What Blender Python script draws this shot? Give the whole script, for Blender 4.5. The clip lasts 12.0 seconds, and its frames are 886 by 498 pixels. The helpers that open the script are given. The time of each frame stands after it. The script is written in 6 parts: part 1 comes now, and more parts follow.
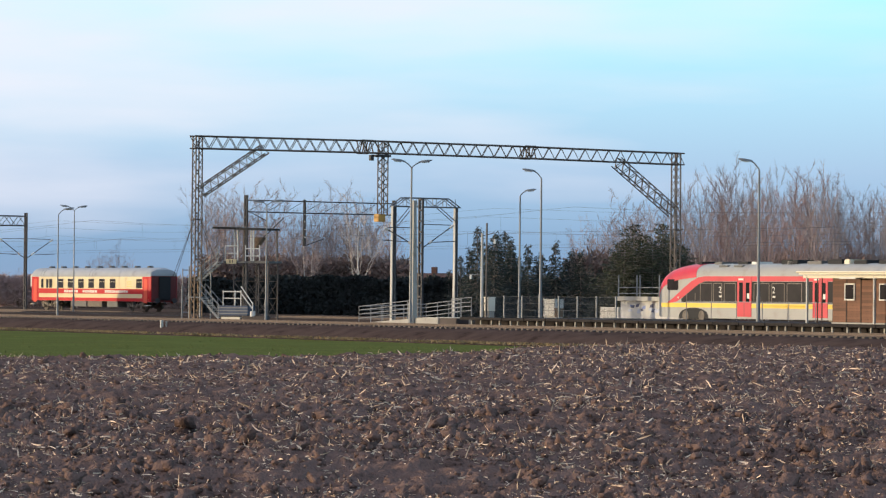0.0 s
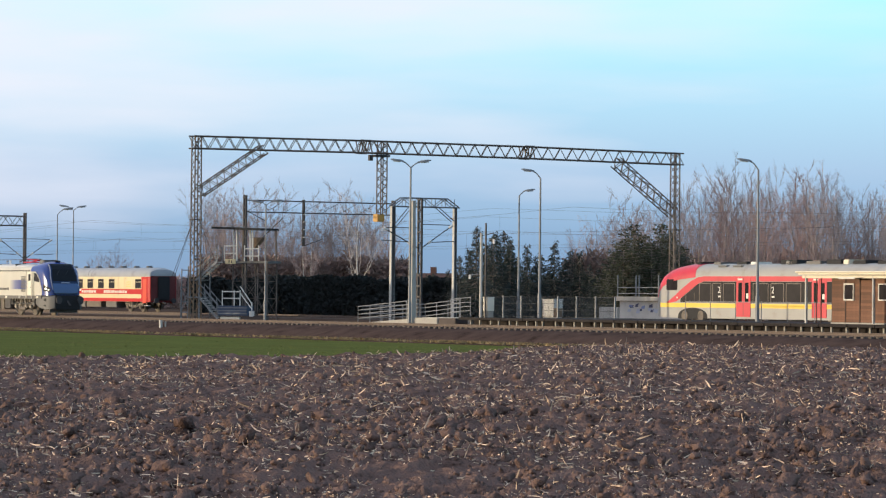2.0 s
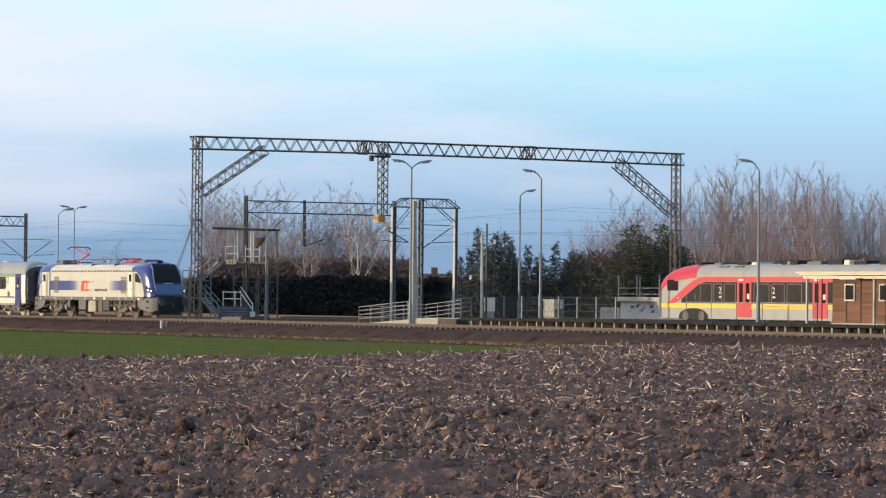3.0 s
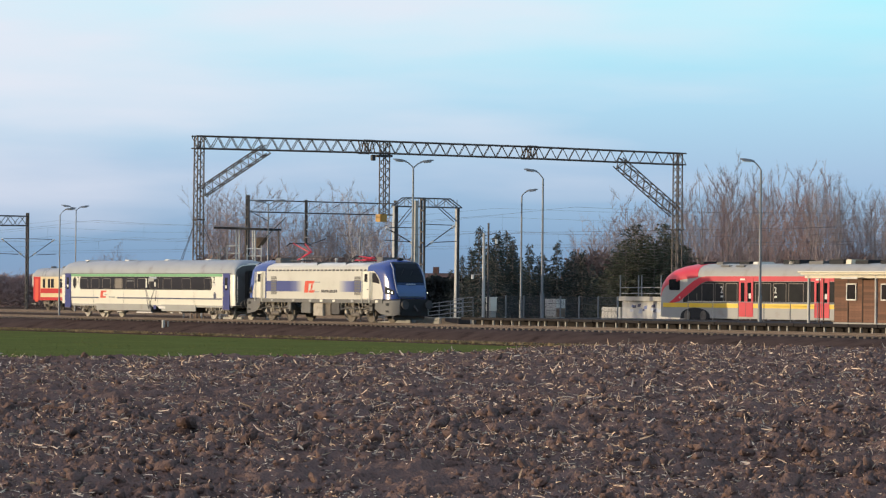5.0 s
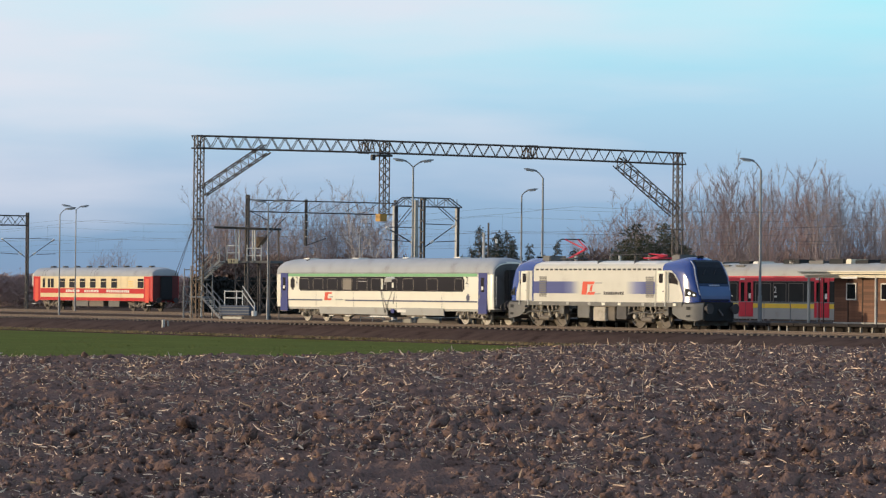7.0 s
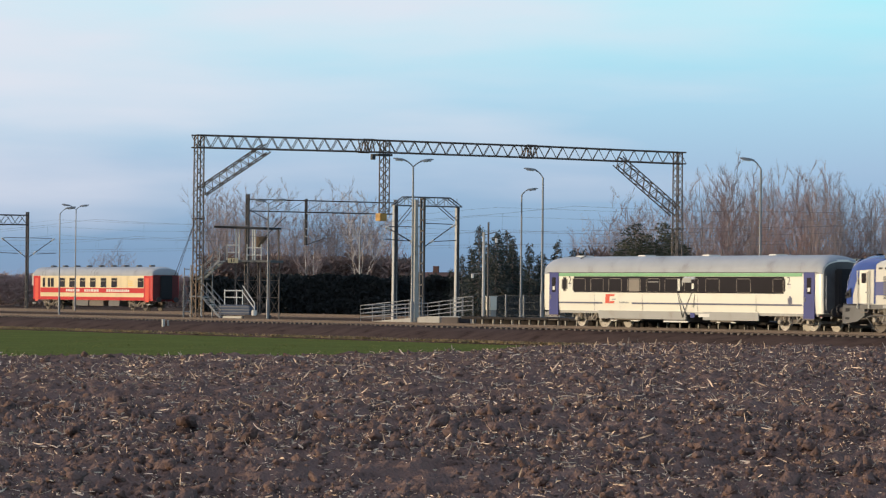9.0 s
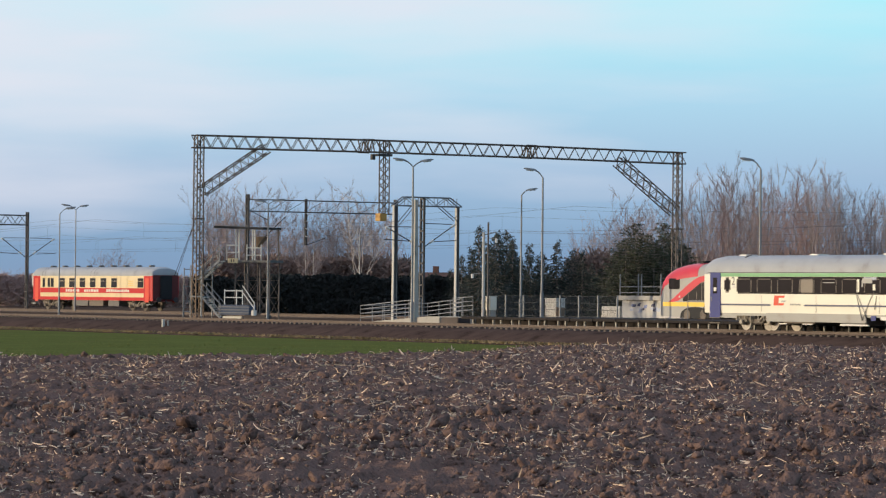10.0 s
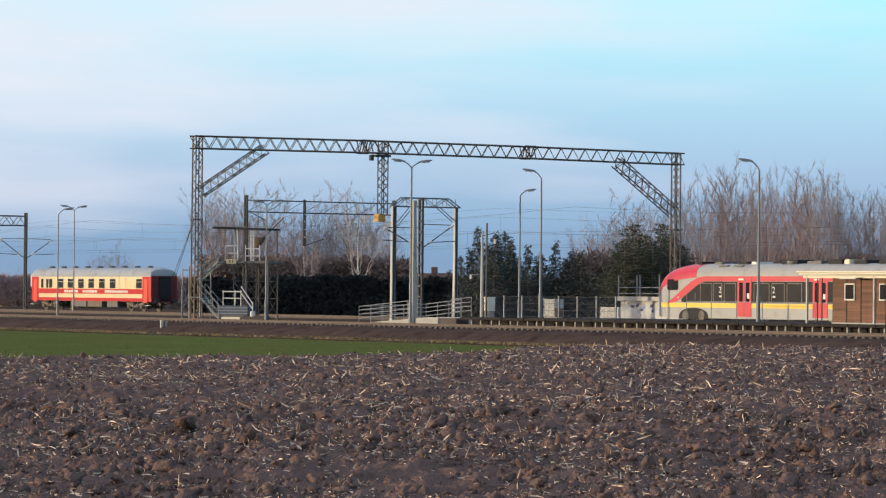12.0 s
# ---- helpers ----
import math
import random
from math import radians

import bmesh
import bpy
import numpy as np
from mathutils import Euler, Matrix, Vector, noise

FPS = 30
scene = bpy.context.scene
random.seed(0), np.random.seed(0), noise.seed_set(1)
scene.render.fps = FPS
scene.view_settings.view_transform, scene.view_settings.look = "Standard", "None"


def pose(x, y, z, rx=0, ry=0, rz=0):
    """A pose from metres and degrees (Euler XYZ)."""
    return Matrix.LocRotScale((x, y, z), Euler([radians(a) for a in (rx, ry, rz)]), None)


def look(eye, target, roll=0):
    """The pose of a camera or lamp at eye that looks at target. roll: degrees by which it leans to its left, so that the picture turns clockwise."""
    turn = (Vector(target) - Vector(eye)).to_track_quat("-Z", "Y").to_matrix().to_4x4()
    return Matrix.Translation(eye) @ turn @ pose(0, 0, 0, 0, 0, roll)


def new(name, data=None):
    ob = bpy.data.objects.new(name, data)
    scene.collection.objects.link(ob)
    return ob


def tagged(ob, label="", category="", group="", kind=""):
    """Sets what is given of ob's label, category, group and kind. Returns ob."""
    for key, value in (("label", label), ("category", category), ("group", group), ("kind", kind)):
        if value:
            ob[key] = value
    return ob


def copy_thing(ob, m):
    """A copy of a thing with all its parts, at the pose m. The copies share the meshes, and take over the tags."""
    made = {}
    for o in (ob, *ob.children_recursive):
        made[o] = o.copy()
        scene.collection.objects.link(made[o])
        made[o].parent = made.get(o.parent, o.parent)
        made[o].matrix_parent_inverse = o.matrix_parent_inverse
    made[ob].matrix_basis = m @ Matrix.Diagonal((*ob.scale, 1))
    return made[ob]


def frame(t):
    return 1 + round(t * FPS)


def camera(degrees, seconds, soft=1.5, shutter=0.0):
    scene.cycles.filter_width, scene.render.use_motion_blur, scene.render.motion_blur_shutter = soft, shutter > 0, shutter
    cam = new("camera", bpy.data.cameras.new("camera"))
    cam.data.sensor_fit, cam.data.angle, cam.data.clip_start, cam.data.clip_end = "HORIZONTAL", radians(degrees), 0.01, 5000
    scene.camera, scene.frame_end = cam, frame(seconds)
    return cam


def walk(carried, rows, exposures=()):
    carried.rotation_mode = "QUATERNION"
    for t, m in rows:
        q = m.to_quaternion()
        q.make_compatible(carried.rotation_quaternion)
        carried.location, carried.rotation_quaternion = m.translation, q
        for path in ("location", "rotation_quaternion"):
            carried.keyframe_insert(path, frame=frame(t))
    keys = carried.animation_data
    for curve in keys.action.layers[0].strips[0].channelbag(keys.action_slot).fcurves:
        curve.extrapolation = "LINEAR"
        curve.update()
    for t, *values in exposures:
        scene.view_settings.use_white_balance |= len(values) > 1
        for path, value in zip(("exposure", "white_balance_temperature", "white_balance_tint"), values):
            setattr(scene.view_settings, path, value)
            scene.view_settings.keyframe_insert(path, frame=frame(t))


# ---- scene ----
# The main line runs past at a slant. z = 0 is the top of its rails; the camera stands at the origin of the plan.
TURN, REACH = 57.68, 219.6
SPEED = 15.9


def along(s, n, z=0.0, turn=0.0):
    """A pose in the railway's own axes: s along the main line, n away from the camera across it."""
    return pose(0, REACH, 0, 0, 0, -TURN) @ pose(s, n, z, 0, 0, turn)


EYE = (0.0, 0.0, 1.75)
cam = camera(14.03, 12.0, soft=1.25, shutter=0.15)
LENS = 6370.0
SHAKE = [(0, 0, 0), (0.5, 0, 0), (1, 0, -0.9), (1.5, -0.1, -0.8), (2, -1.6, 0.1), (2.5, 0, 0.2), (3, -0.1, 0.9), (3.6, 0.6, 0.6),
         (4.4, 2.2, 0.1), (5, 2.9, 0), (5.5, 3.6, 0), (6, 2.9, 0), (6.5, 2.6, 0), (7, 2.8, -0.6), (7.6, 2.8, -1.0), (8.4, 2.8, -1.4),
         (9, 2.8, -1.6), (9.5, 2.2, -1.6), (10, 2.6, -1.4), (10.5, 2.8, -1.1), (11, 1.3, -1.3), (11.5, 1.3, 0), (12, 0, 0)]
walk(cam, [(t, look(EYE, (-1000 * dx / LENS, 1000, 1.75 + 12.95 + 1000 * dy / LENS), 0.55)) for t, dx, dy in SHAKE],
     exposures=[(0, 0.0), (2.8, 0.0), (4.6, -0.10), (6.0, -0.18), (7.5, -0.2), (9.5, -0.2), (11, -0.12), (12, -0.08)])

# ---- light ----
SUN_FROM = (-1.198, -0.015)
SUN_UP = radians(2.95)
away = math.hypot(*SUN_FROM)
sun_dir = Vector((SUN_FROM[0] / away * math.cos(SUN_UP), SUN_FROM[1] / away * math.cos(SUN_UP), math.sin(SUN_UP)))
lamp = bpy.data.lights.new("sun", "SUN")
lamp.energy, lamp.angle, lamp.color = 3.6, radians(0.5), (1.0, 0.82, 0.56)
sun = new("sun", lamp)
sun.matrix_world = look(sun_dir * 100, (0, 0, 0))

world = bpy.data.worlds.new("world")
scene.world = world
world.use_nodes = True
nt = world.node_tree
nt.nodes.clear()


def wnode(kind, **values):
    nd = nt.nodes.new(kind)
    for k, v in values.items():
        nd.inputs[k].default_value = v
    return nd


out = wnode("ShaderNodeOutputWorld")
coord = wnode("ShaderNodeTexCoord")
sky = wnode("ShaderNodeTexSky")
sky.sky_type, sky.sun_disc = "NISHITA", False
sky.sun_elevation, sky.sun_rotation = SUN_UP, math.atan2(SUN_FROM[0], SUN_FROM[1])
bg_sky = wnode("ShaderNodeBackground", Strength=0.05)
nt.links.new(sky.outputs[0], bg_sky.inputs[0])
# evening blue that pales upwards
sep = wnode("ShaderNodeSeparateXYZ")
nt.links.new(coord.outputs["Generated"], sep.inputs[0])
blue = wnode("ShaderNodeValToRGB")
nt.links.new(sep.outputs[2], blue.inputs[0])
blue.color_ramp.elements[0].position, blue.color_ramp.elements[0].color = 0.0, (0.24, 0.38, 0.60, 1)
blue.color_ramp.elements[1].position, blue.color_ramp.elements[1].color = 0.6, (0.22, 0.38, 0.66, 1)
for at_z, col in ((0.012, (0.21, 0.40, 0.65, 1)), (0.022, (0.27, 0.49, 0.76, 1)), (0.035, (0.36, 0.585, 0.86, 1)), (0.055, (0.42, 0.75, 1.0, 1)), (0.08, (0.44, 0.95, 1.12, 1)), (0.16, (0.34, 0.66, 0.9, 1))):
    blue.color_ramp.elements.new(at_z).color = col
# thin high cloud, thicker to the west and upwards
mapping = wnode("ShaderNodeMapping", Scale=(1.0, 1.0, 6.0), Rotation=(0, radians(5), 0))
nt.links.new(coord.outputs["Generated"], mapping.inputs[0])
cl = wnode("ShaderNodeTexNoise", Scale=9.0, Detail=5.0, Roughness=0.45)
nt.links.new(mapping.outputs[0], cl.inputs["Vector"])


def wmath(op, a, k, c=None):
    nd = nt.nodes.new("ShaderNodeMath")
    nd.operation = op
    nt.links.new(a, nd.inputs[0])
    if isinstance(k, (int, float)):
        nd.inputs[1].default_value = k
    else:
        nt.links.new(k, nd.inputs[1])
    if c is not None:
        nt.links.new(c, nd.inputs[2])
    return nd.outputs[0]


west = wmath("MULTIPLY_ADD", sep.outputs[0], -1.9, cl.outputs[0])
rise = nt.nodes.new("ShaderNodeMapRange")
rise.inputs[1].default_value, rise.inputs[2].default_value, rise.inputs[3].default_value, rise.inputs[4].default_value = 0.012, 0.07, -0.22, 0.24
nt.links.new(sep.outputs[2], rise.inputs[0])
cover = wmath("ADD", west, rise.outputs[0])
cramp = wnode("ShaderNodeValToRGB")
cramp.color_ramp.elements[0].position, cramp.color_ramp.elements[1].position = 0.45, 1.0
nt.links.new(cover, cramp.inputs[0])
clear = wnode("ShaderNodeMix")
clear.data_type = "RGBA"
clear.inputs[7].default_value = (0.81, 0.86, 1.02, 1)
nt.links.new(cramp.outputs[0], clear.inputs[0])
nt.links.new(blue.outputs[0], clear.inputs[6])
bg_cloud = wnode("ShaderNodeBackground", Strength=0.95)
nt.links.new(clear.outputs[2], bg_cloud.inputs[0])
both = wnode("ShaderNodeAddShader")
nt.links.new(bg_sky.outputs[0], both.inputs[0])
nt.links.new(bg_cloud.outputs[0], both.inputs[1])
nt.links.new(both.outputs[0], out.inputs[0])


# ---- materials ----
def material(name, base, rough=0.6, metal=0.0, scale=3.0, vary=0.25, grain=40.0, bump=0.0, tint=None, stretch=(1, 1, 1), shiny=0.5, glow=0.0, piece=0.0, island=0.0):
    """A surface with broad stains and fine grain; tint is the colour of its dirt or wear; piece varies it from piece to piece."""
    m = bpy.data.materials.new(name)
    m.use_nodes = True
    t = m.node_tree
    b = t.nodes["Principled BSDF"]
    b.inputs["Roughness"].default_value, b.inputs["Metallic"].default_value = rough, metal
    b.inputs["Specular IOR Level"].default_value = shiny
    tc = t.nodes.new("ShaderNodeTexCoord")
    mp = t.nodes.new("ShaderNodeMapping")
    mp.inputs["Scale"].default_value = stretch
    t.links.new(tc.outputs["Object"], mp.inputs[0])
    n1, n2 = t.nodes.new("ShaderNodeTexNoise"), t.nodes.new("ShaderNodeTexNoise")
    n1.inputs["Scale"].default_value, n1.inputs["Detail"].default_value = scale, 5
    n2.inputs["Scale"].default_value, n2.inputs["Detail"].default_value = grain, 3
    t.links.new(mp.outputs[0], n1.inputs["Vector"])
    t.links.new(mp.outputs[0], n2.inputs["Vector"])
    add = t.nodes.new("ShaderNodeMath")
    add.operation = "MULTIPLY_ADD"
    add.inputs[1].default_value = 0.35
    t.links.new(n2.outputs[0], add.inputs[0])
    t.links.new(n1.outputs[0], add.inputs[2])
    ramp = t.nodes.new("ShaderNodeValToRGB")
    dark = tint or [c * (1 - vary) for c in base]
    ramp.color_ramp.elements[0].position, ramp.color_ramp.elements[0].color = 0.42, (*dark, 1)
    ramp.color_ramp.elements[1].position, ramp.color_ramp.elements[1].color = 0.86, (*[min(1, c * (1 + vary * 0.6)) for c in base], 1)
    ramp.color_ramp.elements.new(0.58).color = (*base, 1)
    t.links.new(add.outputs[0], ramp.inputs[0])
    col = ramp.outputs[0]
    if piece:
        info, hsv = t.nodes.new("ShaderNodeObjectInfo"), t.nodes.new("ShaderNodeHueSaturation")
        rng = t.nodes.new("ShaderNodeMapRange")
        rng.inputs[3].default_value, rng.inputs[4].default_value = 1 - piece, 1 + piece
        t.links.new(info.outputs["Random"], rng.inputs[0])
        t.links.new(rng.outputs[0], hsv.inputs["Value"])
        t.links.new(col, hsv.inputs["Color"])
        col = hsv.outputs[0]
    if island:
        geo, hsv = t.nodes.new("ShaderNodeNewGeometry"), t.nodes.new("ShaderNodeHueSaturation")
        rng = t.nodes.new("ShaderNodeMapRange")
        rng.inputs[3].default_value, rng.inputs[4].default_value = 1 - island, 1 + island
        t.links.new(geo.outputs["Random Per Island"], rng.inputs[0])
        t.links.new(rng.outputs[0], hsv.inputs["Value"])
        t.links.new(col, hsv.inputs["Color"])
        col = hsv.outputs[0]
    t.links.new(col, b.inputs["Base Color"])
    if bump:
        bp = t.nodes.new("ShaderNodeBump")
        bp.inputs["Strength"].default_value, bp.inputs["Distance"].default_value = 0.7, bump
        t.links.new(add.outputs[0], bp.inputs["Height"])
        t.links.new(bp.outputs[0], b.inputs["Normal"])
    if glow:
        b.inputs["Emission Color"].default_value, b.inputs["Emission Strength"].default_value = (*base, 1), glow
    return m


M = {}


def stuffmat(key, *a, **k):
    M[key] = material(key, *a, **k)


stuffmat("soil", (0.153, 0.100, 0.083), 0.95, scale=2.2, vary=0.62, grain=26, bump=0.18, shiny=0.0)
stuffmat("straw", (0.60, 0.44, 0.31), 0.75, scale=4, vary=0.3, grain=30, shiny=0.1, island=0.5)
stuffmat("grass", (0.122, 0.134, 0.040), 0.95, scale=0.18, vary=0.3, grain=1.6, bump=0.03, tint=(0.155, 0.138, 0.055), shiny=0.0)
stuffmat("tuft", (0.135, 0.145, 0.045), 0.95, scale=0.4, vary=0.3, grain=4, shiny=0.0, island=0.25)
stuffmat("dry_grass", (0.26, 0.19, 0.105), 0.95, scale=0.8, vary=0.3, grain=9, shiny=0.0, island=0.3)
stuffmat("ballast", (0.077, 0.052, 0.043), 0.95, scale=0.9, vary=0.5, grain=9, bump=0.06, shiny=0.0)
stuffmat("yard", (0.095, 0.064, 0.047), 0.95, scale=0.25, vary=0.4, grain=5, bump=0.03, shiny=0.0)
stuffmat("rail_steel", (0.085, 0.06, 0.048), 0.6, 0.3, scale=2, vary=0.3)
stuffmat("sleeper", (0.10, 0.08, 0.066), 0.9, scale=4, vary=0.3, bump=0.004, piece=0.15)
stuffmat("concrete", (0.36, 0.34, 0.30), 0.85, scale=1.5, vary=0.25, bump=0.003, tint=(0.20, 0.19, 0.16))
stuffmat("pale_concrete", (0.50, 0.48, 0.44), 0.85, scale=1.2, vary=0.2, bump=0.003, tint=(0.33, 0.31, 0.27))
stuffmat("dark_concrete", (0.075, 0.058, 0.05), 0.85, scale=1.5, vary=0.3, bump=0.003)
stuffmat("galvanised", (0.21, 0.215, 0.22), 0.55, 0.35, scale=2, vary=0.2)
stuffmat("old_steel", (0.135, 0.108, 0.09), 0.7, 0.15, scale=1.5, vary=0.4, tint=(0.15, 0.10, 0.07))
stuffmat("rusty_steel", (0.24, 0.16, 0.10), 0.8, 0.1, scale=1.5, vary=0.4, tint=(0.12, 0.08, 0.055))
stuffmat("dark_steel", (0.055, 0.05, 0.05), 0.65, 0.2, scale=2, vary=0.3)
stuffmat("white_paint", (0.66, 0.63, 0.57), 0.45, scale=1.0, vary=0.12, tint=(0.50, 0.46, 0.39))
stuffmat("cream_paint", (0.72, 0.64, 0.48), 0.4, scale=0.8, vary=0.1, tint=(0.60, 0.53, 0.39))
stuffmat("coach_white", (0.78, 0.735, 0.61), 0.35, scale=0.7, vary=0.07, tint=(0.68, 0.63, 0.52))
stuffmat("silver_paint", (0.33, 0.32, 0.295), 0.5, 0.0, scale=0.8, vary=0.12, tint=(0.255, 0.22, 0.175))
stuffmat("roof_grey", (0.32, 0.33, 0.34), 0.55, scale=0.9, vary=0.2, tint=(0.23, 0.225, 0.22))
stuffmat("loco_blue", (0.025, 0.060, 0.25), 0.16, scale=0.8, vary=0.15, shiny=0.6)
stuffmat("coach_blue", (0.018, 0.028, 0.17), 0.45, scale=0.8, vary=0.15, shiny=0.3)
stuffmat("fade_blue", (0.17, 0.22, 0.42), 0.4, scale=0.8, vary=0.1)
stuffmat("pale_blue", (0.38, 0.41, 0.50), 0.4, scale=0.8, vary=0.1)
stuffmat("green_paint", (0.15, 0.38, 0.17), 0.45, scale=0.8, vary=0.12)
stuffmat("navy_paint", (0.03, 0.035, 0.09), 0.4, scale=0.8, vary=0.1)
stuffmat("signal_red", (0.56, 0.014, 0.036), 0.35, scale=0.8, vary=0.12)
stuffmat("coach_red", (0.50, 0.008, 0.012), 0.5, scale=0.8, vary=0.12, shiny=0.25)
stuffmat("orange_paint", (0.66, 0.07, 0.03), 0.45, scale=0.8, vary=0.1, shiny=0.3)
stuffmat("yellow_paint", (0.80, 0.52, 0.04), 0.4, scale=0.8, vary=0.12)
stuffmat("skirt_grey", (0.112, 0.107, 0.10), 0.6, scale=1.2, vary=0.3, tint=(0.07, 0.062, 0.055))
stuffmat("running_gear", (0.15, 0.125, 0.10), 0.75, 0.1, scale=2.5, vary=0.45, tint=(0.075, 0.06, 0.05))
stuffmat("wheel_steel", (0.40, 0.36, 0.31), 0.6, 0.15, scale=3, vary=0.3)
stuffmat("glass", (0.010, 0.009, 0.009), 0.10, scale=1, vary=0.3, shiny=0.25)
stuffmat("window_frame", (0.16, 0.13, 0.10), 0.5, scale=2, vary=0.2)
stuffmat("rubber", (0.015, 0.015, 0.016), 0.8, scale=3, vary=0.2)
stuffmat("headlight", (1.0, 0.93, 0.78), 0.3, glow=2.5)
stuffmat("planks", (0.155, 0.068, 0.036), 0.75, scale=1.2, vary=0.45, grain=12, stretch=(1, 1, 0.2), bump=0.003, piece=0.3)
stuffmat("brown_timber", (0.055, 0.032, 0.022), 0.8, scale=2, vary=0.3)
stuffmat("bark", (0.24, 0.20, 0.175), 0.95, scale=2, vary=0.4, shiny=0.0)
stuffmat("twig", (0.33, 0.265, 0.252), 0.95, scale=0.6, vary=0.3, shiny=0.0, piece=0.2)
stuffmat("red_twig", (0.33, 0.228, 0.208), 0.95, scale=0.6, vary=0.3, shiny=0.0, piece=0.2)
stuffmat("birch_bark", (0.60, 0.56, 0.50), 0.85, scale=5, vary=0.3, tint=(0.2, 0.18, 0.16))
stuffmat("spruce_needles", (0.060, 0.068, 0.060), 0.95, scale=0.8, vary=0.4, shiny=0.0, piece=0.25)
stuffmat("pine_needles", (0.072, 0.076, 0.052), 0.95, scale=0.8, vary=0.4, shiny=0.0, piece=0.2)
stuffmat("hedge_leaves", (0.048, 0.052, 0.051), 0.95, scale=0.6, vary=0.45, shiny=0.0)
stuffmat("brush", (0.25, 0.175, 0.148), 0.95, scale=0.4, vary=0.35, shiny=0.0)
stuffmat("roof_tile", (0.115, 0.058, 0.045), 0.85, scale=1, vary=0.3, bump=0.01)
stuffmat("render_wall", (0.45, 0.40, 0.33), 0.9, scale=0.8, vary=0.2)
stuffmat("faded_blue_steel", (0.055, 0.075, 0.12), 0.6, scale=1.5, vary=0.3)
# locomotive blue taken down to navy, carrying the shade of the front
stuffmat("loco_navy", (0.010, 0.024, 0.075), 0.22, scale=0.8, vary=0.2, shiny=0.5)
# coach red with the shade of the end wall mixed into it
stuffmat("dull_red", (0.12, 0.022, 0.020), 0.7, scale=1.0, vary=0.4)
stuffmat("loco_white", (0.56, 0.53, 0.45), 0.4, scale=0.7, vary=0.1, tint=(0.46, 0.42, 0.35))
stuffmat("asphalt", (0.035, 0.03, 0.028), 0.95, scale=0.6, vary=0.3, grain=8, bump=0.01, shiny=0.15)
stuffmat("saloon_cream", (0.72, 0.58, 0.33), 0.4, scale=0.8, vary=0.1, tint=(0.6, 0.47, 0.26))
stuffmat("ochre_paint", (0.50, 0.27, 0.06), 0.6, scale=1.5, vary=0.25)
stuffmat("wire", (0.10, 0.10, 0.11), 0.6, 0.4)
stuffmat("gear_tan", (0.40, 0.35, 0.28), 0.7, scale=3, vary=0.3, tint=(0.22, 0.18, 0.14))
stuffmat("tinted_glass", (0.030, 0.028, 0.026), 0.15, scale=1, vary=0.3, shiny=0.3)
stuffmat("nose_blue", (0.075, 0.13, 0.27), 0.25, scale=0.8, vary=0.12)
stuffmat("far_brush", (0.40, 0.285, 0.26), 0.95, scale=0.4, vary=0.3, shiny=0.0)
stuffmat("birch_twig", (0.55, 0.48, 0.43), 0.9, scale=0.8, vary=0.25, shiny=0.0)
stuffmat("mesh_panel", (0.055, 0.057, 0.06), 0.8, scale=2, vary=0.2)


def fading_blue():
    """Blue that is screen-printed to fade into the cream towards the middle of the locomotive."""
    m = material("fading_blue", (0.03, 0.055, 0.26), 0.35)
    t = m.node_tree
    tc, sp, ramp = t.nodes.new("ShaderNodeTexCoord"), t.nodes.new("ShaderNodeSeparateXYZ"), t.nodes.new("ShaderNodeValToRGB")
    at = t.nodes.new("ShaderNodeMapRange")
    at.inputs[1].default_value, at.inputs[2].default_value = -8.0, 8.0
    t.links.new(tc.outputs["Object"], sp.inputs[0])
    t.links.new(sp.outputs[0], at.inputs[0])
    t.links.new(at.outputs[0], ramp.inputs[0])
    deep, cream = (0.02, 0.038, 0.20, 1), (0.56, 0.53, 0.45, 1)
    e = ramp.color_ramp.elements
    e[0].position, e[0].color, e[1].position, e[1].color = 0.265, deep, 0.78, deep
    for x, c in ((0.315, (0.12, 0.14, 0.29, 1)), (0.37, cream), (0.66, cream), (0.72, (0.16, 0.18, 0.34, 1))):
        e.new(x).color = c
    t.links.new(ramp.outputs[0], t.nodes["Principled BSDF"].inputs["Base Color"])
    return m


M["fading_blue"] = fading_blue()


# ---- mesh helpers ----
def box(bm, x0, x1, y0, y1, z0, z1):
    v = [bm.verts.new((x, y, z)) for z in (z0, z1) for x, y in ((x0, y0), (x1, y0), (x1, y1), (x0, y1))]
    for f in ((3, 2, 1, 0), (4, 5, 6, 7), (0, 1, 5, 4), (1, 2, 6, 5), (2, 3, 7, 6), (3, 0, 4, 7)):
        bm.faces.new([v[i] for i in f])
    return bm


def block(x0, x1, y0, y1, z0, z1, edge=0.0):
    bm = box(bmesh.new(), x0, x1, y0, y1, z0, z1)
    if edge:
        bmesh.ops.bevel(bm, geom=list(bm.edges), offset=edge, segments=2, affect="EDGES")
    return bm


def bar(bm, a, b, r, sides=4, r2=None):
    """A straight prism from a to b."""
    a, b = Vector(a), Vector(b)
    d = (b - a).normalized()
    u = d.orthogonal().normalized() if abs(d.z) < 0.9 else Vector((1, 0, 0))
    u = (u - d * u.dot(d)).normalized()
    w = d.cross(u)
    r2 = r if r2 is None else r2
    rings = []
    for p, q in ((a, r), (b, r2)):
        rings.append([bm.verts.new(p + (u * math.cos(2 * math.pi * (i + 0.5) / sides) + w * math.sin(2 * math.pi * (i + 0.5) / sides)) * q) for i in range(sides)])
    for i in range(sides):
        j = (i + 1) % sides
        bm.faces.new((rings[0][i], rings[0][j], rings[1][j], rings[1][i]))
    bm.faces.new(rings[0][::-1])
    bm.faces.new(rings[1])
    return bm


def rod(a, b, r, sides=8, r2=None):
    return bar(bmesh.new(), a, b, r, sides, r2)


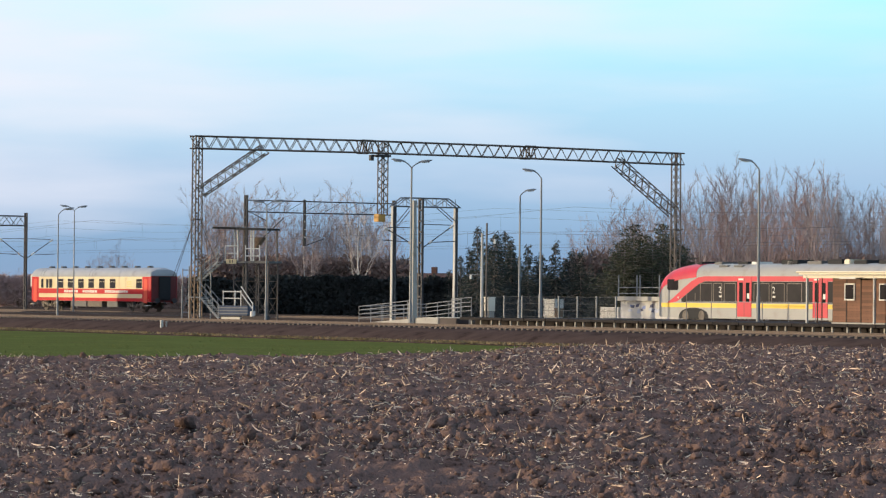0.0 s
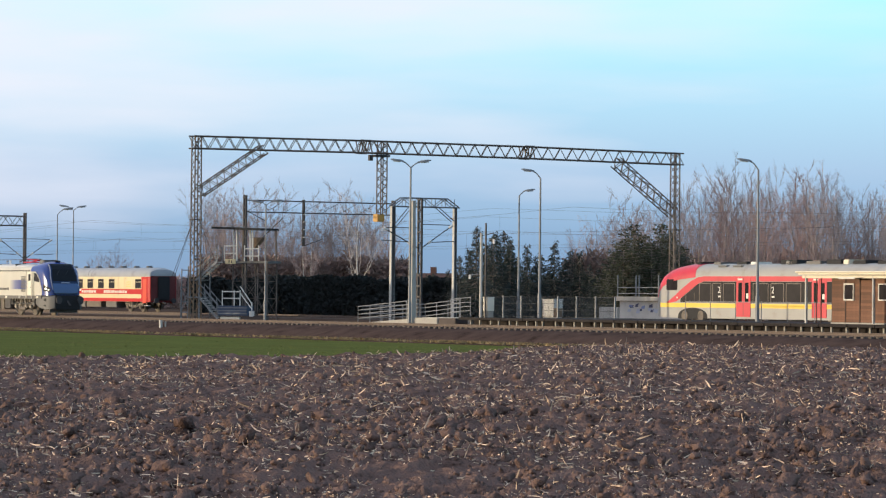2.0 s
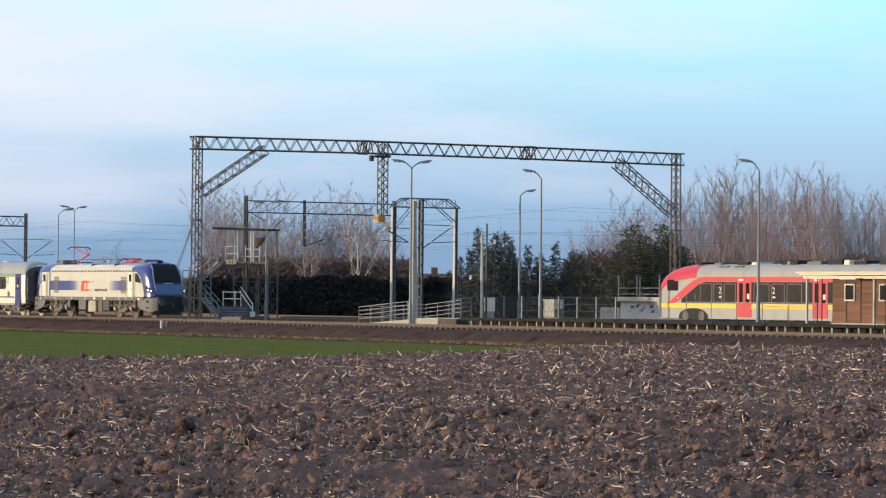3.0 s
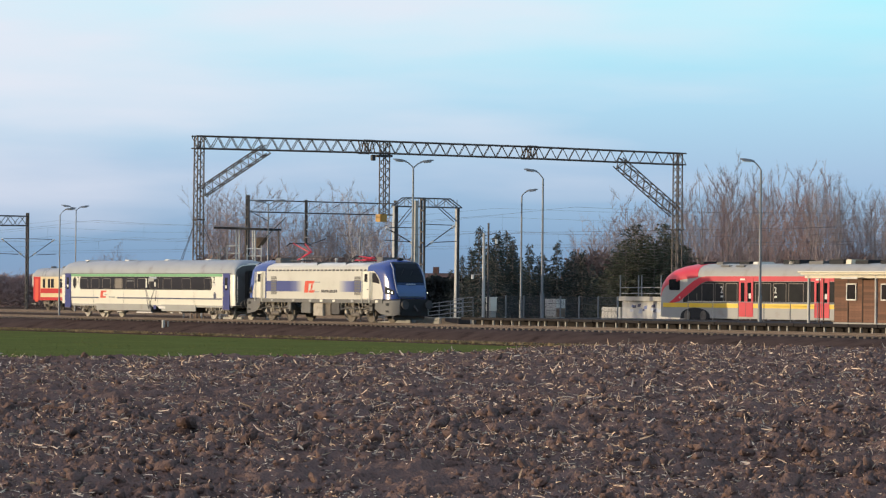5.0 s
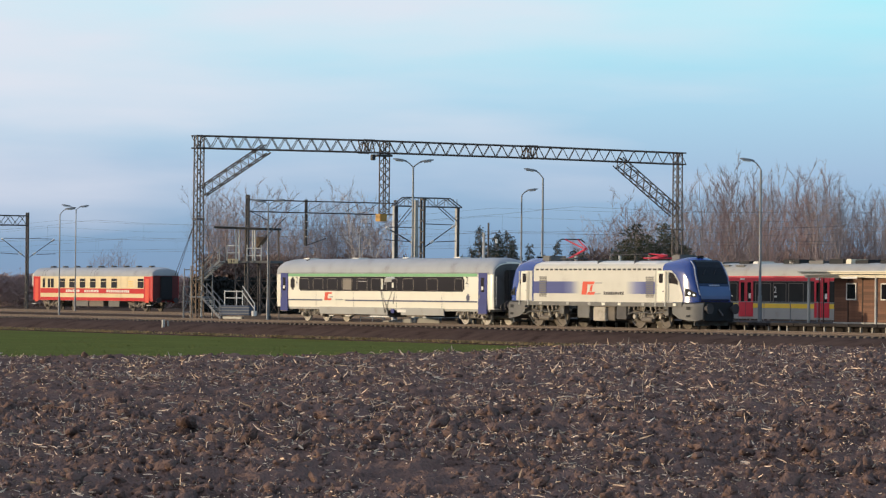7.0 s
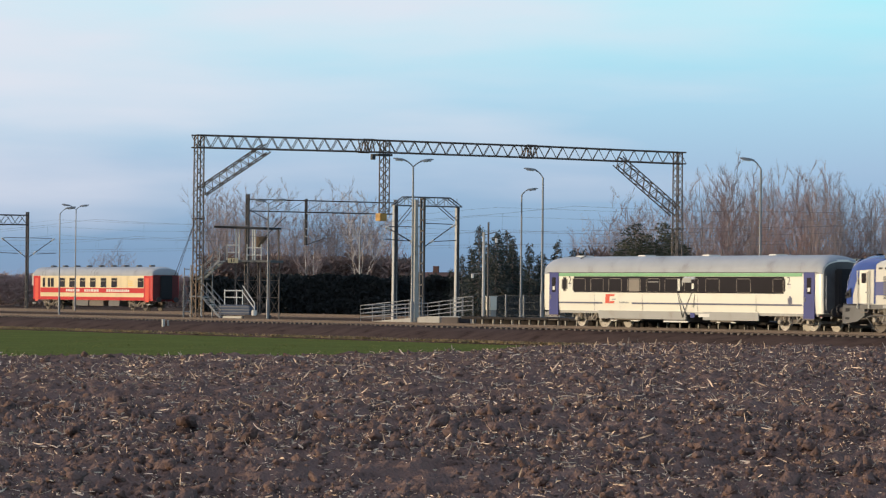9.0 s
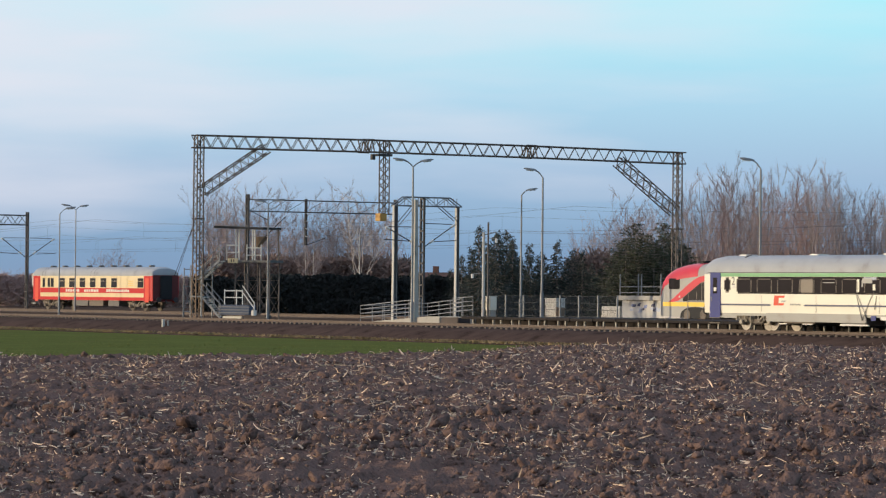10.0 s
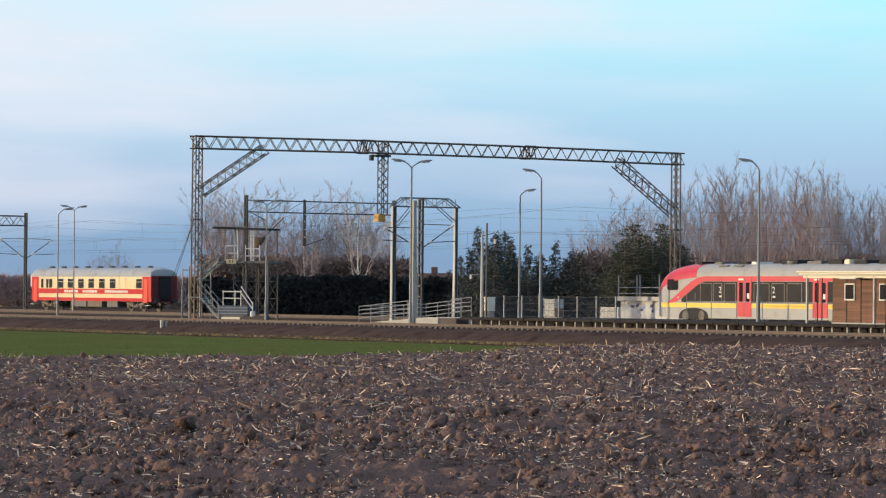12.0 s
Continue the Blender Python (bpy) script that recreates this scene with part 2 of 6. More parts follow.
def path_tube(points, r, sides=6):
    bm = bmesh.new()
    for a, b in zip(points, points[1:]):
        bar(bm, a, b, r, sides)
    return bm


def loft(rings):
    bm = bmesh.new()
    vs = [[bm.verts.new(p) for p in ring] for ring in rings]
    k = len(rings[0])
    for a, b in zip(vs, vs[1:]):
        for i in range(k):
            bm.faces.new((a[i], a[(i + 1) % k], b[(i + 1) % k], b[i]))
    bm.faces.new(vs[0][::-1])
    bm.faces.new(vs[-1])
    bmesh.ops.recalc_face_normals(bm, faces=list(bm.faces))
    return bm


def outline(x, hw, z0, zs, zt, n=10, power=2.0, tuck=0.0):
    """The cross-section of a vehicle at x: side wall from z0 to the shoulder zs, then a round roof up to zt."""
    pts = [(x, -hw + tuck, z0), (x, -hw, z0 + 0.35 * (zs - z0)), (x, -hw, zs)]
    for i in range(1, n):
        a = math.pi * i / n
        c, s = math.cos(a), math.sin(a)
        pts.append((x, -hw * math.copysign(abs(c) ** (2 / power), c), zs + (zt - zs) * s ** (2 / power)))
    return pts + [(x, hw, zs), (x, hw, z0 + 0.35 * (zs - z0)), (x, hw - tuck, z0)]


def put(name, bm, mat, parent=None, label="", smooth=False):
    me = bpy.data.meshes.new(name)
    bm.to_mesh(me)
    bm.free()
    if smooth:
        me.polygons.foreach_set("use_smooth", [True] * len(me.polygons))
        me.set_sharp_from_angle(angle=radians(35))
    me.materials.append(M[mat])
    ob = new(name, me)
    ob.parent = parent
    if label:
        ob["label"] = label
    return ob


def part(name, bm, mat, parent, label="", smooth=False):
    return put(name, bm, mat, parent, label, smooth)


def again(ob, m, parent=None):
    """One more object on the same mesh."""
    o = new(ob.name.split(".")[0], ob.data)
    o.parent = parent or ob.parent
    o.matrix_basis = m
    return o


def thing(name, m, label, category, group="", kind=""):
    ob = new(name)
    ob.empty_display_size = 0.2
    ob.matrix_basis = m
    return tagged(ob, label, category, group, kind)


def raw(name, verts, faces, mat):
    me = bpy.data.meshes.new(name)
    verts, faces = np.asarray(verts, dtype=np.float32), np.asarray(faces, dtype=np.int32)
    k = faces.shape[1]
    me.vertices.add(len(verts))
    me.vertices.foreach_set("co", verts.ravel())
    me.loops.add(faces.size)
    me.loops.foreach_set("vertex_index", faces.ravel())
    me.polygons.add(len(faces))
    me.polygons.foreach_set("loop_start", np.arange(0, faces.size, k, dtype=np.int32))
    me.update(calc_edges=True)
    me.validate()
    me.materials.append(M[mat])
    return me


RAIL = along(0, 0)


def to_rail(X, Y):
    t = radians(TURN)
    return X * math.cos(t) - (Y - REACH) * math.sin(t), X * math.sin(t) + (Y - REACH) * math.cos(t)


# ---- ground ----
def field_height(Y):
    return 0.10 - 0.0058 * np.minimum(Y, 205)


def smooth_noise(x, y, seed):
    """Value noise on a unit lattice."""
    xi, yi = np.floor(x).astype(np.int64), np.floor(y).astype(np.int64)
    fx, fy = x - xi, y - yi
    fx, fy = fx * fx * (3 - 2 * fx), fy * fy * (3 - 2 * fy)

    def h(a, b):
        k = (a * 374761393 + b * 668265263 + seed * 974634777) & 0xFFFFFFFF
        k = ((k ^ (k >> 13)) * 1274126177) & 0xFFFFFFFF
        return ((k ^ (k >> 16)) & 0xFFFF) / 65535.0
    return (h(xi, yi) * (1 - fx) + h(xi + 1, yi) * fx) * (1 - fy) + (h(xi, yi + 1) * (1 - fx) + h(xi + 1, yi + 1) * fx) * fy


def ground():
    """One sheet to the horizon: field, the foot of the bank, the raised yard behind the main line."""
    ns = [-2600, -1200, -600, -400, -330, -280, -240, -200, -160, -120, -90, -70, -55, -42, -30, -20, -12, -6.5, -3.1, -2.2, 4.6, 9, 20, 60, 120, 300, 800, 3000]
    ss = [-3000, -1200, -600] + list(range(-400, 401, 20)) + [600, 1200, 3000]
    t = radians(TURN)
    verts = []
    for n in ns:
        for s in ss:
            Y = REACH - s * math.sin(t) + n * math.cos(t)
            z = -0.75 if n > 4 else (-1.0 if n > -2.5 else (-1.12 if n > -4 else float(field_height(np.array(max(Y, 0.0))))))
            if -30 < n < -4:
                z = min(-1.0, z) if n > -8 else z
            verts.append(RAIL @ Vector((s, n, z)))
    k = len(ss)
    faces = [(i * k + j, i * k + j + 1, (i + 1) * k + j + 1, (i + 1) * k + j) for i in range(len(ns) - 1) for j in range(k - 1)]
    ob = new("ground", raw("ground", verts, faces, "grass"))
    tagged(ob, "short green winter grass between field and railway bank", "ground", kind="structure")


ground()


def field_edge(X):
    """Far edge of the ploughed land."""
    return np.interp(X, [-40, -13.4, -5.3, -0.9, 1.7, 4.0, 7.1, 12, 20, 24, 40], [92, 109, 119, 128, 144, 162, 178, 188, 179, 172, 149])


def ploughed_field():
    rows, cols = 840, 330
    Y = 23 * np.exp(np.linspace(0, math.log(204 / 23), rows))[:, None]
    k = np.linspace(-0.17, 0.17, cols)[None, :]
    X = k * Y
    Y = Y + 0 * X
    lim = field_edge(X)
    Y = np.minimum(Y, lim)
    h = np.zeros_like(X)
    for size, amp, seed in ((6.0, 0.10, 1), (1.7, 0.11, 2), (0.5, 0.10, 3), (0.22, 0.09, 4), (0.12, 0.075, 5), (0.06, 0.045, 6)):
        w = np.abs(smooth_noise(X / size + 31, Y / size + 17, seed) * 2 - 1)
        h += amp * ((1 - w) if seed in (3, 4, 5) else smooth_noise(X / size + 5, Y / size + 9, seed + 20))
    h += 0.05 * np.sin((X * 0.80 + Y * 0.6) * 2 * math.pi / 2.4)
    edge = np.clip((lim - Y) / 1.2, 0, 1)
    z = field_height(Y) - 0.16 + (h + 0.12) * edge - 0.25 * (1 - edge)
    verts = np.stack([X, Y, z], -1).reshape(-1, 3)
    i, j = np.meshgrid(np.arange(rows - 1), np.arange(cols - 1), indexing="ij")
    a = (i * cols + j).ravel()
    faces = np.stack([a, a + 1, a + cols + 1, a + cols], -1)
    keep = (verts[faces[:, 2], 1] - verts[faces[:, 0], 1]) > 1e-5
    ob = new("ploughed_field", raw("ploughed_field", verts, faces[keep], "soil"))
    tagged(ob, "dark brown ploughed soil with rough clods and stubble", "field", kind="structure")
    return X, Y, z


FX, FY, FZ = ploughed_field()


def field_spots(rng, count, patchy):
    """Grid places on the ploughed land, gathered in loose patches."""
    I, J = rng.integers(0, FX.shape[0], count * 4), rng.integers(0, FX.shape[1], count * 4)
    X, Y = FX[I, J], FY[I, J]
    ok = (Y < field_edge(X) - 0.4) & (np.abs(X) < 0.15 * Y + 1)
    ok &= smooth_noise(X / 1.3, Y / 4.0, 5) > rng.random(count * 4) * patchy
    return I[ok][:count], J[ok][:count]


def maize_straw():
    """Bent strips of stalk and leaf, single and in tangles; they grow with distance to fit the camera's view."""
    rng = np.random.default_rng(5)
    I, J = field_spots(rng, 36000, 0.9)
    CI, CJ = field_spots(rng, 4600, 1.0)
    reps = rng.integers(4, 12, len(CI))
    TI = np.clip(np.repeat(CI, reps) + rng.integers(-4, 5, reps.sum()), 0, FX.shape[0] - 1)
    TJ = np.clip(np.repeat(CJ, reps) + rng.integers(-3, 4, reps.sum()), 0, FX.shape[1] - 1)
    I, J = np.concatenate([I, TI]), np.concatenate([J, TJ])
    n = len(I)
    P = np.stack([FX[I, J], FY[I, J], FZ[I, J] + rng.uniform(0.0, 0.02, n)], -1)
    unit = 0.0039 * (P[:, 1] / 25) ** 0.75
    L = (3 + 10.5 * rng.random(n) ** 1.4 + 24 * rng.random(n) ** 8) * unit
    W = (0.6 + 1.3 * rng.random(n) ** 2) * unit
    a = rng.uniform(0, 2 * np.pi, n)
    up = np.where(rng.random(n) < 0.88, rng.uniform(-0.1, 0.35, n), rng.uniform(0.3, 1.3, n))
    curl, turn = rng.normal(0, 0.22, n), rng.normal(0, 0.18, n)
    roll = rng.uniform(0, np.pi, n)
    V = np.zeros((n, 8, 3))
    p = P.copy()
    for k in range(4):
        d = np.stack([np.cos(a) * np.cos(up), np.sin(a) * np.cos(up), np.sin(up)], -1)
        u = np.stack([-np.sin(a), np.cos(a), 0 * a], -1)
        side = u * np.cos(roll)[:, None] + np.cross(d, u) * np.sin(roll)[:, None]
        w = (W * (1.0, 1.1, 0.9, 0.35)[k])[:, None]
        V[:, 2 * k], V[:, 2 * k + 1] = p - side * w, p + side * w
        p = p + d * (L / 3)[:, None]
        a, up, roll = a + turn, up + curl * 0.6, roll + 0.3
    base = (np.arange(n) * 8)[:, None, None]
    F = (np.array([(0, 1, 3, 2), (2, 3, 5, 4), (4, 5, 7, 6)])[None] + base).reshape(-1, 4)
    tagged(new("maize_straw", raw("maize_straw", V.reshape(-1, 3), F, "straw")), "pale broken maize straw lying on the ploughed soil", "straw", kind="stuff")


def lump(level, seed):
    """A rough clod of about unit radius."""
    bm = bmesh.new()
    bmesh.ops.create_icosphere(bm, subdivisions=level, radius=1.0)
    v = np.array([q.co[:] for q in bm.verts])
    f = np.array([[q.index for q in fc.verts] for fc in bm.faces])
    bm.free()
    rng = np.random.default_rng(seed)
    v *= (1 + rng.normal(0, 0.3, (len(v), 1)))
    return v * np.array([1.25, 1.0, 0.85]) * rng.uniform(0.85, 1.15, 3), f


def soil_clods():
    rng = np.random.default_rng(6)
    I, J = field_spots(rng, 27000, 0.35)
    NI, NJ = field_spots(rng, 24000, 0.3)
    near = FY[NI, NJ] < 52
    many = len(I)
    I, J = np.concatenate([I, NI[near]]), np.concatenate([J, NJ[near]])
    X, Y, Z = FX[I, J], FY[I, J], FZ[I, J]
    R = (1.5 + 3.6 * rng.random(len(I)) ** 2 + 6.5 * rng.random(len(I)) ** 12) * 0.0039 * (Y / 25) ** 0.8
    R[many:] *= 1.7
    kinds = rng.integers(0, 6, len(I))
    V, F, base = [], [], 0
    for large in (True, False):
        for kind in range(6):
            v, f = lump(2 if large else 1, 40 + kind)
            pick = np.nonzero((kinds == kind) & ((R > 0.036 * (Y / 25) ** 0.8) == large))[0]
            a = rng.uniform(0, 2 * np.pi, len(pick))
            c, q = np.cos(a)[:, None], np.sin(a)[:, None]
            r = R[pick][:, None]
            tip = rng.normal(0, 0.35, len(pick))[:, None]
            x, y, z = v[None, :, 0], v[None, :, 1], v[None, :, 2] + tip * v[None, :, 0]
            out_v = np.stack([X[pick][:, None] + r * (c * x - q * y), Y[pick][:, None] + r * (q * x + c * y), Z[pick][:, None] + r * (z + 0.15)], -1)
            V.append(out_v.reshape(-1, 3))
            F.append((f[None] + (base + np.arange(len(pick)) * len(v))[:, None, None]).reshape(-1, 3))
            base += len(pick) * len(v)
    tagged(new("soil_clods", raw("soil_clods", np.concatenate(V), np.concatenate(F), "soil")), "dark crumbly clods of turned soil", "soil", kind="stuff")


maize_straw()
soil_clods()


def grass_tufts():
    """Short tufts over the green strip."""
    rng = np.random.default_rng(12)
    V, F = [], []
    while len(F) < 15000:
        X, Y = rng.uniform(-32, 10), rng.uniform(110, 232)
        s, n = to_rail(X, Y)
        if Y < field_edge(X) - 1 or n > -3.4 or abs(X) > 0.14 * Y:
            continue
        if smooth_noise(np.array(X * 0.5), np.array(Y * 0.12), 3) < rng.random() * 0.85:
            continue
        z = float(field_height(np.array(Y))) if n < -8 else min(-1.05, float(field_height(np.array(Y))))
        p, h, a = np.array([X, Y, z - 0.02]), rng.uniform(0.015, 0.05), rng.uniform(0, 6.28)
        u = np.array([math.cos(a), math.sin(a), 0]) * rng.uniform(0.01, 0.03)
        lean = np.array([*rng.normal(0, 0.4, 2), 1.0]) * h
        k = len(V)
        V += [p - u, p + u, p + u * 0.8 + lean, p - u * 0.8 + lean]
        F.append((k, k + 1, k + 2, k + 3))
    tagged(new("grass_tufts", raw("grass_tufts", np.array(V), np.array(F), "tuft")), "uneven tufts of yellowish green grass", "grass", kind="stuff")


grass_tufts()


# ---- railway bank and tracks ----
def extrude_along(name, profile, s0, s1, mat, label, category, kind="structure", step=6.0, rough=0.0, seed=0):
    """A long strip whose cross-section is given as (n, z)."""
    count = max(2, int((s1 - s0) / step))
    ss = np.linspace(s0, s1, count)
    rng = np.random.default_rng(seed)
    verts = []
    for s in ss:
        for n, z in profile:
            verts.append(RAIL @ Vector((s, n + rng.normal(0, 1) * rough, z + rng.normal(0, 1) * rough)))
    k = len(profile)
    faces = [(i * k + j, (i + 1) * k + j, (i + 1) * k + j + 1, i * k + j + 1) for i in range(count - 1) for j in range(k - 1)]
    return tagged(new(name, raw(name, verts, faces, mat)), label, category, kind=kind)


extrude_along("railway_bank", [(-3.7, -1.3), (-3.2, -1.02), (-2.5, -0.78), (-1.6, -0.50), (-0.7, -0.32), (-0.2, -0.27), (0.6, -0.25), (1.4, -0.24), (2.2, -0.25),
              (3.1, -0.26), (3.5, -0.28), (4.0, -0.4), (5.0, -0.7)],
              -420, 150, "ballast", "brown crushed-stone bank under the main line", "railway bank", step=0.35, rough=0.028, seed=3)
extrude_along("yard_ground", [(3.9, -0.7), (4.0, -0.32), (9, -0.26), (20, -0.25), (22.6, -0.2), (38, -0.2), (42, -0.25), (70, -0.3), (330, -0.35), (331, -0.8)], -420, 150, "yard",
              "bare brown earth and ballast of the station yard", "ground", step=2.0, rough=0.015, seed=4)


def rail_profile(bm_y):
    return [(bm_y - 0.07, -0.17), (bm_y - 0.07, -0.15), (bm_y - 0.012, -0.12), (bm_y - 0.012, -0.045), (bm_y - 0.035, -0.035), (bm_y - 0.035, 0.0),
            (bm_y + 0.035, 0.0), (bm_y + 0.035, -0.035), (bm_y + 0.012, -0.045), (bm_y + 0.012, -0.12), (bm_y + 0.07, -0.15), (bm_y + 0.07, -0.17)]


def track(name, n0, s0, s1, near0, near1, label):
    """Two rails on sleepers; the sleepers of the nearest stretch are pieces of their own."""
    top = thing(name, along(0, n0), label, "railway track", kind="structure")
    for side in (-0.75, 0.75):
        p = rail_profile(side)
        part("rail", loft([[(s, y, z) for y, z in p] for s in (s0, s1)]), "rail_steel", top)
    one = part("sleeper", block(-0.13, 0.13, -1.3, 1.3, -0.33, -0.165, 0.02), "sleeper", top)
    one.matrix_basis = pose(near0, 0, 0)
    s = near0 + 0.6
    while s < near1:
        again(one, pose(s, random.uniform(-0.02, 0.02), 0), top)
        s += 0.6
    rest = bmesh.new()
    for a, b in ((s0, near0), (near1, s1)):
        s = a
        while s < b - 0.3:
            box(rest, s - 0.13, s + 0.13, -1.3, 1.3, -0.33, -0.165)
            s += 0.6
    tagged(part("far_sleepers", rest, "sleeper", top), kind="stuff")
    return top


track("main_track", 1.4, -400, 140, -70, 50, "straight main railway track with worn rails on concrete sleepers")
track("siding_track", 28.9, -300, 60, -60, 10, "rusty station siding on weathered sleepers")
track("coach_track", 37.0, -300, -60, -150, -90, "station track under the parked coach")
track("platform_track", 19.4, -30, 100, -12, 40, "platform track under the standing railcar")


# ---- vehicles ----
def wheelset(parent, x, r, mat="wheel_steel"):
    """An axle with two flanged wheels; turns about its own axis."""
    bm = rod((0, -0.9, 0), (0, 0.9, 0), 0.09, 10)
    ax = part("wheelset", bm, mat, parent)
    ax.location = (x, 0, r)
    for side in (-1, 1):
        w = bmesh.new()
        prof = [(0.70, 0.10), (0.70, r + 0.03), (0.735, r + 0.03), (0.75, r), (0.83, r - 0.008), (0.83, r - 0.09), (0.80, r - 0.10), (0.785, 0.22), (0.86, 0.17), (0.88, 0.10)]
        k = 24
        rings = [[w.verts.new((q * math.cos(2 * math.pi * i / k), side * y, q * math.sin(2 * math.pi * i / k))) for i in range(k)] for y, q in prof]
        for a, b in zip(rings, rings[1:]):
            for i in range(k):
                w.faces.new((a[i], a[(i + 1) % k], b[(i + 1) % k], b[i]))
        w.faces.new(rings[0])
        w.faces.new(rings[-1][::-1])
        bmesh.ops.recalc_face_normals(w, faces=list(w.faces))
        part("wheel", w, mat, ax, smooth=True)
    return ax


def bogie_frame(parent, x, base, r, mat="running_gear"):
    """Side frames with axle boxes, springs and dampers."""
    bg = new("bogie")
    bg.parent, bg.location = parent, (x, 0, 0)
    for side in (-1, 1):
        y = side * 1.0
        bm = loft([[(px, y - 0.07, pz - h), (px, y + 0.07, pz - h), (px, y + 0.07, pz + h), (px, y - 0.07, pz + h)] for px, pz, h in
                   ((-base / 2 - 0.55, r + 0.28, 0.06), (-base / 2 - 0.2, r + 0.30, 0.09), (-base / 2 + 0.45, r + 0.22, 0.10), (-0.5, r + 0.05, 0.12), (0.5, r + 0.05, 0.12),
                    (base / 2 - 0.45, r + 0.22, 0.10), (base / 2 + 0.2, r + 0.30, 0.09), (base / 2 + 0.55, r + 0.28, 0.06))])
        part("side_frame", bm, mat, bg)
        for ax in (-base / 2, base / 2):
            part("axle_box", block(ax - 0.2, ax + 0.2, y + side * 0.02 - 0.14, y + side * 0.02 + 0.14, r - 0.17, r + 0.17, 0.05), mat, bg)
            for dx in (-0.27, 0.27):
                coil = bmesh.new()
                for q in range(5):
                    bar(coil, (ax + dx, y, r + 0.0 + q * 0.05), (ax + dx, y, r + 0.03 + q * 0.05), 0.085, 10)
                part("spring", coil, "gear_tan", bg)
            part("brake_shoe", block(ax - 0.55, ax - 0.47, y - side * 0.35 - 0.05, y - side * 0.35 + 0.05, r - 0.2, r + 0.25, 0.02), mat, bg)
        part("air_spring", rod((0, y, r + 0.16), (0, y, r + 0.40), 0.24, 14), "rubber", bg)
        part("damper", rod((0.3, y + side * 0.16, r + 0.02), (0.75, y + side * 0.16, r + 0.38), 0.045, 8), "gear_tan", bg)
        part("damper", rod((-0.35, y + side * 0.16, r + 0.38), (-0.35, y + side * 0.16, r - 0.05), 0.045, 8), "gear_tan", bg)
    part("cross_beam", block(-0.25, 0.25, -0.95, 0.95, r - 0.05, r + 0.18, 0.03), mat, bg)
    return bg


def buffers(parent, x, facing):
    for y in (-0.875, 0.875):
        bf = part("buffer", rod((x, y, 1.05), (x + facing * 0.38, y, 1.05), 0.11, 12), "dark_steel", parent)
        part("buffer_head", rod((x + facing * 0.38, y, 1.05), (x + facing * 0.44, y, 1.05), 0.24, 16), "dark_steel", bf)
    part("coupling", rod((x, 0, 1.0), (x + facing * 0.45, 0, 0.72), 0.06, 8), "dark_steel", parent)


def side_panel(parent, name, x0, x1, z0, z1, hw, mat, proud=0.006, label="", round_edge=0.0, sides=(-1, 1)):
    for sd in sides:
        y = sd * (hw + proud / 2)
        bm = block(x0, x1, y - proud / 2 - 0.004, y + proud / 2, z0, z1)
        if round_edge:
            es = [e for e in bm.edges if abs(e.verts[0].co.x - e.verts[1].co.x) < 1e-6 and abs(e.verts[0].co.z - e.verts[1].co.z) < 1e-6]
            bmesh.ops.bevel(bm, geom=es, offset=round_edge, segments=4, affect="EDGES")
        part(name, bm, mat, parent, label)


def digit_two(parent, x, z, size, hw, mat="white_paint"):
    """The class number on the side wall."""
    cu = bpy.data.curves.new("class_number", "FONT")
    cu.body, cu.size, cu.extrude = "2", size, 0.004
    tmp = bpy.data.objects.new("class_number", cu)
    dep = bpy.context.evaluated_depsgraph_get()
    me = bpy.data.meshes.new_from_object(tmp.evaluated_get(dep))
    bpy.data.objects.remove(tmp)
    me.materials.append(M[mat])
    ob = new("class_number", me)
    ob.parent = parent
    ob.matrix_basis = pose(x, -hw, z, 90, 0, 0)
    return ob


def bars(parent, x, z, count, w, h, hw, mat, gap=0.35, name="lettering", seed=1):
    """Unreadable writing as plain bars."""
    rng = random.Random(seed)
    bm = bmesh.new()
    px = x
    for i in range(count):
        ww = w * rng.uniform(0.75, 1.2)
        box(bm, px, px + ww, -hw - 0.008, -hw, z, z + h * rng.uniform(0.8, 1))
        px += ww + w * gap
    return part(name, bm, mat, parent)


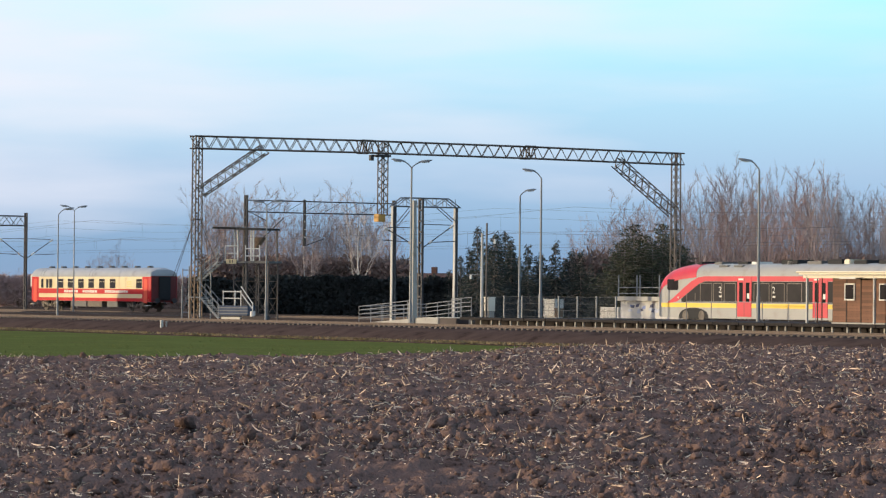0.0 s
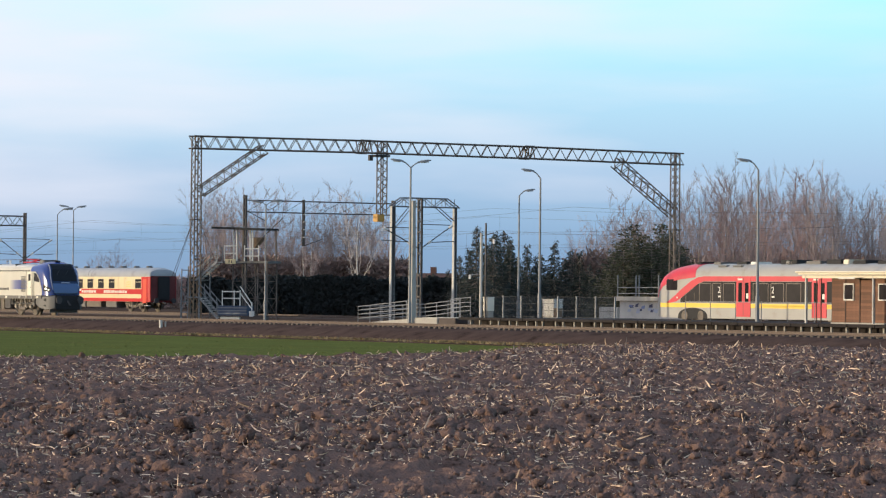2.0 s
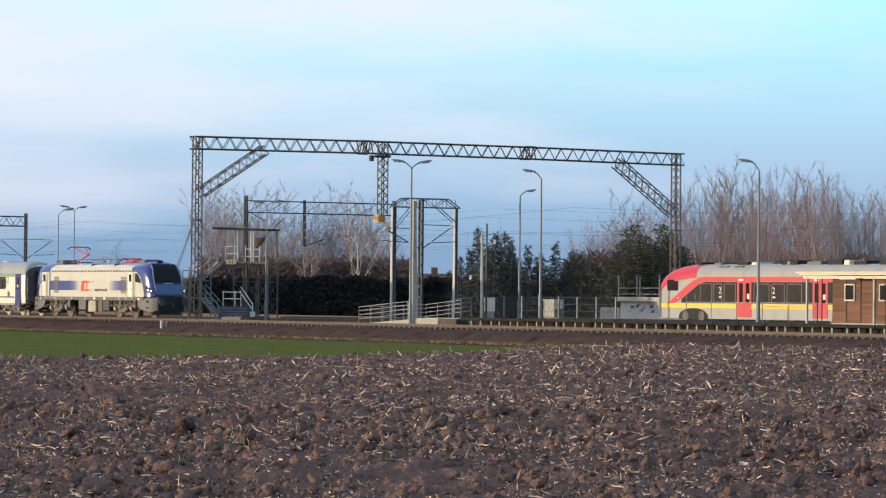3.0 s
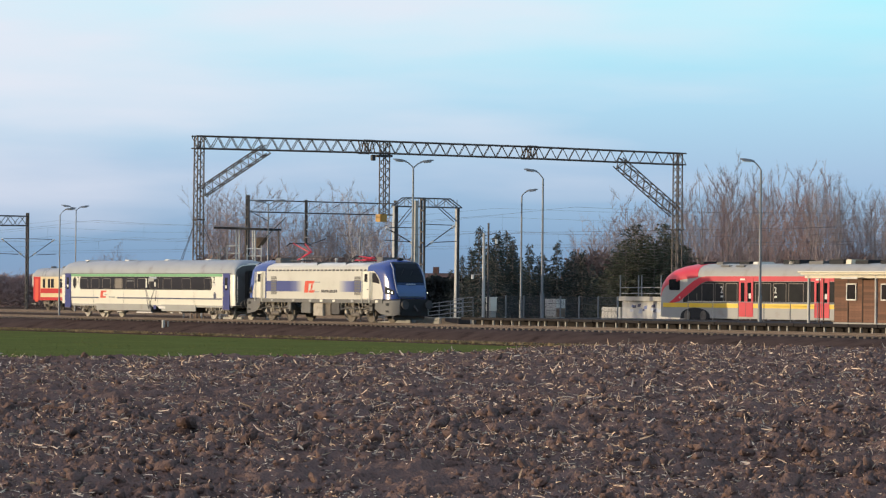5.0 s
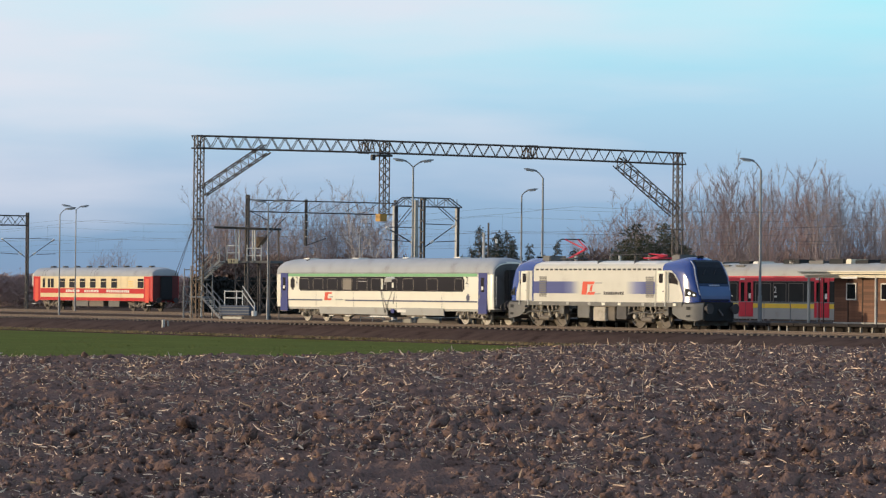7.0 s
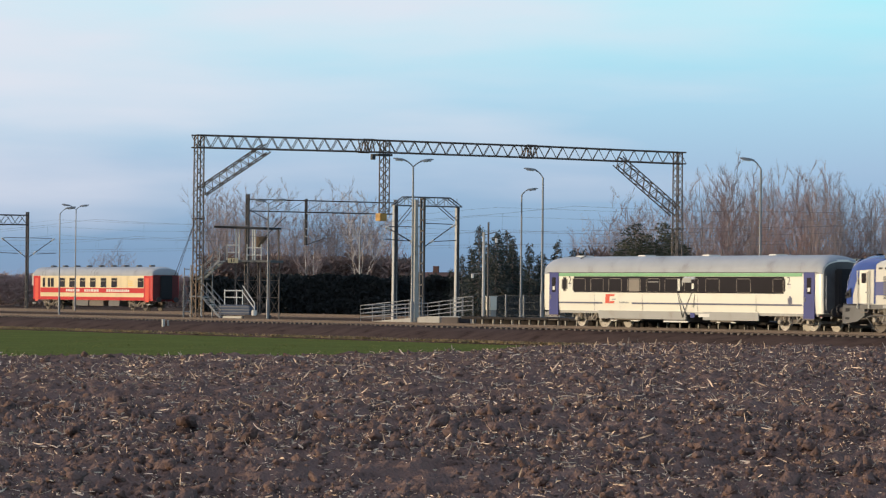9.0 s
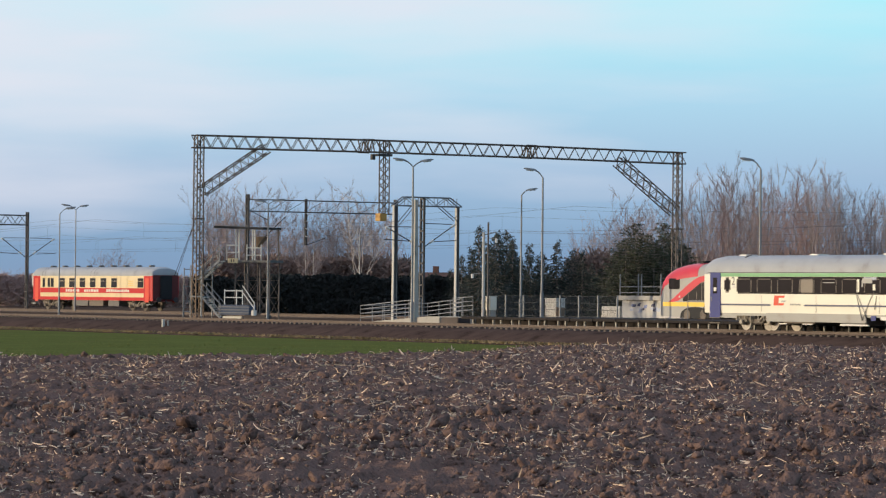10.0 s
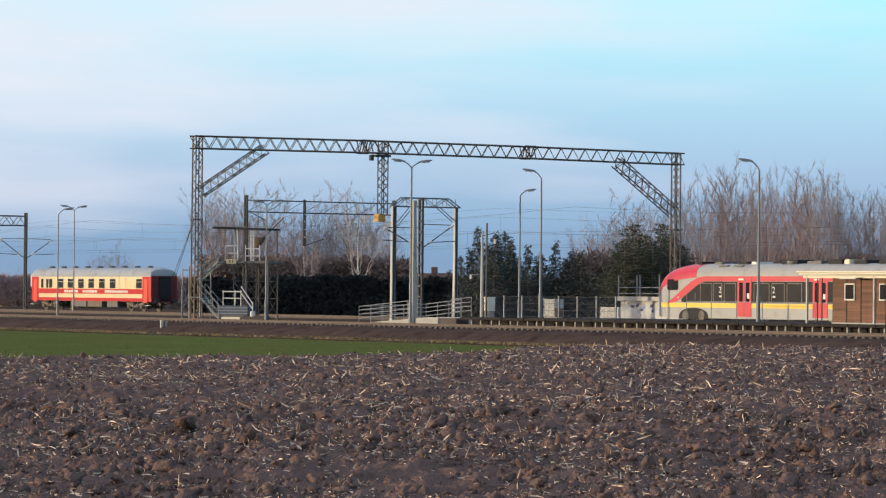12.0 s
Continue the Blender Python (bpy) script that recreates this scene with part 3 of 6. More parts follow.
def locomotive():
    """Four-axle electric locomotive, 19.9 m over its ends, with x forwards and the near side at -y."""
    lo = thing("locomotive", pose(0, 0, 0), "white and blue four-axle electric locomotive with raised red pantograph", "locomotive")
    HW = 1.46
    part("body", loft([outline(x, HW, 1.30, 3.22, z, 12, 3.2) for x, z in ((-7.9, 3.98), (7.0, 3.98))]), "loco_white", lo, "cream-white machine room body", True)
    part("roof_hood", loft([outline(x, 1.28, 3.3, 3.62, z, 10, 3.0) for x, z in ((-6.8, 3.9), (-6.6, 4.06), (5.0, 4.06), (5.3, 3.9))]), "white_paint", lo, "pale grey roof hood", True)
    slot = part("vent_slot", block(0, 0.28, -0.035, 0.035, 3.26, 3.36), "dark_steel", lo)
    slot.matrix_basis = pose(-6.6, -HW + 0.015, 0)
    for i in range(1, 52):
        again(slot, pose(-6.6 + (i % 26) * 0.49, (HW - 0.015) * (1 if i > 25 else -1), 0), lo)
    part("roof_seam", block(-0.6, -0.55, -1.25, 1.25, 3.5, 4.075), "skirt_grey", lo)
    part("roof_seam", block(3.0, 3.05, -1.25, 1.25, 3.5, 4.075), "skirt_grey", lo)
    for front in (1, -1):
        cab = new("cab")
        cab.parent = lo
        if front < 0:
            cab.matrix_basis = pose(-0.75, 0, 0, 0, 0, 180)
        # blue shell that slopes to the windscreen and bulges over the buffers
        sec = [(6.1, 1.475, 1.32, 3.22, 4.02, 3.2), (6.8, 1.475, 1.32, 3.22, 4.18, 3.0), (7.45, 1.46, 1.32, 3.15, 4.20, 2.9), (7.9, 1.43, 1.32, 3.05, 4.08, 2.9), (8.15, 1.40, 1.32, 2.9, 3.85, 3.0),
               (8.4, 1.35, 1.32, 2.6, 3.40, 3.2), (8.6, 1.30, 1.32, 2.3, 2.92, 3.4), (8.75, 1.24, 1.32, 2.0, 2.48, 3.4), (8.88, 1.16, 1.34, 1.8, 2.10, 3.2), (8.96, 1.05, 1.38, 1.65, 1.82, 3.2)]
        part("cab_shell", loft([outline(*s[:5], 12, s[5]) for s in sec]), "loco_blue", cab, "glossy blue cab shell", True)
        # the mask's darker navy puts the front's shade into its colour
        for name, m, w0, w1, edge, low in (("front_mask", "loco_navy", 0.98, 1.10, 0.0, 0), ("windscreen", "glass", 0.84, 0.96, 0.035, 1)):
            prof = [(7.98, 4.00, w0), (8.15, 3.86, w0), (8.40, 3.42, w0 * 1.02), (8.60, 2.94, w1)]
            prof += [(8.76, 2.50, w1)]
            if not low:
                prof += [(8.89, 2.12, w1 * 0.95), (8.97, 1.84, w1 * 0.9), (8.99, 1.42, w1 * 0.85)]
            part(name, loft([[(x + 0.0 + edge, -w, z + edge), (x + 0.0 + edge, w, z + edge), (x + 0.05 + edge, w, z + 0.04 + edge), (x + 0.05 + edge, -w, z + 0.04 + edge)] for x, z, w in prof]), m, cab,
                 "dark sloping windscreen" if low else "front panel in navy darkened for its shade")
        part("nose_panel", loft([[(x + 0.06, -w, z), (x + 0.06, w, z), (x + 0.09, w, z + 0.02), (x + 0.09, -w, z + 0.02)] for x, z, w in ((8.80, 2.36, 1.0), (8.90, 2.10, 1.05), (8.97, 1.84, 1.02), (8.99, 1.58, 0.95))]), "nose_blue", cab, "steel-blue panel under the windscreen")
        for sd in (-1, 1):
            part("screen_pillar", path_tube([(8.03, sd * 0.98, 4.0), (8.20, sd * 1.0, 3.87), (8.46, sd * 1.03, 3.42), (8.66, sd * 1.10, 2.94), (8.82, sd * 1.10, 2.5), (8.98, sd * 1.03, 1.9)], 0.03), "pale_blue", cab)
        part("wiper", rod((8.72, 0.1, 3.02), (8.40, 0.55, 3.62), 0.02, 6), "rubber", cab)
        part("wiper", rod((8.72, -0.6, 3.02), (8.40, -0.15, 3.62), 0.02, 6), "rubber", cab)
        part("front_badge", block(8.88, 8.93, -0.35, 0.35, 2.40, 2.48, 0.015), "pale_blue", cab)
        for sd in (-1, 1):
            # white flank that wraps the lower side of the cab
            part("cab_flank", loft([[(6.2, sd * 1.478, 1.34), (6.2, sd * 1.50, 1.34), (6.2, sd * 1.50, 3.25), (6.2, sd * 1.478, 3.25)],
                                    [(6.9, sd * 1.478, 1.34), (6.9, sd * 1.50, 1.34), (6.9, sd * 1.50, 3.25), (6.9, sd * 1.478, 3.25)],
                                    [(7.3, sd * 1.47, 1.34), (7.3, sd * 1.495, 1.34), (7.3, sd * 1.495, 3.02), (7.3, sd * 1.47, 3.02)],
                                    [(7.65, sd * 1.45, 1.34), (7.65, sd * 1.48, 1.34), (7.65, sd * 1.48, 2.6), (7.65, sd * 1.45, 2.6)],
                                    [(7.95, sd * 1.425, 1.34), (7.95, sd * 1.455, 1.34), (7.95, sd * 1.455, 1.9), (7.95, sd * 1.425, 1.9)]]), "loco_white", cab)
            part("cab_window", loft([[(6.75, sd * 1.49, 2.55), (6.75, sd * 1.508, 2.55), (6.75, sd * 1.508, 3.16), (6.75, sd * 1.49, 3.16)],
                                     [(7.1, sd * 1.49, 2.52), (7.1, sd * 1.506, 2.52), (7.1, sd * 1.506, 3.1), (7.1, sd * 1.49, 3.1)],
                                     [(7.55, sd * 1.464, 2.45), (7.55, sd * 1.492, 2.45), (7.55, sd * 1.492, 2.65), (7.55, sd * 1.464, 2.65)]]), "glass", cab)
            hl = part("headlight_cluster", loft([[(8.15, sd * 1.38, 1.80), (8.15, sd * 1.44, 1.80), (8.15, sd * 1.44, 2.3), (8.15, sd * 1.38, 2.3)],
                                                 [(8.82, sd * 1.12, 1.72), (8.88, sd * 1.22, 1.72), (8.88, sd * 1.22, 2.02), (8.82, sd * 1.12, 2.02)]]), "rubber", cab)
            part("headlight", rod((8.42, sd * 1.34, 1.98), (8.50, sd * 1.40, 1.98), 0.075, 12), "headlight" if front > 0 else "glass", hl)
            part("headlight", rod((8.68, sd * 1.22, 1.90), (8.78, sd * 1.30, 1.90), 0.06, 12), "headlight" if front > 0 else "glass", hl)
            part("mirror_rail", rod((6.68, sd * 1.56, 1.35), (6.68, sd * 1.56, 3.15), 0.03, 6), "coach_white", cab)
        # lower nose: bumper with skirts
        part("bumper", loft([outline(x, w, 0.42 + q, 1.0, 1.33, 8, 6) for x, w, q in ((7.0, 1.46, 0.4), (7.6, 1.46, 0.12), (8.5, 1.42, 0.0), (9.0, 1.30, 0.0), (9.3, 1.05, 0.1))]), "skirt_grey", cab, "grey lower apron", True)
        part("apron_front", block(9.22, 9.36, -1.0, 1.0, 0.42, 1.36, 0.03), "rubber", cab)
        buffers(cab, 9.3, 1)
        for sd in (-1, 1):
            for z in (0.62, 0.98):
                part("bumper_slot", block(8.25, 8.6, sd * 1.425 - 0.012, sd * 1.425 + 0.012, z, z + 0.13, 0.01), "rubber", cab)
        part("roof_lamp", block(7.5, 7.7, -0.2, 0.2, 4.15, 4.27, 0.03), "glass", cab)
        part("aircon_box", block(5.7, 6.5, -0.6, 0.6, 3.9, 4.32, 0.06), "skirt_grey", cab)
        part("rail_guard", block(8.6, 8.7, -1.15, 1.15, 0.18, 0.45, 0.02), "skirt_grey", cab)
    # doors at the sides
    for x in (-7.75, 5.98):
        for sd in (-1, 1):
            y = sd * 1.505
            d = part("cab_door", block(x - 0.36, x + 0.36, y - 0.012, y + 0.012, 1.36, 3.22, 0.008), "coach_white", lo)
            part("door_window", block(x - 0.2, x + 0.2, y - 0.018, y + 0.018, 2.55, 3.08, 0.01), "glass", d)
            part("door_handle", block(x + 0.2, x + 0.26, y - 0.05, y + 0.05, 2.05, 2.12), "dark_steel", d)
            for dx in (-0.46, 0.46):
                part("grab_rail", rod((x + dx, sd * 1.56, 1.1), (x + dx, sd * 1.56, 3.2), 0.032, 6), "coach_white", d)
            for q in range(3):
                part("step", block(x - 0.28, x + 0.28, sd * 1.40 - 0.09, sd * 1.40 + 0.09, 0.35 + q * 0.3, 0.39 + q * 0.3), "running_gear", d)
    # blue bands that fade towards the middle
    for x0, x1 in ((-7.15, -2.05), (2.55, 5.45)):
        side_panel(lo, "blue_band", x0, x1, 1.93, 2.62, HW, "fading_blue", label="blue band fading into the cream side")
    for x in (-5.85, 4.85):
        for sd in (-1, 1):
            bm = bmesh.new()
            for q in range(12):
                box(bm, x - 0.36, x + 0.36, sd * 1.465 - 0.02, sd * 1.465 + 0.02, 1.68 + q * 0.105, 1.75 + q * 0.105)
            part("air_grille", bm, "skirt_grey", lo)
    # emblem of plain slanted bars
    for sd in (-1, 1):
        for k, (x0, x1, z0, z1, m) in enumerate(((-1.75, -1.25, 1.85, 2.62, "orange_paint"), (-1.25, -0.55, 2.45, 2.62, "orange_paint"), (-1.2, -0.5, 1.85, 2.02, "orange_paint"),
                                                 (-0.45, 0.25, 2.5, 2.58, "silver_paint"), (-0.55, 0.1, 1.88, 1.96, "silver_paint"), (-0.95, -0.75, 2.05, 2.42, "orange_paint"))):
            y = sd * (HW + 0.005)
            sl = 0.12
            part("emblem", loft([[(x0 - sl, y - 0.006, z0), (x1 - sl, y - 0.006, z0), (x1, y - 0.006, z1), (x0, y - 0.006, z1)],
                                 [(x0 - sl, y + 0.006, z0), (x1 - sl, y + 0.006, z0), (x1, y + 0.006, z1), (x0, y + 0.006, z1)]]), m, lo)
    bars(lo, 0.35, 1.86, 9, 0.17, 0.2, HW, "dark_steel")
    # underframe and equipment
    part("sole_bar", block(-8.2, 7.9, -1.47, 1.47, 1.08, 1.32, 0.02), "skirt_grey", lo)
    bm = bmesh.new()
    for x in (-6.2, -3.4, -1.2, 0.2, 1.8, 4.1, 7.1):
        part("jacking_plate", block(x, x + 0.3, -1.5, -1.46, 1.13, 1.27), "coach_white" if x in (1.8, 7.1, 0.2) else "silver_paint", lo)
    bm.free()
    part("tank", block(-1.0, 1.2, -1.25, 1.25, 0.38, 1.08, 0.05), "running_gear", lo)
    part("battery_box", block(-0.75, 0.45, -1.42, -1.2, 0.35, 1.05, 0.03), "gear_tan", lo)
    part("equipment_box", block(-2.4, -1.2, -1.38, 1.38, 0.5, 1.08, 0.03), "skirt_grey", lo)
    part("equipment_box", block(1.5, 2.5, -1.38, 1.38, 0.45, 1.08, 0.03), "dark_steel", lo)
    wheels = []
    for c in (-6.0, 4.3):
        bogie_frame(lo, c, 2.5, 0.62)
        for dx in (-1.75, -1.25, -0.85, -0.4, 0.4, 0.85, 1.25, 1.75):
            part("suspension_link", rod((c + dx, -1.24, 0.95), (c + dx * 0.94, -1.26, 1.22), 0.05, 8), "gear_tan", lo)
        part("brake_pipe", path_tube([(c - 1.9, -1.28, 0.78), (c - 0.7, -1.28, 0.86), (c + 0.5, -1.28, 0.80), (c + 1.9, -1.28, 0.9)], 0.03), "skirt_grey", lo)
        for dx in (-1.25, 1.25):
            part("axle_cap", rod((c + dx, -1.14, 0.62), (c + dx, -1.24, 0.62), 0.13, 12), "gear_tan", lo)
        for dx in (-0.62, 0.62):
            part("traction_rod", rod((c + dx, -1.2, 0.5), (c + dx * 0.35, -1.2, 1.15), 0.055, 8), "gear_tan", lo)
        part("air_tank", rod((c - 0.5, -1.15, 0.45), (c + 0.5, -1.15, 0.45), 0.14, 12), "running_gear", lo)
        for dx in (-1.9, 1.9):
            part("sand_box", block(c + dx - 0.22, c + dx + 0.22, -1.3, -0.95, 0.7, 1.1, 0.03), "skirt_grey", lo)
            part("sand_pipe", rod((c + dx, -1.1, 0.7), (c + dx * 0.9, -0.8, 0.12), 0.035, 6), "galvanised", lo)
        for dx in (-1.25, 1.25):
            wheels.append((wheelset(lo, c + dx, 0.62, "running_gear"), 0.62))
    # roof gear
    for i, x in enumerate((-5.2, -4.4, -1.2, 0.4, 1.6, 2.6, 3.4)):
        ins = bmesh.new()
        for q in range(4):
            bar(ins, (x, -0.4 + 0.25 * (i % 3), 4.04 + q * 0.07), (x, -0.4 + 0.25 * (i % 3), 4.08 + q * 0.07), 0.09, 10)
        part("insulator", ins, "white_paint" if i % 2 else "running_gear", lo)
    part("roof_cable", path_tube([(-5.0, -0.3, 4.34), (-1.2, 0.1, 4.36), (1.6, -0.2, 4.36), (3.4, -0.4, 4.34)], 0.02), "dark_steel", lo)

    def pantograph(x, up):
        pg = new("pantograph")
        pg.parent, pg.location = lo, (x, 0, 4.12)
        part("pantograph_base", path_tube([(-0.7, -0.5, 0.12), (0.7, -0.5, 0.12), (0.7, 0.5, 0.12), (-0.7, 0.5, 0.12), (-0.7, -0.5, 0.12)], 0.04), "signal_red" if not up else "dark_steel", pg)
        knee = (1.15, 0, 0.68) if up else (0.75, 0, 0.27)
        head = (-0.35, 0, 1.25) if up else (-0.3, 0, 0.36)
        part("lower_arm", path_tube([(-0.55, 0, 0.14), knee], 0.06), "signal_red", pg)
        arms = path_tube([(knee[0], -0.1, knee[2]), (head[0], -0.45, head[2])], 0.045)
        bar(arms, (knee[0], 0.1, knee[2]), (head[0], 0.45, head[2]), 0.045, 6)
        part("upper_arm", arms, "signal_red", pg)
        part("contact_strip", path_tube([(head[0], -0.95, head[2] - 0.18), (head[0], -0.7, head[2]), (head[0], 0.7, head[2]), (head[0], 0.95, head[2] - 0.18)], 0.04), "dark_steel", pg)

    pantograph(-4.75, True)
    pantograph(3.6, False)

    def settle(ob):
        """Lowers the roof line and raises the sole bar to fit the camera's view."""
        for v in ob.data.vertices:
            v.co.z = float(np.interp(v.co.z, (-1, 0.9, 1.08, 1.32, 1.9, 3.3, 4.06, 4.2, 6), (-1, 0.95, 1.22, 1.48, 1.9, 3.3, 3.82, 4.02, 5.72)))
    for ob in lo.children:
        if ob.name.startswith("pantograph"):
            ob.location.z -= 0.28
        elif ob.type == "MESH" and not ob.name.startswith(("wheelset", "vent_slot")):
            settle(ob)
        if not ob.name.startswith(("pantograph", "bogie", "wheelset")):
            for sub in ob.children:
                settle(sub)
                for detail in sub.children:
                    settle(detail)
    return lo, wheels


def coach():
    """Express coach, 26.1 m body, with x = 0 at its rear end and the near side at -y."""
    co = thing("passenger_coach", pose(0, 0, 0), "white express coach with green stripe, grey roof and blue doors", "railway coach")
    HW = 1.40
    part("body", loft([outline(x, h, 0.92, 3.06, z, 14, 2.5, 0.05) for x, h, z in ((0.0, 1.34, 3.72), (0.05, 1.38, 3.80), (0.3, HW, 3.95), (0.9, HW, 4.03), (25.2, HW, 4.03), (25.8, HW, 3.95), (26.07, 1.38, 3.80), (26.12, 1.34, 3.72))]), "coach_white", co, "", True)
    part("roof", loft([outline(x, h, 3.02, 3.10, z, 14, 2.5) for x, h, z in ((0.01, 1.35, 3.735), (0.06, 1.39, 3.815), (0.31, HW + 0.012, 3.965), (0.9, HW + 0.012, 4.045), (25.2, HW + 0.012, 4.045), (25.79, HW + 0.012, 3.965), (26.06, 1.39, 3.815), (26.11, 1.35, 3.735))]), "roof_grey", co, "grey rounded roof with faint ribs", True)
    bm = bmesh.new()
    for i in range(13):
        x = 1.2 + i * 1.97
        for side in (-1, 1):
            bar(bm, (x, side * 1.32, 3.50), (x, side * 0.5, 4.05), 0.012, 4)
    part("roof_ribs", bm, "roof_grey", co)
    for x in (2.2, 8.4, 14.5, 20.5):
        part("roof_vent", block(x - 0.35, x + 0.35, -0.4, 0.4, 4.0, 4.10, 0.03), "white_paint", co)
    part("roof_aerial", path_tube([(3.0, -0.9, 3.86), (3.25, -0.9, 3.98), (3.6, -0.9, 4.05)], 0.03), "dark_steel", co)
    side_panel(co, "green_stripe", 1.6, 24.4, 2.89, 3.07, HW, "green_paint", 0.024)
    side_panel(co, "window_band", 3.0, 22.95, 1.97, 2.88, HW, "glass", 0.012, "dark continuous window band", 0.12)
    for x in (3.05, 4.85, 6.65, 8.5, 10.35, 12.1, 13.95, 15.9, 18.7, 21.9):
        w = 1.25 if x < 21 else 0.9
        for z0, z1, a, b in ((2.74, 2.77, 0.08, w - 0.08), (2.02, 2.03, 0.08, w - 0.08)):
            side_panel(co, "window_frame", x + a, x + b, z0, z1, HW + 0.012, "window_frame", 0.008, "", 0.0, (-1,))
        for dx in (0, w):
            side_panel(co, "window_frame", x + dx - 0.02, x + dx + 0.02, 2.06, 2.72, HW + 0.012, "window_frame", 0.008, "", 0.0, (-1,))
    side_panel(co, "window_blind", 8.6, 9.65, 2.05, 2.72, HW + 0.008, "window_frame", 0.006, "drawn brown blind", 0.04, (-1,))
    side_panel(co, "vent_flap", 10.5, 11.45, 2.56, 2.60, HW + 0.012, "silver_paint", 0.008, "", 0.0, (-1,))
    side_panel(co, "toilet_window", 1.88, 2.46, 2.02, 2.86, HW, "window_frame", 0.01, "", 0.14)
    side_panel(co, "toilet_window_pane", 1.95, 2.39, 2.09, 2.79, HW + 0.01, "glass", 0.006, "", 0.1)
    for x in (0.62, 24.55):
        for sd in (-1, 1):
            y = sd * (HW + 0.012)
            d = part("door", block(x, x + 0.95, y - 0.02, y + 0.02, 0.62, 3.12, 0.01), "coach_blue", co, "dark blue entrance door")
            part("door_window", block(x + 0.27, x + 0.68, y - 0.028, y + 0.028, 1.95, 2.85, 0.02), "glass", d)
            part("door_handle", block(x + 0.12, x + 0.18, y - 0.05, y + 0.05, 1.55, 1.8), "galvanised", d)
            part("door_notice", block(x + 0.36, x + 0.58, y - 0.031, y + 0.031, 2.1, 2.3), "white_paint", d)
            for q in range(2):
                part("step", block(x, x + 0.95, sd * 1.3 - 0.15, sd * 1.3 + 0.15, 0.35 + q * 0.28, 0.39 + q * 0.28), "running_gear", d)
    side_panel(co, "navy_line", 1.6, 6.0, 1.33, 1.42, HW, "navy_paint")
    side_panel(co, "navy_line", 8.9, 24.4, 1.33, 1.42, HW, "navy_paint")
    for sd in (-1, 1):
        for x0, x1, z0, z1, m in ((6.35, 6.75, 1.36, 1.88, "orange_paint"), (6.75, 7.25, 1.76, 1.88, "orange_paint"), (6.75, 7.2, 1.36, 1.48, "orange_paint"), (7.0, 7.35, 1.55, 1.62, "silver_paint")):
            y = sd * (HW + 0.004)
            part("emblem", loft([[(x0 - 0.08, y - 0.007, z0), (x1 - 0.08, y - 0.007, z0), (x1, y - 0.007, z1), (x0, y - 0.007, z1)],
                                 [(x0 - 0.08, y + 0.007, z0), (x1 - 0.08, y + 0.007, z0), (x1, y + 0.007, z1), (x0, y + 0.007, z1)]]), m, co)
    bars(co, 7.7, 1.37, 7, 0.1, 0.1, HW, "silver_paint")
    digit_two(co, 2.55, 2.45, 0.62, HW + 0.008, "dark_steel")
    digit_two(co, 23.1, 2.45, 0.62, HW + 0.008, "dark_steel")
    for x in (2.62, 23.2):
        side_panel(co, "pictogram", x, x + 0.24, 2.25, 2.45, HW, "white_paint", 0.01, "", 0.0, (-1,))
    side_panel(co, "pictogram", 23.2, 23.55, 1.35, 1.85, HW, "navy_paint", 0.008, "", 0.1, (-1,))
    # pale panel and thin dark strokes beside the middle windows
    side_panel(co, "display", 13.75, 14.55, 2.55, 2.80, HW + 0.014, "silver_paint", 0.008, "", 0.0, (-1,))
    strokes = [(13.25, 2.0, 13.75, 0.62), (13.35, 1.95, 13.95, 1.0), (13.75, 0.62, 14.25, 1.5), (14.25, 1.5, 14.7, 2.1), (13.95, 1.0, 14.1, 0.6), (14.9, 1.9, 14.75, 1.2)]
    bm = bmesh.new()
    for x0, z0, x1, z1 in strokes:
        bar(bm, (x0, -HW - 0.006, z0), (x1, -HW - 0.006, z1), 0.022, 4)
    part("graffiti_strokes", bm, "skirt_grey", co, "thin dark scrawled strokes")
    for x0, x1, z0, z1, m in ((13.3, 13.5, 2.1, 2.75, "coach_white"), (13.85, 14.9, 2.72, 2.86, "pale_blue"), (14.6, 14.8, 2.2, 2.5, "coach_white"), (13.7, 13.78, 2.35, 2.7, "silver_paint")):
        side_panel(co, "graffiti_patch", x0, x1, z0, z1, HW + 0.014, m, 0.006, "", 0.0, (-1,))
    # skirt and gear
    part("skirt", loft([[(x, -1.36, 0.50), (x, -1.30, 0.50), (x, -1.30, 0.95), (x, -1.39, 0.95)] for x in (5.6, 14.0)]), "silver_paint", co)
    part("skirt", loft([[(x, -1.36, 0.50), (x, -1.30, 0.50), (x, -1.30, 0.95), (x, -1.39, 0.95)] for x in (15.6, 20.6)]), "silver_paint", co)
    part("skirt", loft([[(x, 1.30, 0.50), (x, 1.36, 0.50), (x, 1.39, 0.95), (x, 1.30, 0.95)] for x in (5.6, 20.6)]), "silver_paint", co)
    for x in (5.2, 9.9, 15.1, 20.4):
        part("panel_seam", block(x, x + 0.02, -HW - 0.004, -HW + 0.01, 0.98, 1.9), "silver_paint", co)
    part("gutter_line", rod((0.4, -HW - 0.012, 3.11), (25.7, -HW - 0.012, 3.11), 0.02, 6), "skirt_grey", co)
    part("sole_bar", block(0.4, 25.7, -1.32, 1.32, 0.78, 0.95, 0.02), "silver_paint", co)
    part("equipment_box", block(11.8, 13.9, -1.3, 1.3, 0.36, 0.9, 0.04), "skirt_grey", co)
    part("equipment_box", block(6.8, 9.6, -1.2, 1.2, 0.42, 0.9, 0.04), "running_gear", co)
    part("equipment_box", block(16.0, 18.2, -1.2, 1.2, 0.40, 0.9, 0.04), "running_gear", co)
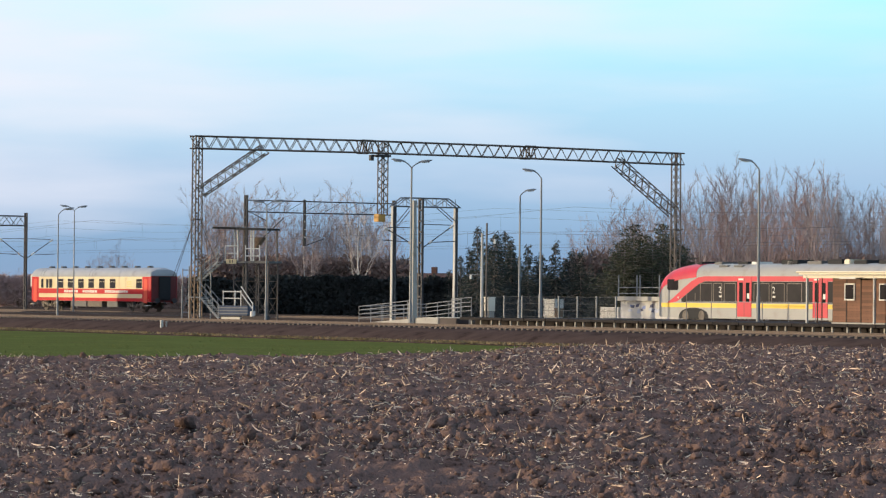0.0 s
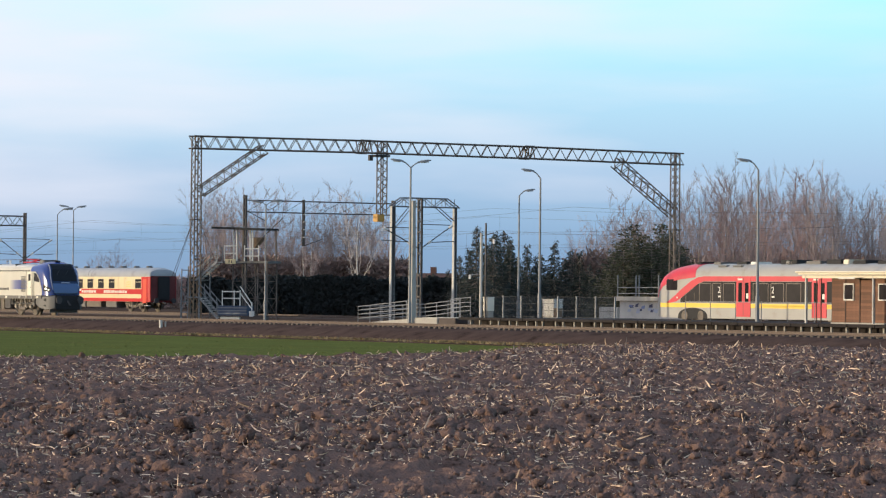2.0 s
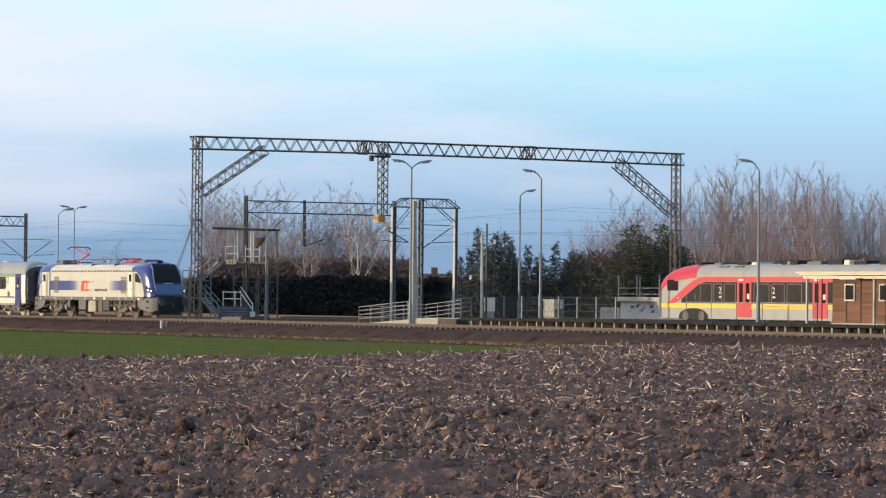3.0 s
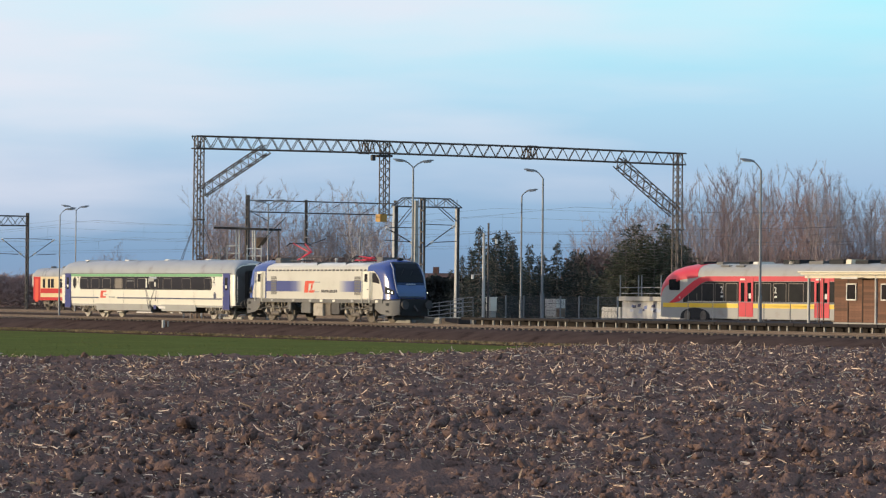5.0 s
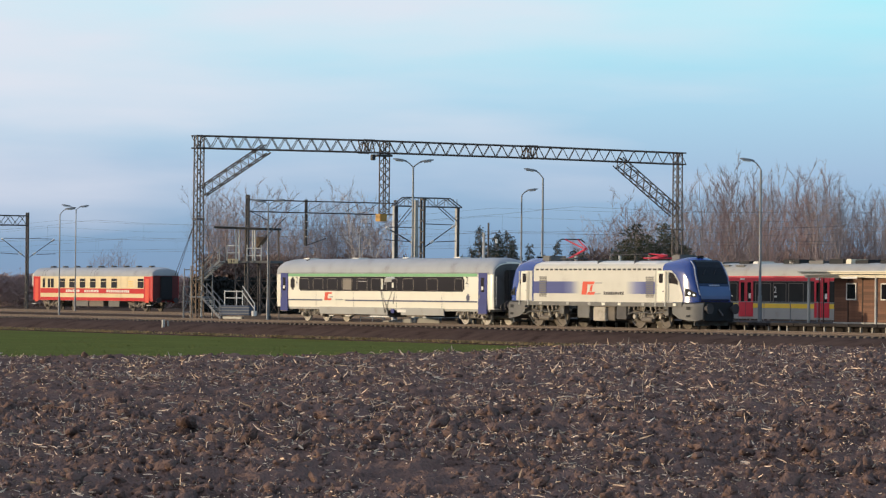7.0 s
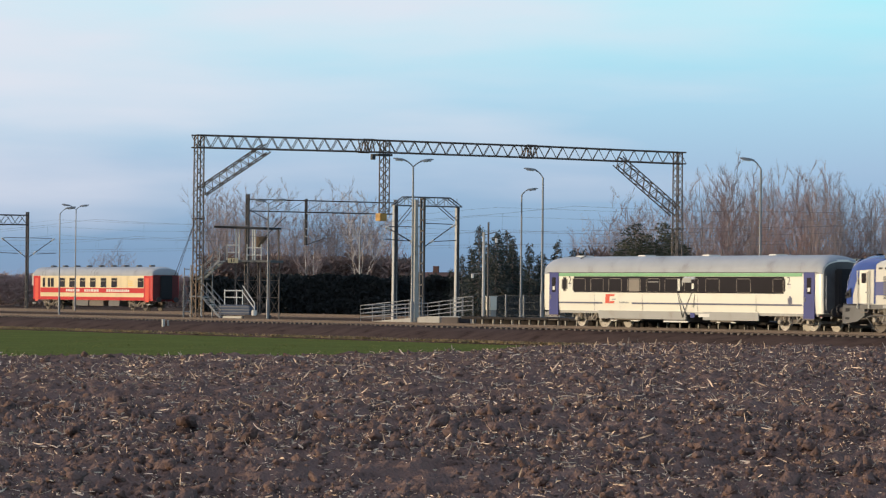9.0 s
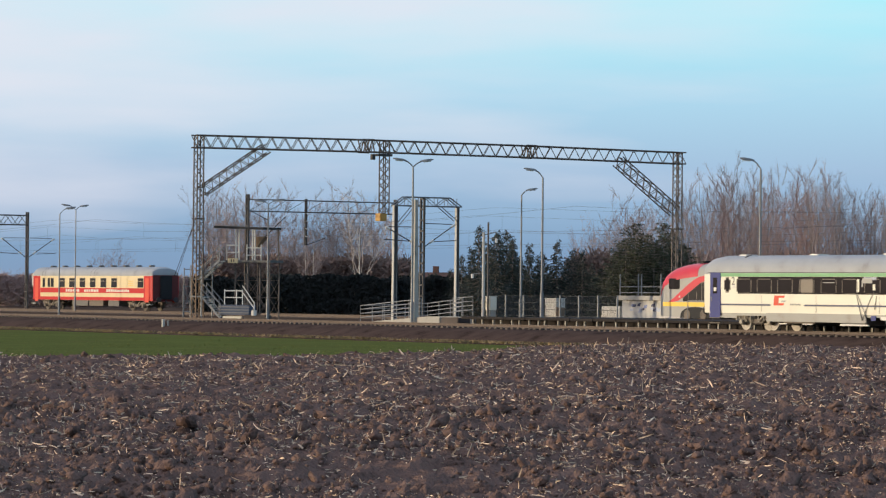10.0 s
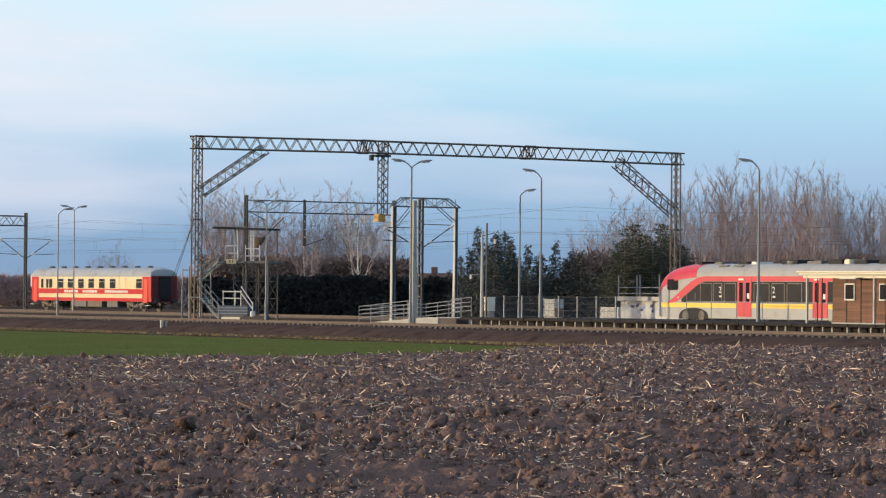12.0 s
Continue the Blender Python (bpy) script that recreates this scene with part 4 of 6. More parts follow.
    part("box_lip", block(11.9, 14.2, -1.38, -1.28, 0.34, 0.42, 0.01), "white_paint", co)
    side_panel(co, "data_plate", 14.4, 14.8, 0.62, 0.88, 1.34, "coach_blue", 0.02, "", 0.0, (-1,))
    side_panel(co, "data_plate", 15.2, 16.2, 0.66, 0.84, 1.37, "white_paint", 0.01, "", 0.0, (-1,))
    for x0, x1 in ((6.6, 7.2), (8.6, 9.4), (16.7, 17.0), (18.0, 18.4)):
        part("pipe_bracket", block(x0, x1, -1.25, -1.2, 0.36, 0.42), "white_paint", co)
    for end, facing in ((0.0, -1), (26.12, 1)):
        part("gangway", block(min(end, end + facing * 0.5), max(end, end + facing * 0.5), -0.62, 0.62, 1.1, 3.3, 0.08), "rubber", co)
        # white coach's end coloured dark grey to imitate its shade
        part("end_wall", loft([outline(end + facing * q, 1.31, 0.98, 3.02, 3.68, 14, 2.5) for q in (-0.01, 0.025)]), "skirt_grey", co, "end wall in dark grey that stands in for its shade")
        part("hand_rail", rod((end + facing * 0.09, -1.22, 1.1), (end + facing * 0.09, -1.22, 2.9), 0.02, 6), "white_paint", co)
        part("hand_rail", rod((end + facing * 0.09, 1.22, 1.1), (end + facing * 0.09, 1.22, 2.9), 0.02, 6), "white_paint", co)
        buffers(co, end, facing)
    wheels = []
    for c in (4.36, 23.45):
        bogie_frame(co, c, 2.45, 0.46)
        for dx in (-1.6, -0.85, -0.35, 0.35, 0.85, 1.6):
            part("suspension_link", rod((c + dx, -1.2, 0.55), (c + dx * 0.92, -1.22, 0.88), 0.05, 8), "gear_tan", co)
        for dx in (-1.225, 1.225):
            part("axle_cap", rod((c + dx, -1.14, 0.46), (c + dx, -1.22, 0.46), 0.12, 12), "gear_tan", co)
        part("brake_beam", rod((c - 1.7, -0.9, 0.62), (c + 1.7, -0.9, 0.62), 0.05, 6), "galvanised", co)
        for dx in (-1.225, 1.225):
            wheels.append((wheelset(co, c + dx, 0.46), 0.46))
    return co, wheels


LOCO, LOCO_WHEELS = locomotive()
COACH, COACH_WHEELS = coach()


def saloon_coach():
    """The parked red and cream coach; x = 0 at its far end."""
    co = thing("saloon_coach", along(-131.1, 37.0), "red and cream parked coach with grey roof and shaded end", "railway coach")
    HW, L = 1.40, 25.0
    part("body", loft([outline(x, h, 0.93, 3.25, z, 12, 2.4, 0.04) for x, h, z in ((0, 1.2, 3.65), (0.4, HW, 4.05), (L - 0.95, HW, 4.03), (L - 0.14, HW, 3.86), (L, 1.33, 3.58))]), "saloon_cream", co, "cream upper body", True)
    part("roof", loft([outline(x, h, 3.22, 3.30, z, 12, 2.4) for x, h, z in ((0.01, 1.21, 3.67), (0.42, HW + 0.012, 4.07), (L - 0.9, HW + 0.012, 4.07), (L - 0.12, HW + 0.012, 3.9), (L + 0.01, 1.34, 3.62))]), "roof_grey", co, "", True)
    for x in (2.3, 2.9, 12.6, 13.3):
        part("roof_seam", loft([outline(x + d, HW + 0.016, 3.22, 3.30, 4.078, 12, 2.4) for d in (0, 0.07)]), "skirt_grey", co)
    for i in range(9):
        x = 1.9 + i * 2.55
        part("roof_vent", block(x - 0.2, x + 0.2, -0.25, 0.25, 4.0, 4.22, 0.05), "skirt_grey", co)
    side_panel(co, "red_band", 1.9, L - 1.6, 1.62, 2.08, HW, "coach_red")
    side_panel(co, "red_band", 1.9, L - 1.6, 0.94, 1.24, HW, "coach_red")
    for x0, x1 in ((0.35, 1.85), (L - 1.6, L - 0.45)):
        side_panel(co, "red_end_panel", x0, x1, 0.93, 3.2, HW, "coach_red", 0.008)
    part("end_cap", loft([outline(x, h, 0.92, 3.24, z, 12, 2.4, 0.04) for x, h, z in ((L - 0.46, HW + 0.010, 3.30), (L - 0.13, HW + 0.010, 3.30), (L + 0.015, 1.34, 3.28))]), "coach_red", co, "red end corner", True)
    # darker red here stands in for the shade on this end
    part("end_wall", block(L - 0.02, L + 0.03, -1.30, 1.30, 0.95, 3.3, 0.01), "dull_red", co, "red end wall, darkened in its colour for shade")
    side_panel(co, "door", 0.75, 1.45, 0.8, 3.0, HW + 0.008, "orange_paint", 0.01)
    side_panel(co, "door", L - 1.3, L - 0.6, 0.8, 3.0, HW + 0.008, "orange_paint", 0.01)
    for x in (2.4, 3.5, 4.15, 6.05, 8.15, 10.35, 12.5, 14.7, 16.9, 18.9, 22.2):
        w = 0.5 if x in (3.5, 2.4) else (0.65 if x == 4.15 else 1.15)
        fr = "saloon_cream" if x < 18 else "saloon_cream"
        side_panel(co, "window_frame", x - 0.06, x + w + 0.06, 2.10, 3.06, HW, fr, 0.014, "", 0.0, (-1,))
        side_panel(co, "window_pane", x, x + w, 2.15, 3.0, HW + 0.006, "saloon_cream" if x == 18.9 else "glass", 0.014, "", 0.0, (-1,))
        if x > 6:
            side_panel(co, "window_bar", x, x + w, 2.72, 2.75, HW + 0.014, "saloon_cream", 0.012, "", 0.0, (-1,))
    bars(co, 7.4, 1.72, 6, 0.42, 0.26, HW + 0.006, "white_paint", 0.25, seed=3)
    bars(co, 11.3, 1.72, 6, 0.42, 0.26, HW + 0.006, "white_paint", 0.25, seed=4)
    bars(co, 15.9, 1.72, 11, 0.33, 0.26, HW + 0.006, "white_paint", 0.3, seed=5)
    for z in (2.3, 2.5, 2.7):
        bars(co, 20.3, z, 5, 0.16, 0.06, HW + 0.006, "yellow_paint", 0.3, seed=int(z * 10))
    for end, facing in ((0.0, -1), (L, 1)):
        part("gangway", block(min(end, end + facing * 0.2), max(end, end + facing * 0.2), -0.6, 0.6, 1.1, 3.25, 0.06), "rubber", co)
        buffers(co, end, facing)
        part("step", block(end - 0.1 - (0.9 if facing > 0 else -0.2), end + 0.1 - (0.2 if facing > 0 else -0.9), -1.45, -1.2, 0.55, 0.6), "white_paint", co)
    part("tail_canvas", block(-0.45, -0.05, -1.2, 1.2, 2.2, 3.5, 0.1), "white_paint", co)
    for x0, x1, m in ((8.5, 11.8, "skirt_grey"), (12.0, 15.0, "running_gear"), (16.0, 18.2, "skirt_grey")):
        part("equipment_box", block(x0, x1, -1.25, 1.25, 0.4, 0.93, 0.04), m, co)
    for c in (3.6, L - 3.6):
        bogie_frame(co, c, 2.5, 0.46)
        for dx in (-1.25, 1.25):
            wheelset(co, c + dx, 0.46, "running_gear")


def railcar():
    """The standing red and silver diesel railcar; x = 0 at its nose."""
    rc = thing("railcar", along(-2.8, 19.4), "silver and red diesel railcar with yellow stripe, standing at the platform", "railcar")
    HW = 1.42
    sec = [(0.0, 1.02, 0.5, 1.5, 2.0, 3.0), (0.14, 1.2, 0.45, 1.9, 2.62, 3.0), (0.45, 1.32, 0.42, 2.3, 3.12, 2.9), (0.95, 1.39, 0.4, 2.65, 3.55, 2.8), (1.6, 1.41, 0.38, 2.9, 3.85, 2.7), (2.4, HW, 0.36, 3.08, 4.02, 2.6),
           (3.4, HW, 0.35, 3.2, 4.13, 2.6), (4.6, HW, 0.35, 3.3, 4.16, 2.6), (46.0, HW, 0.35, 3.3, 4.16, 2.6)]
    part("body", loft([outline(*s[:5], 12, s[5]) for s in sec]), "silver_paint", rc, "silver-grey body", True)
    redsec = [(a, h + 0.015, max(z0, zs - 0.12), zs, zt + 0.015, p) for a, h, z0, zs, zt, p in sec[1:7]] + [(4.9, HW + 0.015, 3.2, 3.3, 4.175, 2.6)]
    part("nose_cap", loft([outline(*s[:5], 12, s[5]) for s in redsec]), "signal_red", rc, "red nose and roof front", True)
    side_panel(rc, "cab_window", 1.45, 2.75, 2.30, 3.06, HW - 0.01, "glass", 0.02, "", 0.06)
    part("windscreen", loft([[(0.12, -0.95, 2.0), (0.12, 0.95, 2.0), (0.95, 0.9, 3.42), (0.95, -0.9, 3.42)], [(0.04, -0.95, 2.02), (0.04, 0.95, 2.02), (0.90, 0.9, 3.46), (0.90, -0.9, 3.46)]]), "glass", rc)
    # red band along the eaves that sweeps down to the nose
    side_panel(rc, "red_band", 5.9, 20.6, 2.93, 3.27, HW, "signal_red", 0.012)
    steps = [(5.9, 2.93, 3.27), (5.2, 2.75, 3.2), (4.4, 2.35, 2.95), (3.4, 1.85, 2.45), (2.6, 1.50, 2.0), (1.9, 1.40, 1.62), (1.5, 1.40, 1.46)]
    for sd in (-1, 1):
        bm = loft([[(x, sd * HW, a), (x, sd * (HW + 0.013), a), (x, sd * (HW + 0.013), b), (x, sd * HW, b)] for x, a, b in steps[:5]] +
                  [[(x, sd * (HW - 0.03), a), (x, sd * (HW + 0.005), a), (x, sd * (HW + 0.005), b), (x, sd * (HW - 0.03), b)] for x, a, b in steps[5:]])
        part("red_sweep", bm, "signal_red", rc)
        part("window_band", loft([[(x, sd * HW, a), (x, sd * (HW + 0.012), a), (x, sd * (HW + 0.012), b), (x, sd * HW, b)] for x, a, b in ((3.15, 1.46, 1.70), (4.4, 1.46, 2.33), (5.2, 1.46, 2.73), (5.9, 1.46, 2.91), (20.6, 1.46, 2.91))]),
             "tinted_glass", rc, "dark tinted window band")
    side_panel(rc, "yellow_stripe", 0.75, 46, 1.10, 1.40, HW - 0.01, "yellow_paint", 0.02)
    for x in (9.7, 18.1):
        for sd in (-1, 1):
            y = sd * (HW + 0.016)
            d = part("door", block(x, x + 1.62, y - 0.015, y + 0.015, 0.5, 3.2, 0.01), "signal_red", rc, "red double door")
            for dx in (0.22, 0.97):
                part("door_window", block(x + dx, x + dx + 0.45, y - 0.02, y + 0.02, 1.5, 2.85, 0.015), "glass", d)
            part("door_seam", block(x + 0.79, x + 0.83, y - 0.018, y + 0.018, 0.52, 3.18), "dark_steel", d)
            part("door_notice", block(x + 1.15, x + 1.4, y - 0.024, y + 0.024, 1.75, 2.1), "white_paint", d)
            part("door_sign", block(x + 0.15, x + 0.7, y - 0.02, y + 0.02, 3.0, 3.12), "white_paint", d)
    for x, w in ((3.8, 1.0), (5.4, 1.35), (6.95, 0.95), (8.2, 1.3), (11.6, 1.7), (13.6, 1.4), (15.3, 1.6)):
        for dx in (0, w):
            side_panel(rc, "window_frame", x + dx - 0.025, x + dx + 0.025, 1.62 if x < 5 else 1.55, 2.1 if x < 4 else 2.78, HW + 0.01, "window_frame", 0.008, "", 0.0, (-1,))
        if x > 5:
            side_panel(rc, "window_frame", x, x + w, 2.76, 2.80, HW + 0.01, "window_frame", 0.008, "", 0.0, (-1,))
    digit_two(rc, 7.55, 2.12, 0.58, HW + 0.018)
    digit_two(rc, 13.65, 2.12, 0.58, HW + 0.018)
    for x in (7.6, 13.7):
        side_panel(rc, "pictogram", x, x + 0.3, 1.82, 1.94, HW + 0.012, "white_paint", 0.006, "", 0.0, (-1,))
    for x0, x1, h, m in ((4.0, 4.5, 0.14, "rubber"), (5.9, 6.8, 0.1, "skirt_grey"), (8.6, 9.8, 0.14, "rubber"), (10.2, 10.8, 0.12, "white_paint"), (13.6, 15.4, 0.24, "rubber"), (14.2, 14.9, 0.2, "white_paint"), (16.4, 18.0, 0.16, "skirt_grey"),
                         (18.6, 20.2, 0.25, "rubber"), (20.4, 21.0, 0.24, "cream_paint"), (21.4, 22.8, 0.2, "rubber"), (24.0, 25.4, 0.16, "rubber"), (25.6, 26.6, 0.3, "skirt_grey")):
        part("roof_unit", block(x0, x1, -0.7, 0.6, 4.05, 4.16 + h, 0.04), m, rc)
    part("roof_hatch", block(7.2, 8.2, -1.2, -0.75, 3.93, 4.03, 0.02), "skirt_grey", rc)
    part("roof_hatch", block(8.9, 9.9, -1.2, -0.75, 3.93, 4.03, 0.02), "skirt_grey", rc)
    for sd in (-1, 1):
        # flat near-black sheet on the wall, standing in for the shade inside the arch
        arch = [(4.6 + 1.75 * math.cos(math.pi * q / 12), 0.30 + 0.78 * math.sin(math.pi * q / 12) ** 0.7) for q in range(13)]
        part("wheel_arch", loft([[(x, sd * 1.43 + e, z) for x, z in arch] for e in (-0.012, 0.012)]), "rubber", rc)
        for x in (3.7, 5.6):
            part("axle_cover", rod((x, sd * 1.42, 0.52), (x, sd * 1.47, 0.52), 0.36, 20), "running_gear", rc)
    side_panel(rc, "gangway", 20.7, 21.3, 0.6, 3.6, HW - 0.02, "rubber", 0.05)
    for c in (4.6, 20.9, 37.0):
        bogie_frame(rc, c, 2.1, 0.42)
        for dx in (-1.05, 1.05):
            wheelset(rc, c + dx, 0.42)
    # body scaled to fit the camera's view from this nearer track; wheels keep their height
    for ob in rc.children:
        if ob.type != "MESH" or ob.name.startswith("wheelset"):
            ob.location.x *= 0.9
        elif ob.name.startswith("class_number"):
            ob.location.x, ob.location.z = ob.location.x * 0.9, 0.162 + ob.location.z * 0.9075
        else:
            ob.data.transform(Matrix.Translation((0, 0, 0.162)) @ Matrix.Diagonal((0.9, 1, 0.9075, 1)))
            for sub in ob.children:
                sub.data.transform(Matrix.Translation((0, 0, 0.162)) @ Matrix.Diagonal((0.9, 1, 0.9075, 1)))
    part("marker_lamp", rod((2.5, -1.43, 1.78), (2.5, -1.46, 1.78), 0.06, 10), "white_paint", rc)


saloon_coach()
railcar()


# ---- lattice gantry and catenary ----
def lattice(bm, a, b, up, across, depth, width, panels, r=0.05, web=0.028):
    """A four-boom lattice girder from a to b."""
    a, b, up, across = Vector(a), Vector(b), Vector(up).normalized(), Vector(across).normalized()
    corners = [up * (i * depth / 2) + across * (j * width / 2) for i, j in ((1, 1), (1, -1), (-1, -1), (-1, 1))]
    for c in corners:
        bar(bm, a + c, b + c, r, 4)
    for i in range(panels):
        for k in range(4):
            c0, c1 = corners[k], corners[(k + 1) % 4]
            p, q = a.lerp(b, i / panels), a.lerp(b, (i + 1) / panels)
            mid = a.lerp(b, (i + 0.5) / panels)
            if k % 2 == 0:
                bar(bm, p + c0, q + c1 if i % 2 == 0 else q + c0, web, 4) if i % 2 == 0 else bar(bm, p + c1, q + c0, web, 4)
            else:
                bar(bm, p + c0, mid + c1, web, 4)
                bar(bm, mid + c1, q + c0, web, 4)
    return bm


def lattice_column(a, b, w0, w1, panels, r=0.055, web=0.031):
    """A square four-post lattice column from a up to b with zigzag webs on all faces."""
    bm = bmesh.new()
    a, b = Vector(a), Vector(b)
    ring = ((1, 1), (1, -1), (-1, -1), (-1, 1))

    def at(f, k):
        w = (w0 + (w1 - w0) * f) / 2
        return a.lerp(b, f) + Vector((ring[k % 4][0] * w, ring[k % 4][1] * w, 0))
    for k in range(4):
        bar(bm, at(0, k), at(1, k), r, 4)
        for i in range(panels):
            p, q = (k, k + 1) if i % 2 == 0 else (k + 1, k)
            bar(bm, at(i / panels, p), at((i + 1) / panels, q), web, 4)
    return bm


def big_gantry():
    """Lattice gantry across the yard: two legs, a long beam, knee braces and a hanging post."""
    g = thing("lattice_gantry", along(-54.0, 12.15), "tall weathered steel lattice gantry spanning the yard tracks", "gantry")
    X, Y, Z = (1, 0, 0), (0, 1, 0), (0, 0, 1)
    for k in range(3):
        n0, n1 = -0.45 + k * 15.2, -0.45 + (k + 1) * 15.2
        z0, z1 = (13.15, 13.26, 13.25, 13.15)[k:k + 2]
        part("beam_section", lattice(bmesh.new(), (0, n0, z0), (0, n1, z1), Z, X, 0.93, 0.8, 13, 0.058, 0.034), "old_steel", g)
    for n in (14.75, 29.95):
        part("splice", lattice(bmesh.new(), (0, n - 0.5, 13.25), (0, n + 0.5, 13.25), Z, X, 0.97, 0.84, 2, 0.07, 0.05), "old_steel", g)
    for n in (0.0, 44.6):
        part("leg", lattice_column((0, n, 3.9), (0, n, 13.6), 0.58, 0.53, 18), "old_steel", g)
        part("leg_base", lattice_column((0, n, -0.3), (0, n, 3.9), 0.68, 0.58, 7, 0.055, 0.031), "rusty_steel", g, "rusty lower leg")
        part("leg_foot", block(-1.1, 1.1, n - 0.6, n + 0.6, -0.6, -0.18, 0.04), "concrete", g)
        part("leg_band", block(-0.36, 0.36, n - 0.36, n + 0.36, 7.28, 7.36, 0.01), "dark_steel", g)
        part("signal_arm", block(-0.95, 0.95, n - 0.05, n + 0.05, 7.3, 7.38), "dark_steel", g)
    part("knee_brace", lattice(bmesh.new(), (0, 0.25, 9.35), (0, 5.8, 12.8), (0, -0.6, 0.8), X, 0.75, 0.6, 9, 0.05, 0.03), "old_steel", g)
    part("knee_brace", lattice(bmesh.new(), (0, 44.4, 8.75), (0, 38.6, 12.75), (0, 0.6, 0.8), X, 0.9, 0.6, 9, 0.055, 0.034), "old_steel", g)
    part("hanging_post", lattice(bmesh.new(), (0, 16.4, 8.0), (0, 16.4, 13.7), Y, X, 0.55, 0.6, 9, 0.05, 0.03), "old_steel", g)
    part("hanging_post_cap", block(-0.4, 0.4, 15.7, 16.9, 12.5, 12.68, 0.02), "dark_steel", g)
    part("winch_box", block(-0.5, 0.3, 15.9, 16.5, 7.45, 8.05, 0.04), "ochre_paint", g, "sunlit yellow counterweight box")
    part("lamp_bracket", block(-0.15, 0.15, 15.2, 15.5, 12.2, 12.65, 0.02), "dark_steel", g)
    for dx in (-2.6, -2.2):
        part("guy_wire", rod((-0.4, 0, 7.35), (dx - 1.5, 0.2, 3.0), 0.022, 4), "dark_steel", g)
    part("guy_wire", rod((0.4, 0, 7.35), (2.0, 0.6, 4.2), 0.02, 4), "dark_steel", g)


def channel_post(parent, x, y, z0, z1, w=0.09, gap=0.30, mat="dark_steel", name="post"):
    """Two steel channels tied by flat bars."""
    bm = bmesh.new()
    for d in (-gap / 2, gap / 2):
        box(bm, x - w / 2 + d, x + w / 2 + d, y - 0.07, y + 0.07, z0, z1)
    z = z0 + 0.4
    while z < z1:
        box(bm, x - gap / 2, x + gap / 2, y - 0.12, y - 0.10, z, z + 0.12)
        z += 0.75
    return part(name, bm, mat, parent)


def insulator_chain(parent, p, length, mat="white_paint"):
    bm = bmesh.new()
    for i in range(4):
        bar(bm, (p[0], p[1], p[2] - i * length / 4), (p[0], p[1], p[2] - i * length / 4 - 0.04), 0.09, 8)
    part("insulator", bm, mat, parent)


def cantilever(parent, base, reach, z_low, z_high):
    """A sloping bracket arm with registration arm and insulators; reach is signed along n."""
    x, y = base
    part("bracket_arm", rod((x, y, z_low), (x, y + reach, z_high), 0.04, 6), "dark_steel", parent)
    part("top_tie", rod((x, y, z_high + 0.05), (x, y + reach * 0.92, z_high + 0.02), 0.03, 6), "dark_steel", parent)
    part("steady_arm", rod((x, y + reach * 0.35, z_low + 0.45), (x, y + reach * 1.05, z_low + 0.55), 0.03, 6), "dark_steel", parent)
    for q in (0.22, 0.9):
        part("insulator", rod((x, y + reach * q, z_low + (z_high - z_low) * q), (x, y + reach * (q + 0.1), z_low + (z_high - z_low) * (q + 0.1)), 0.09, 8), "white_paint", parent)


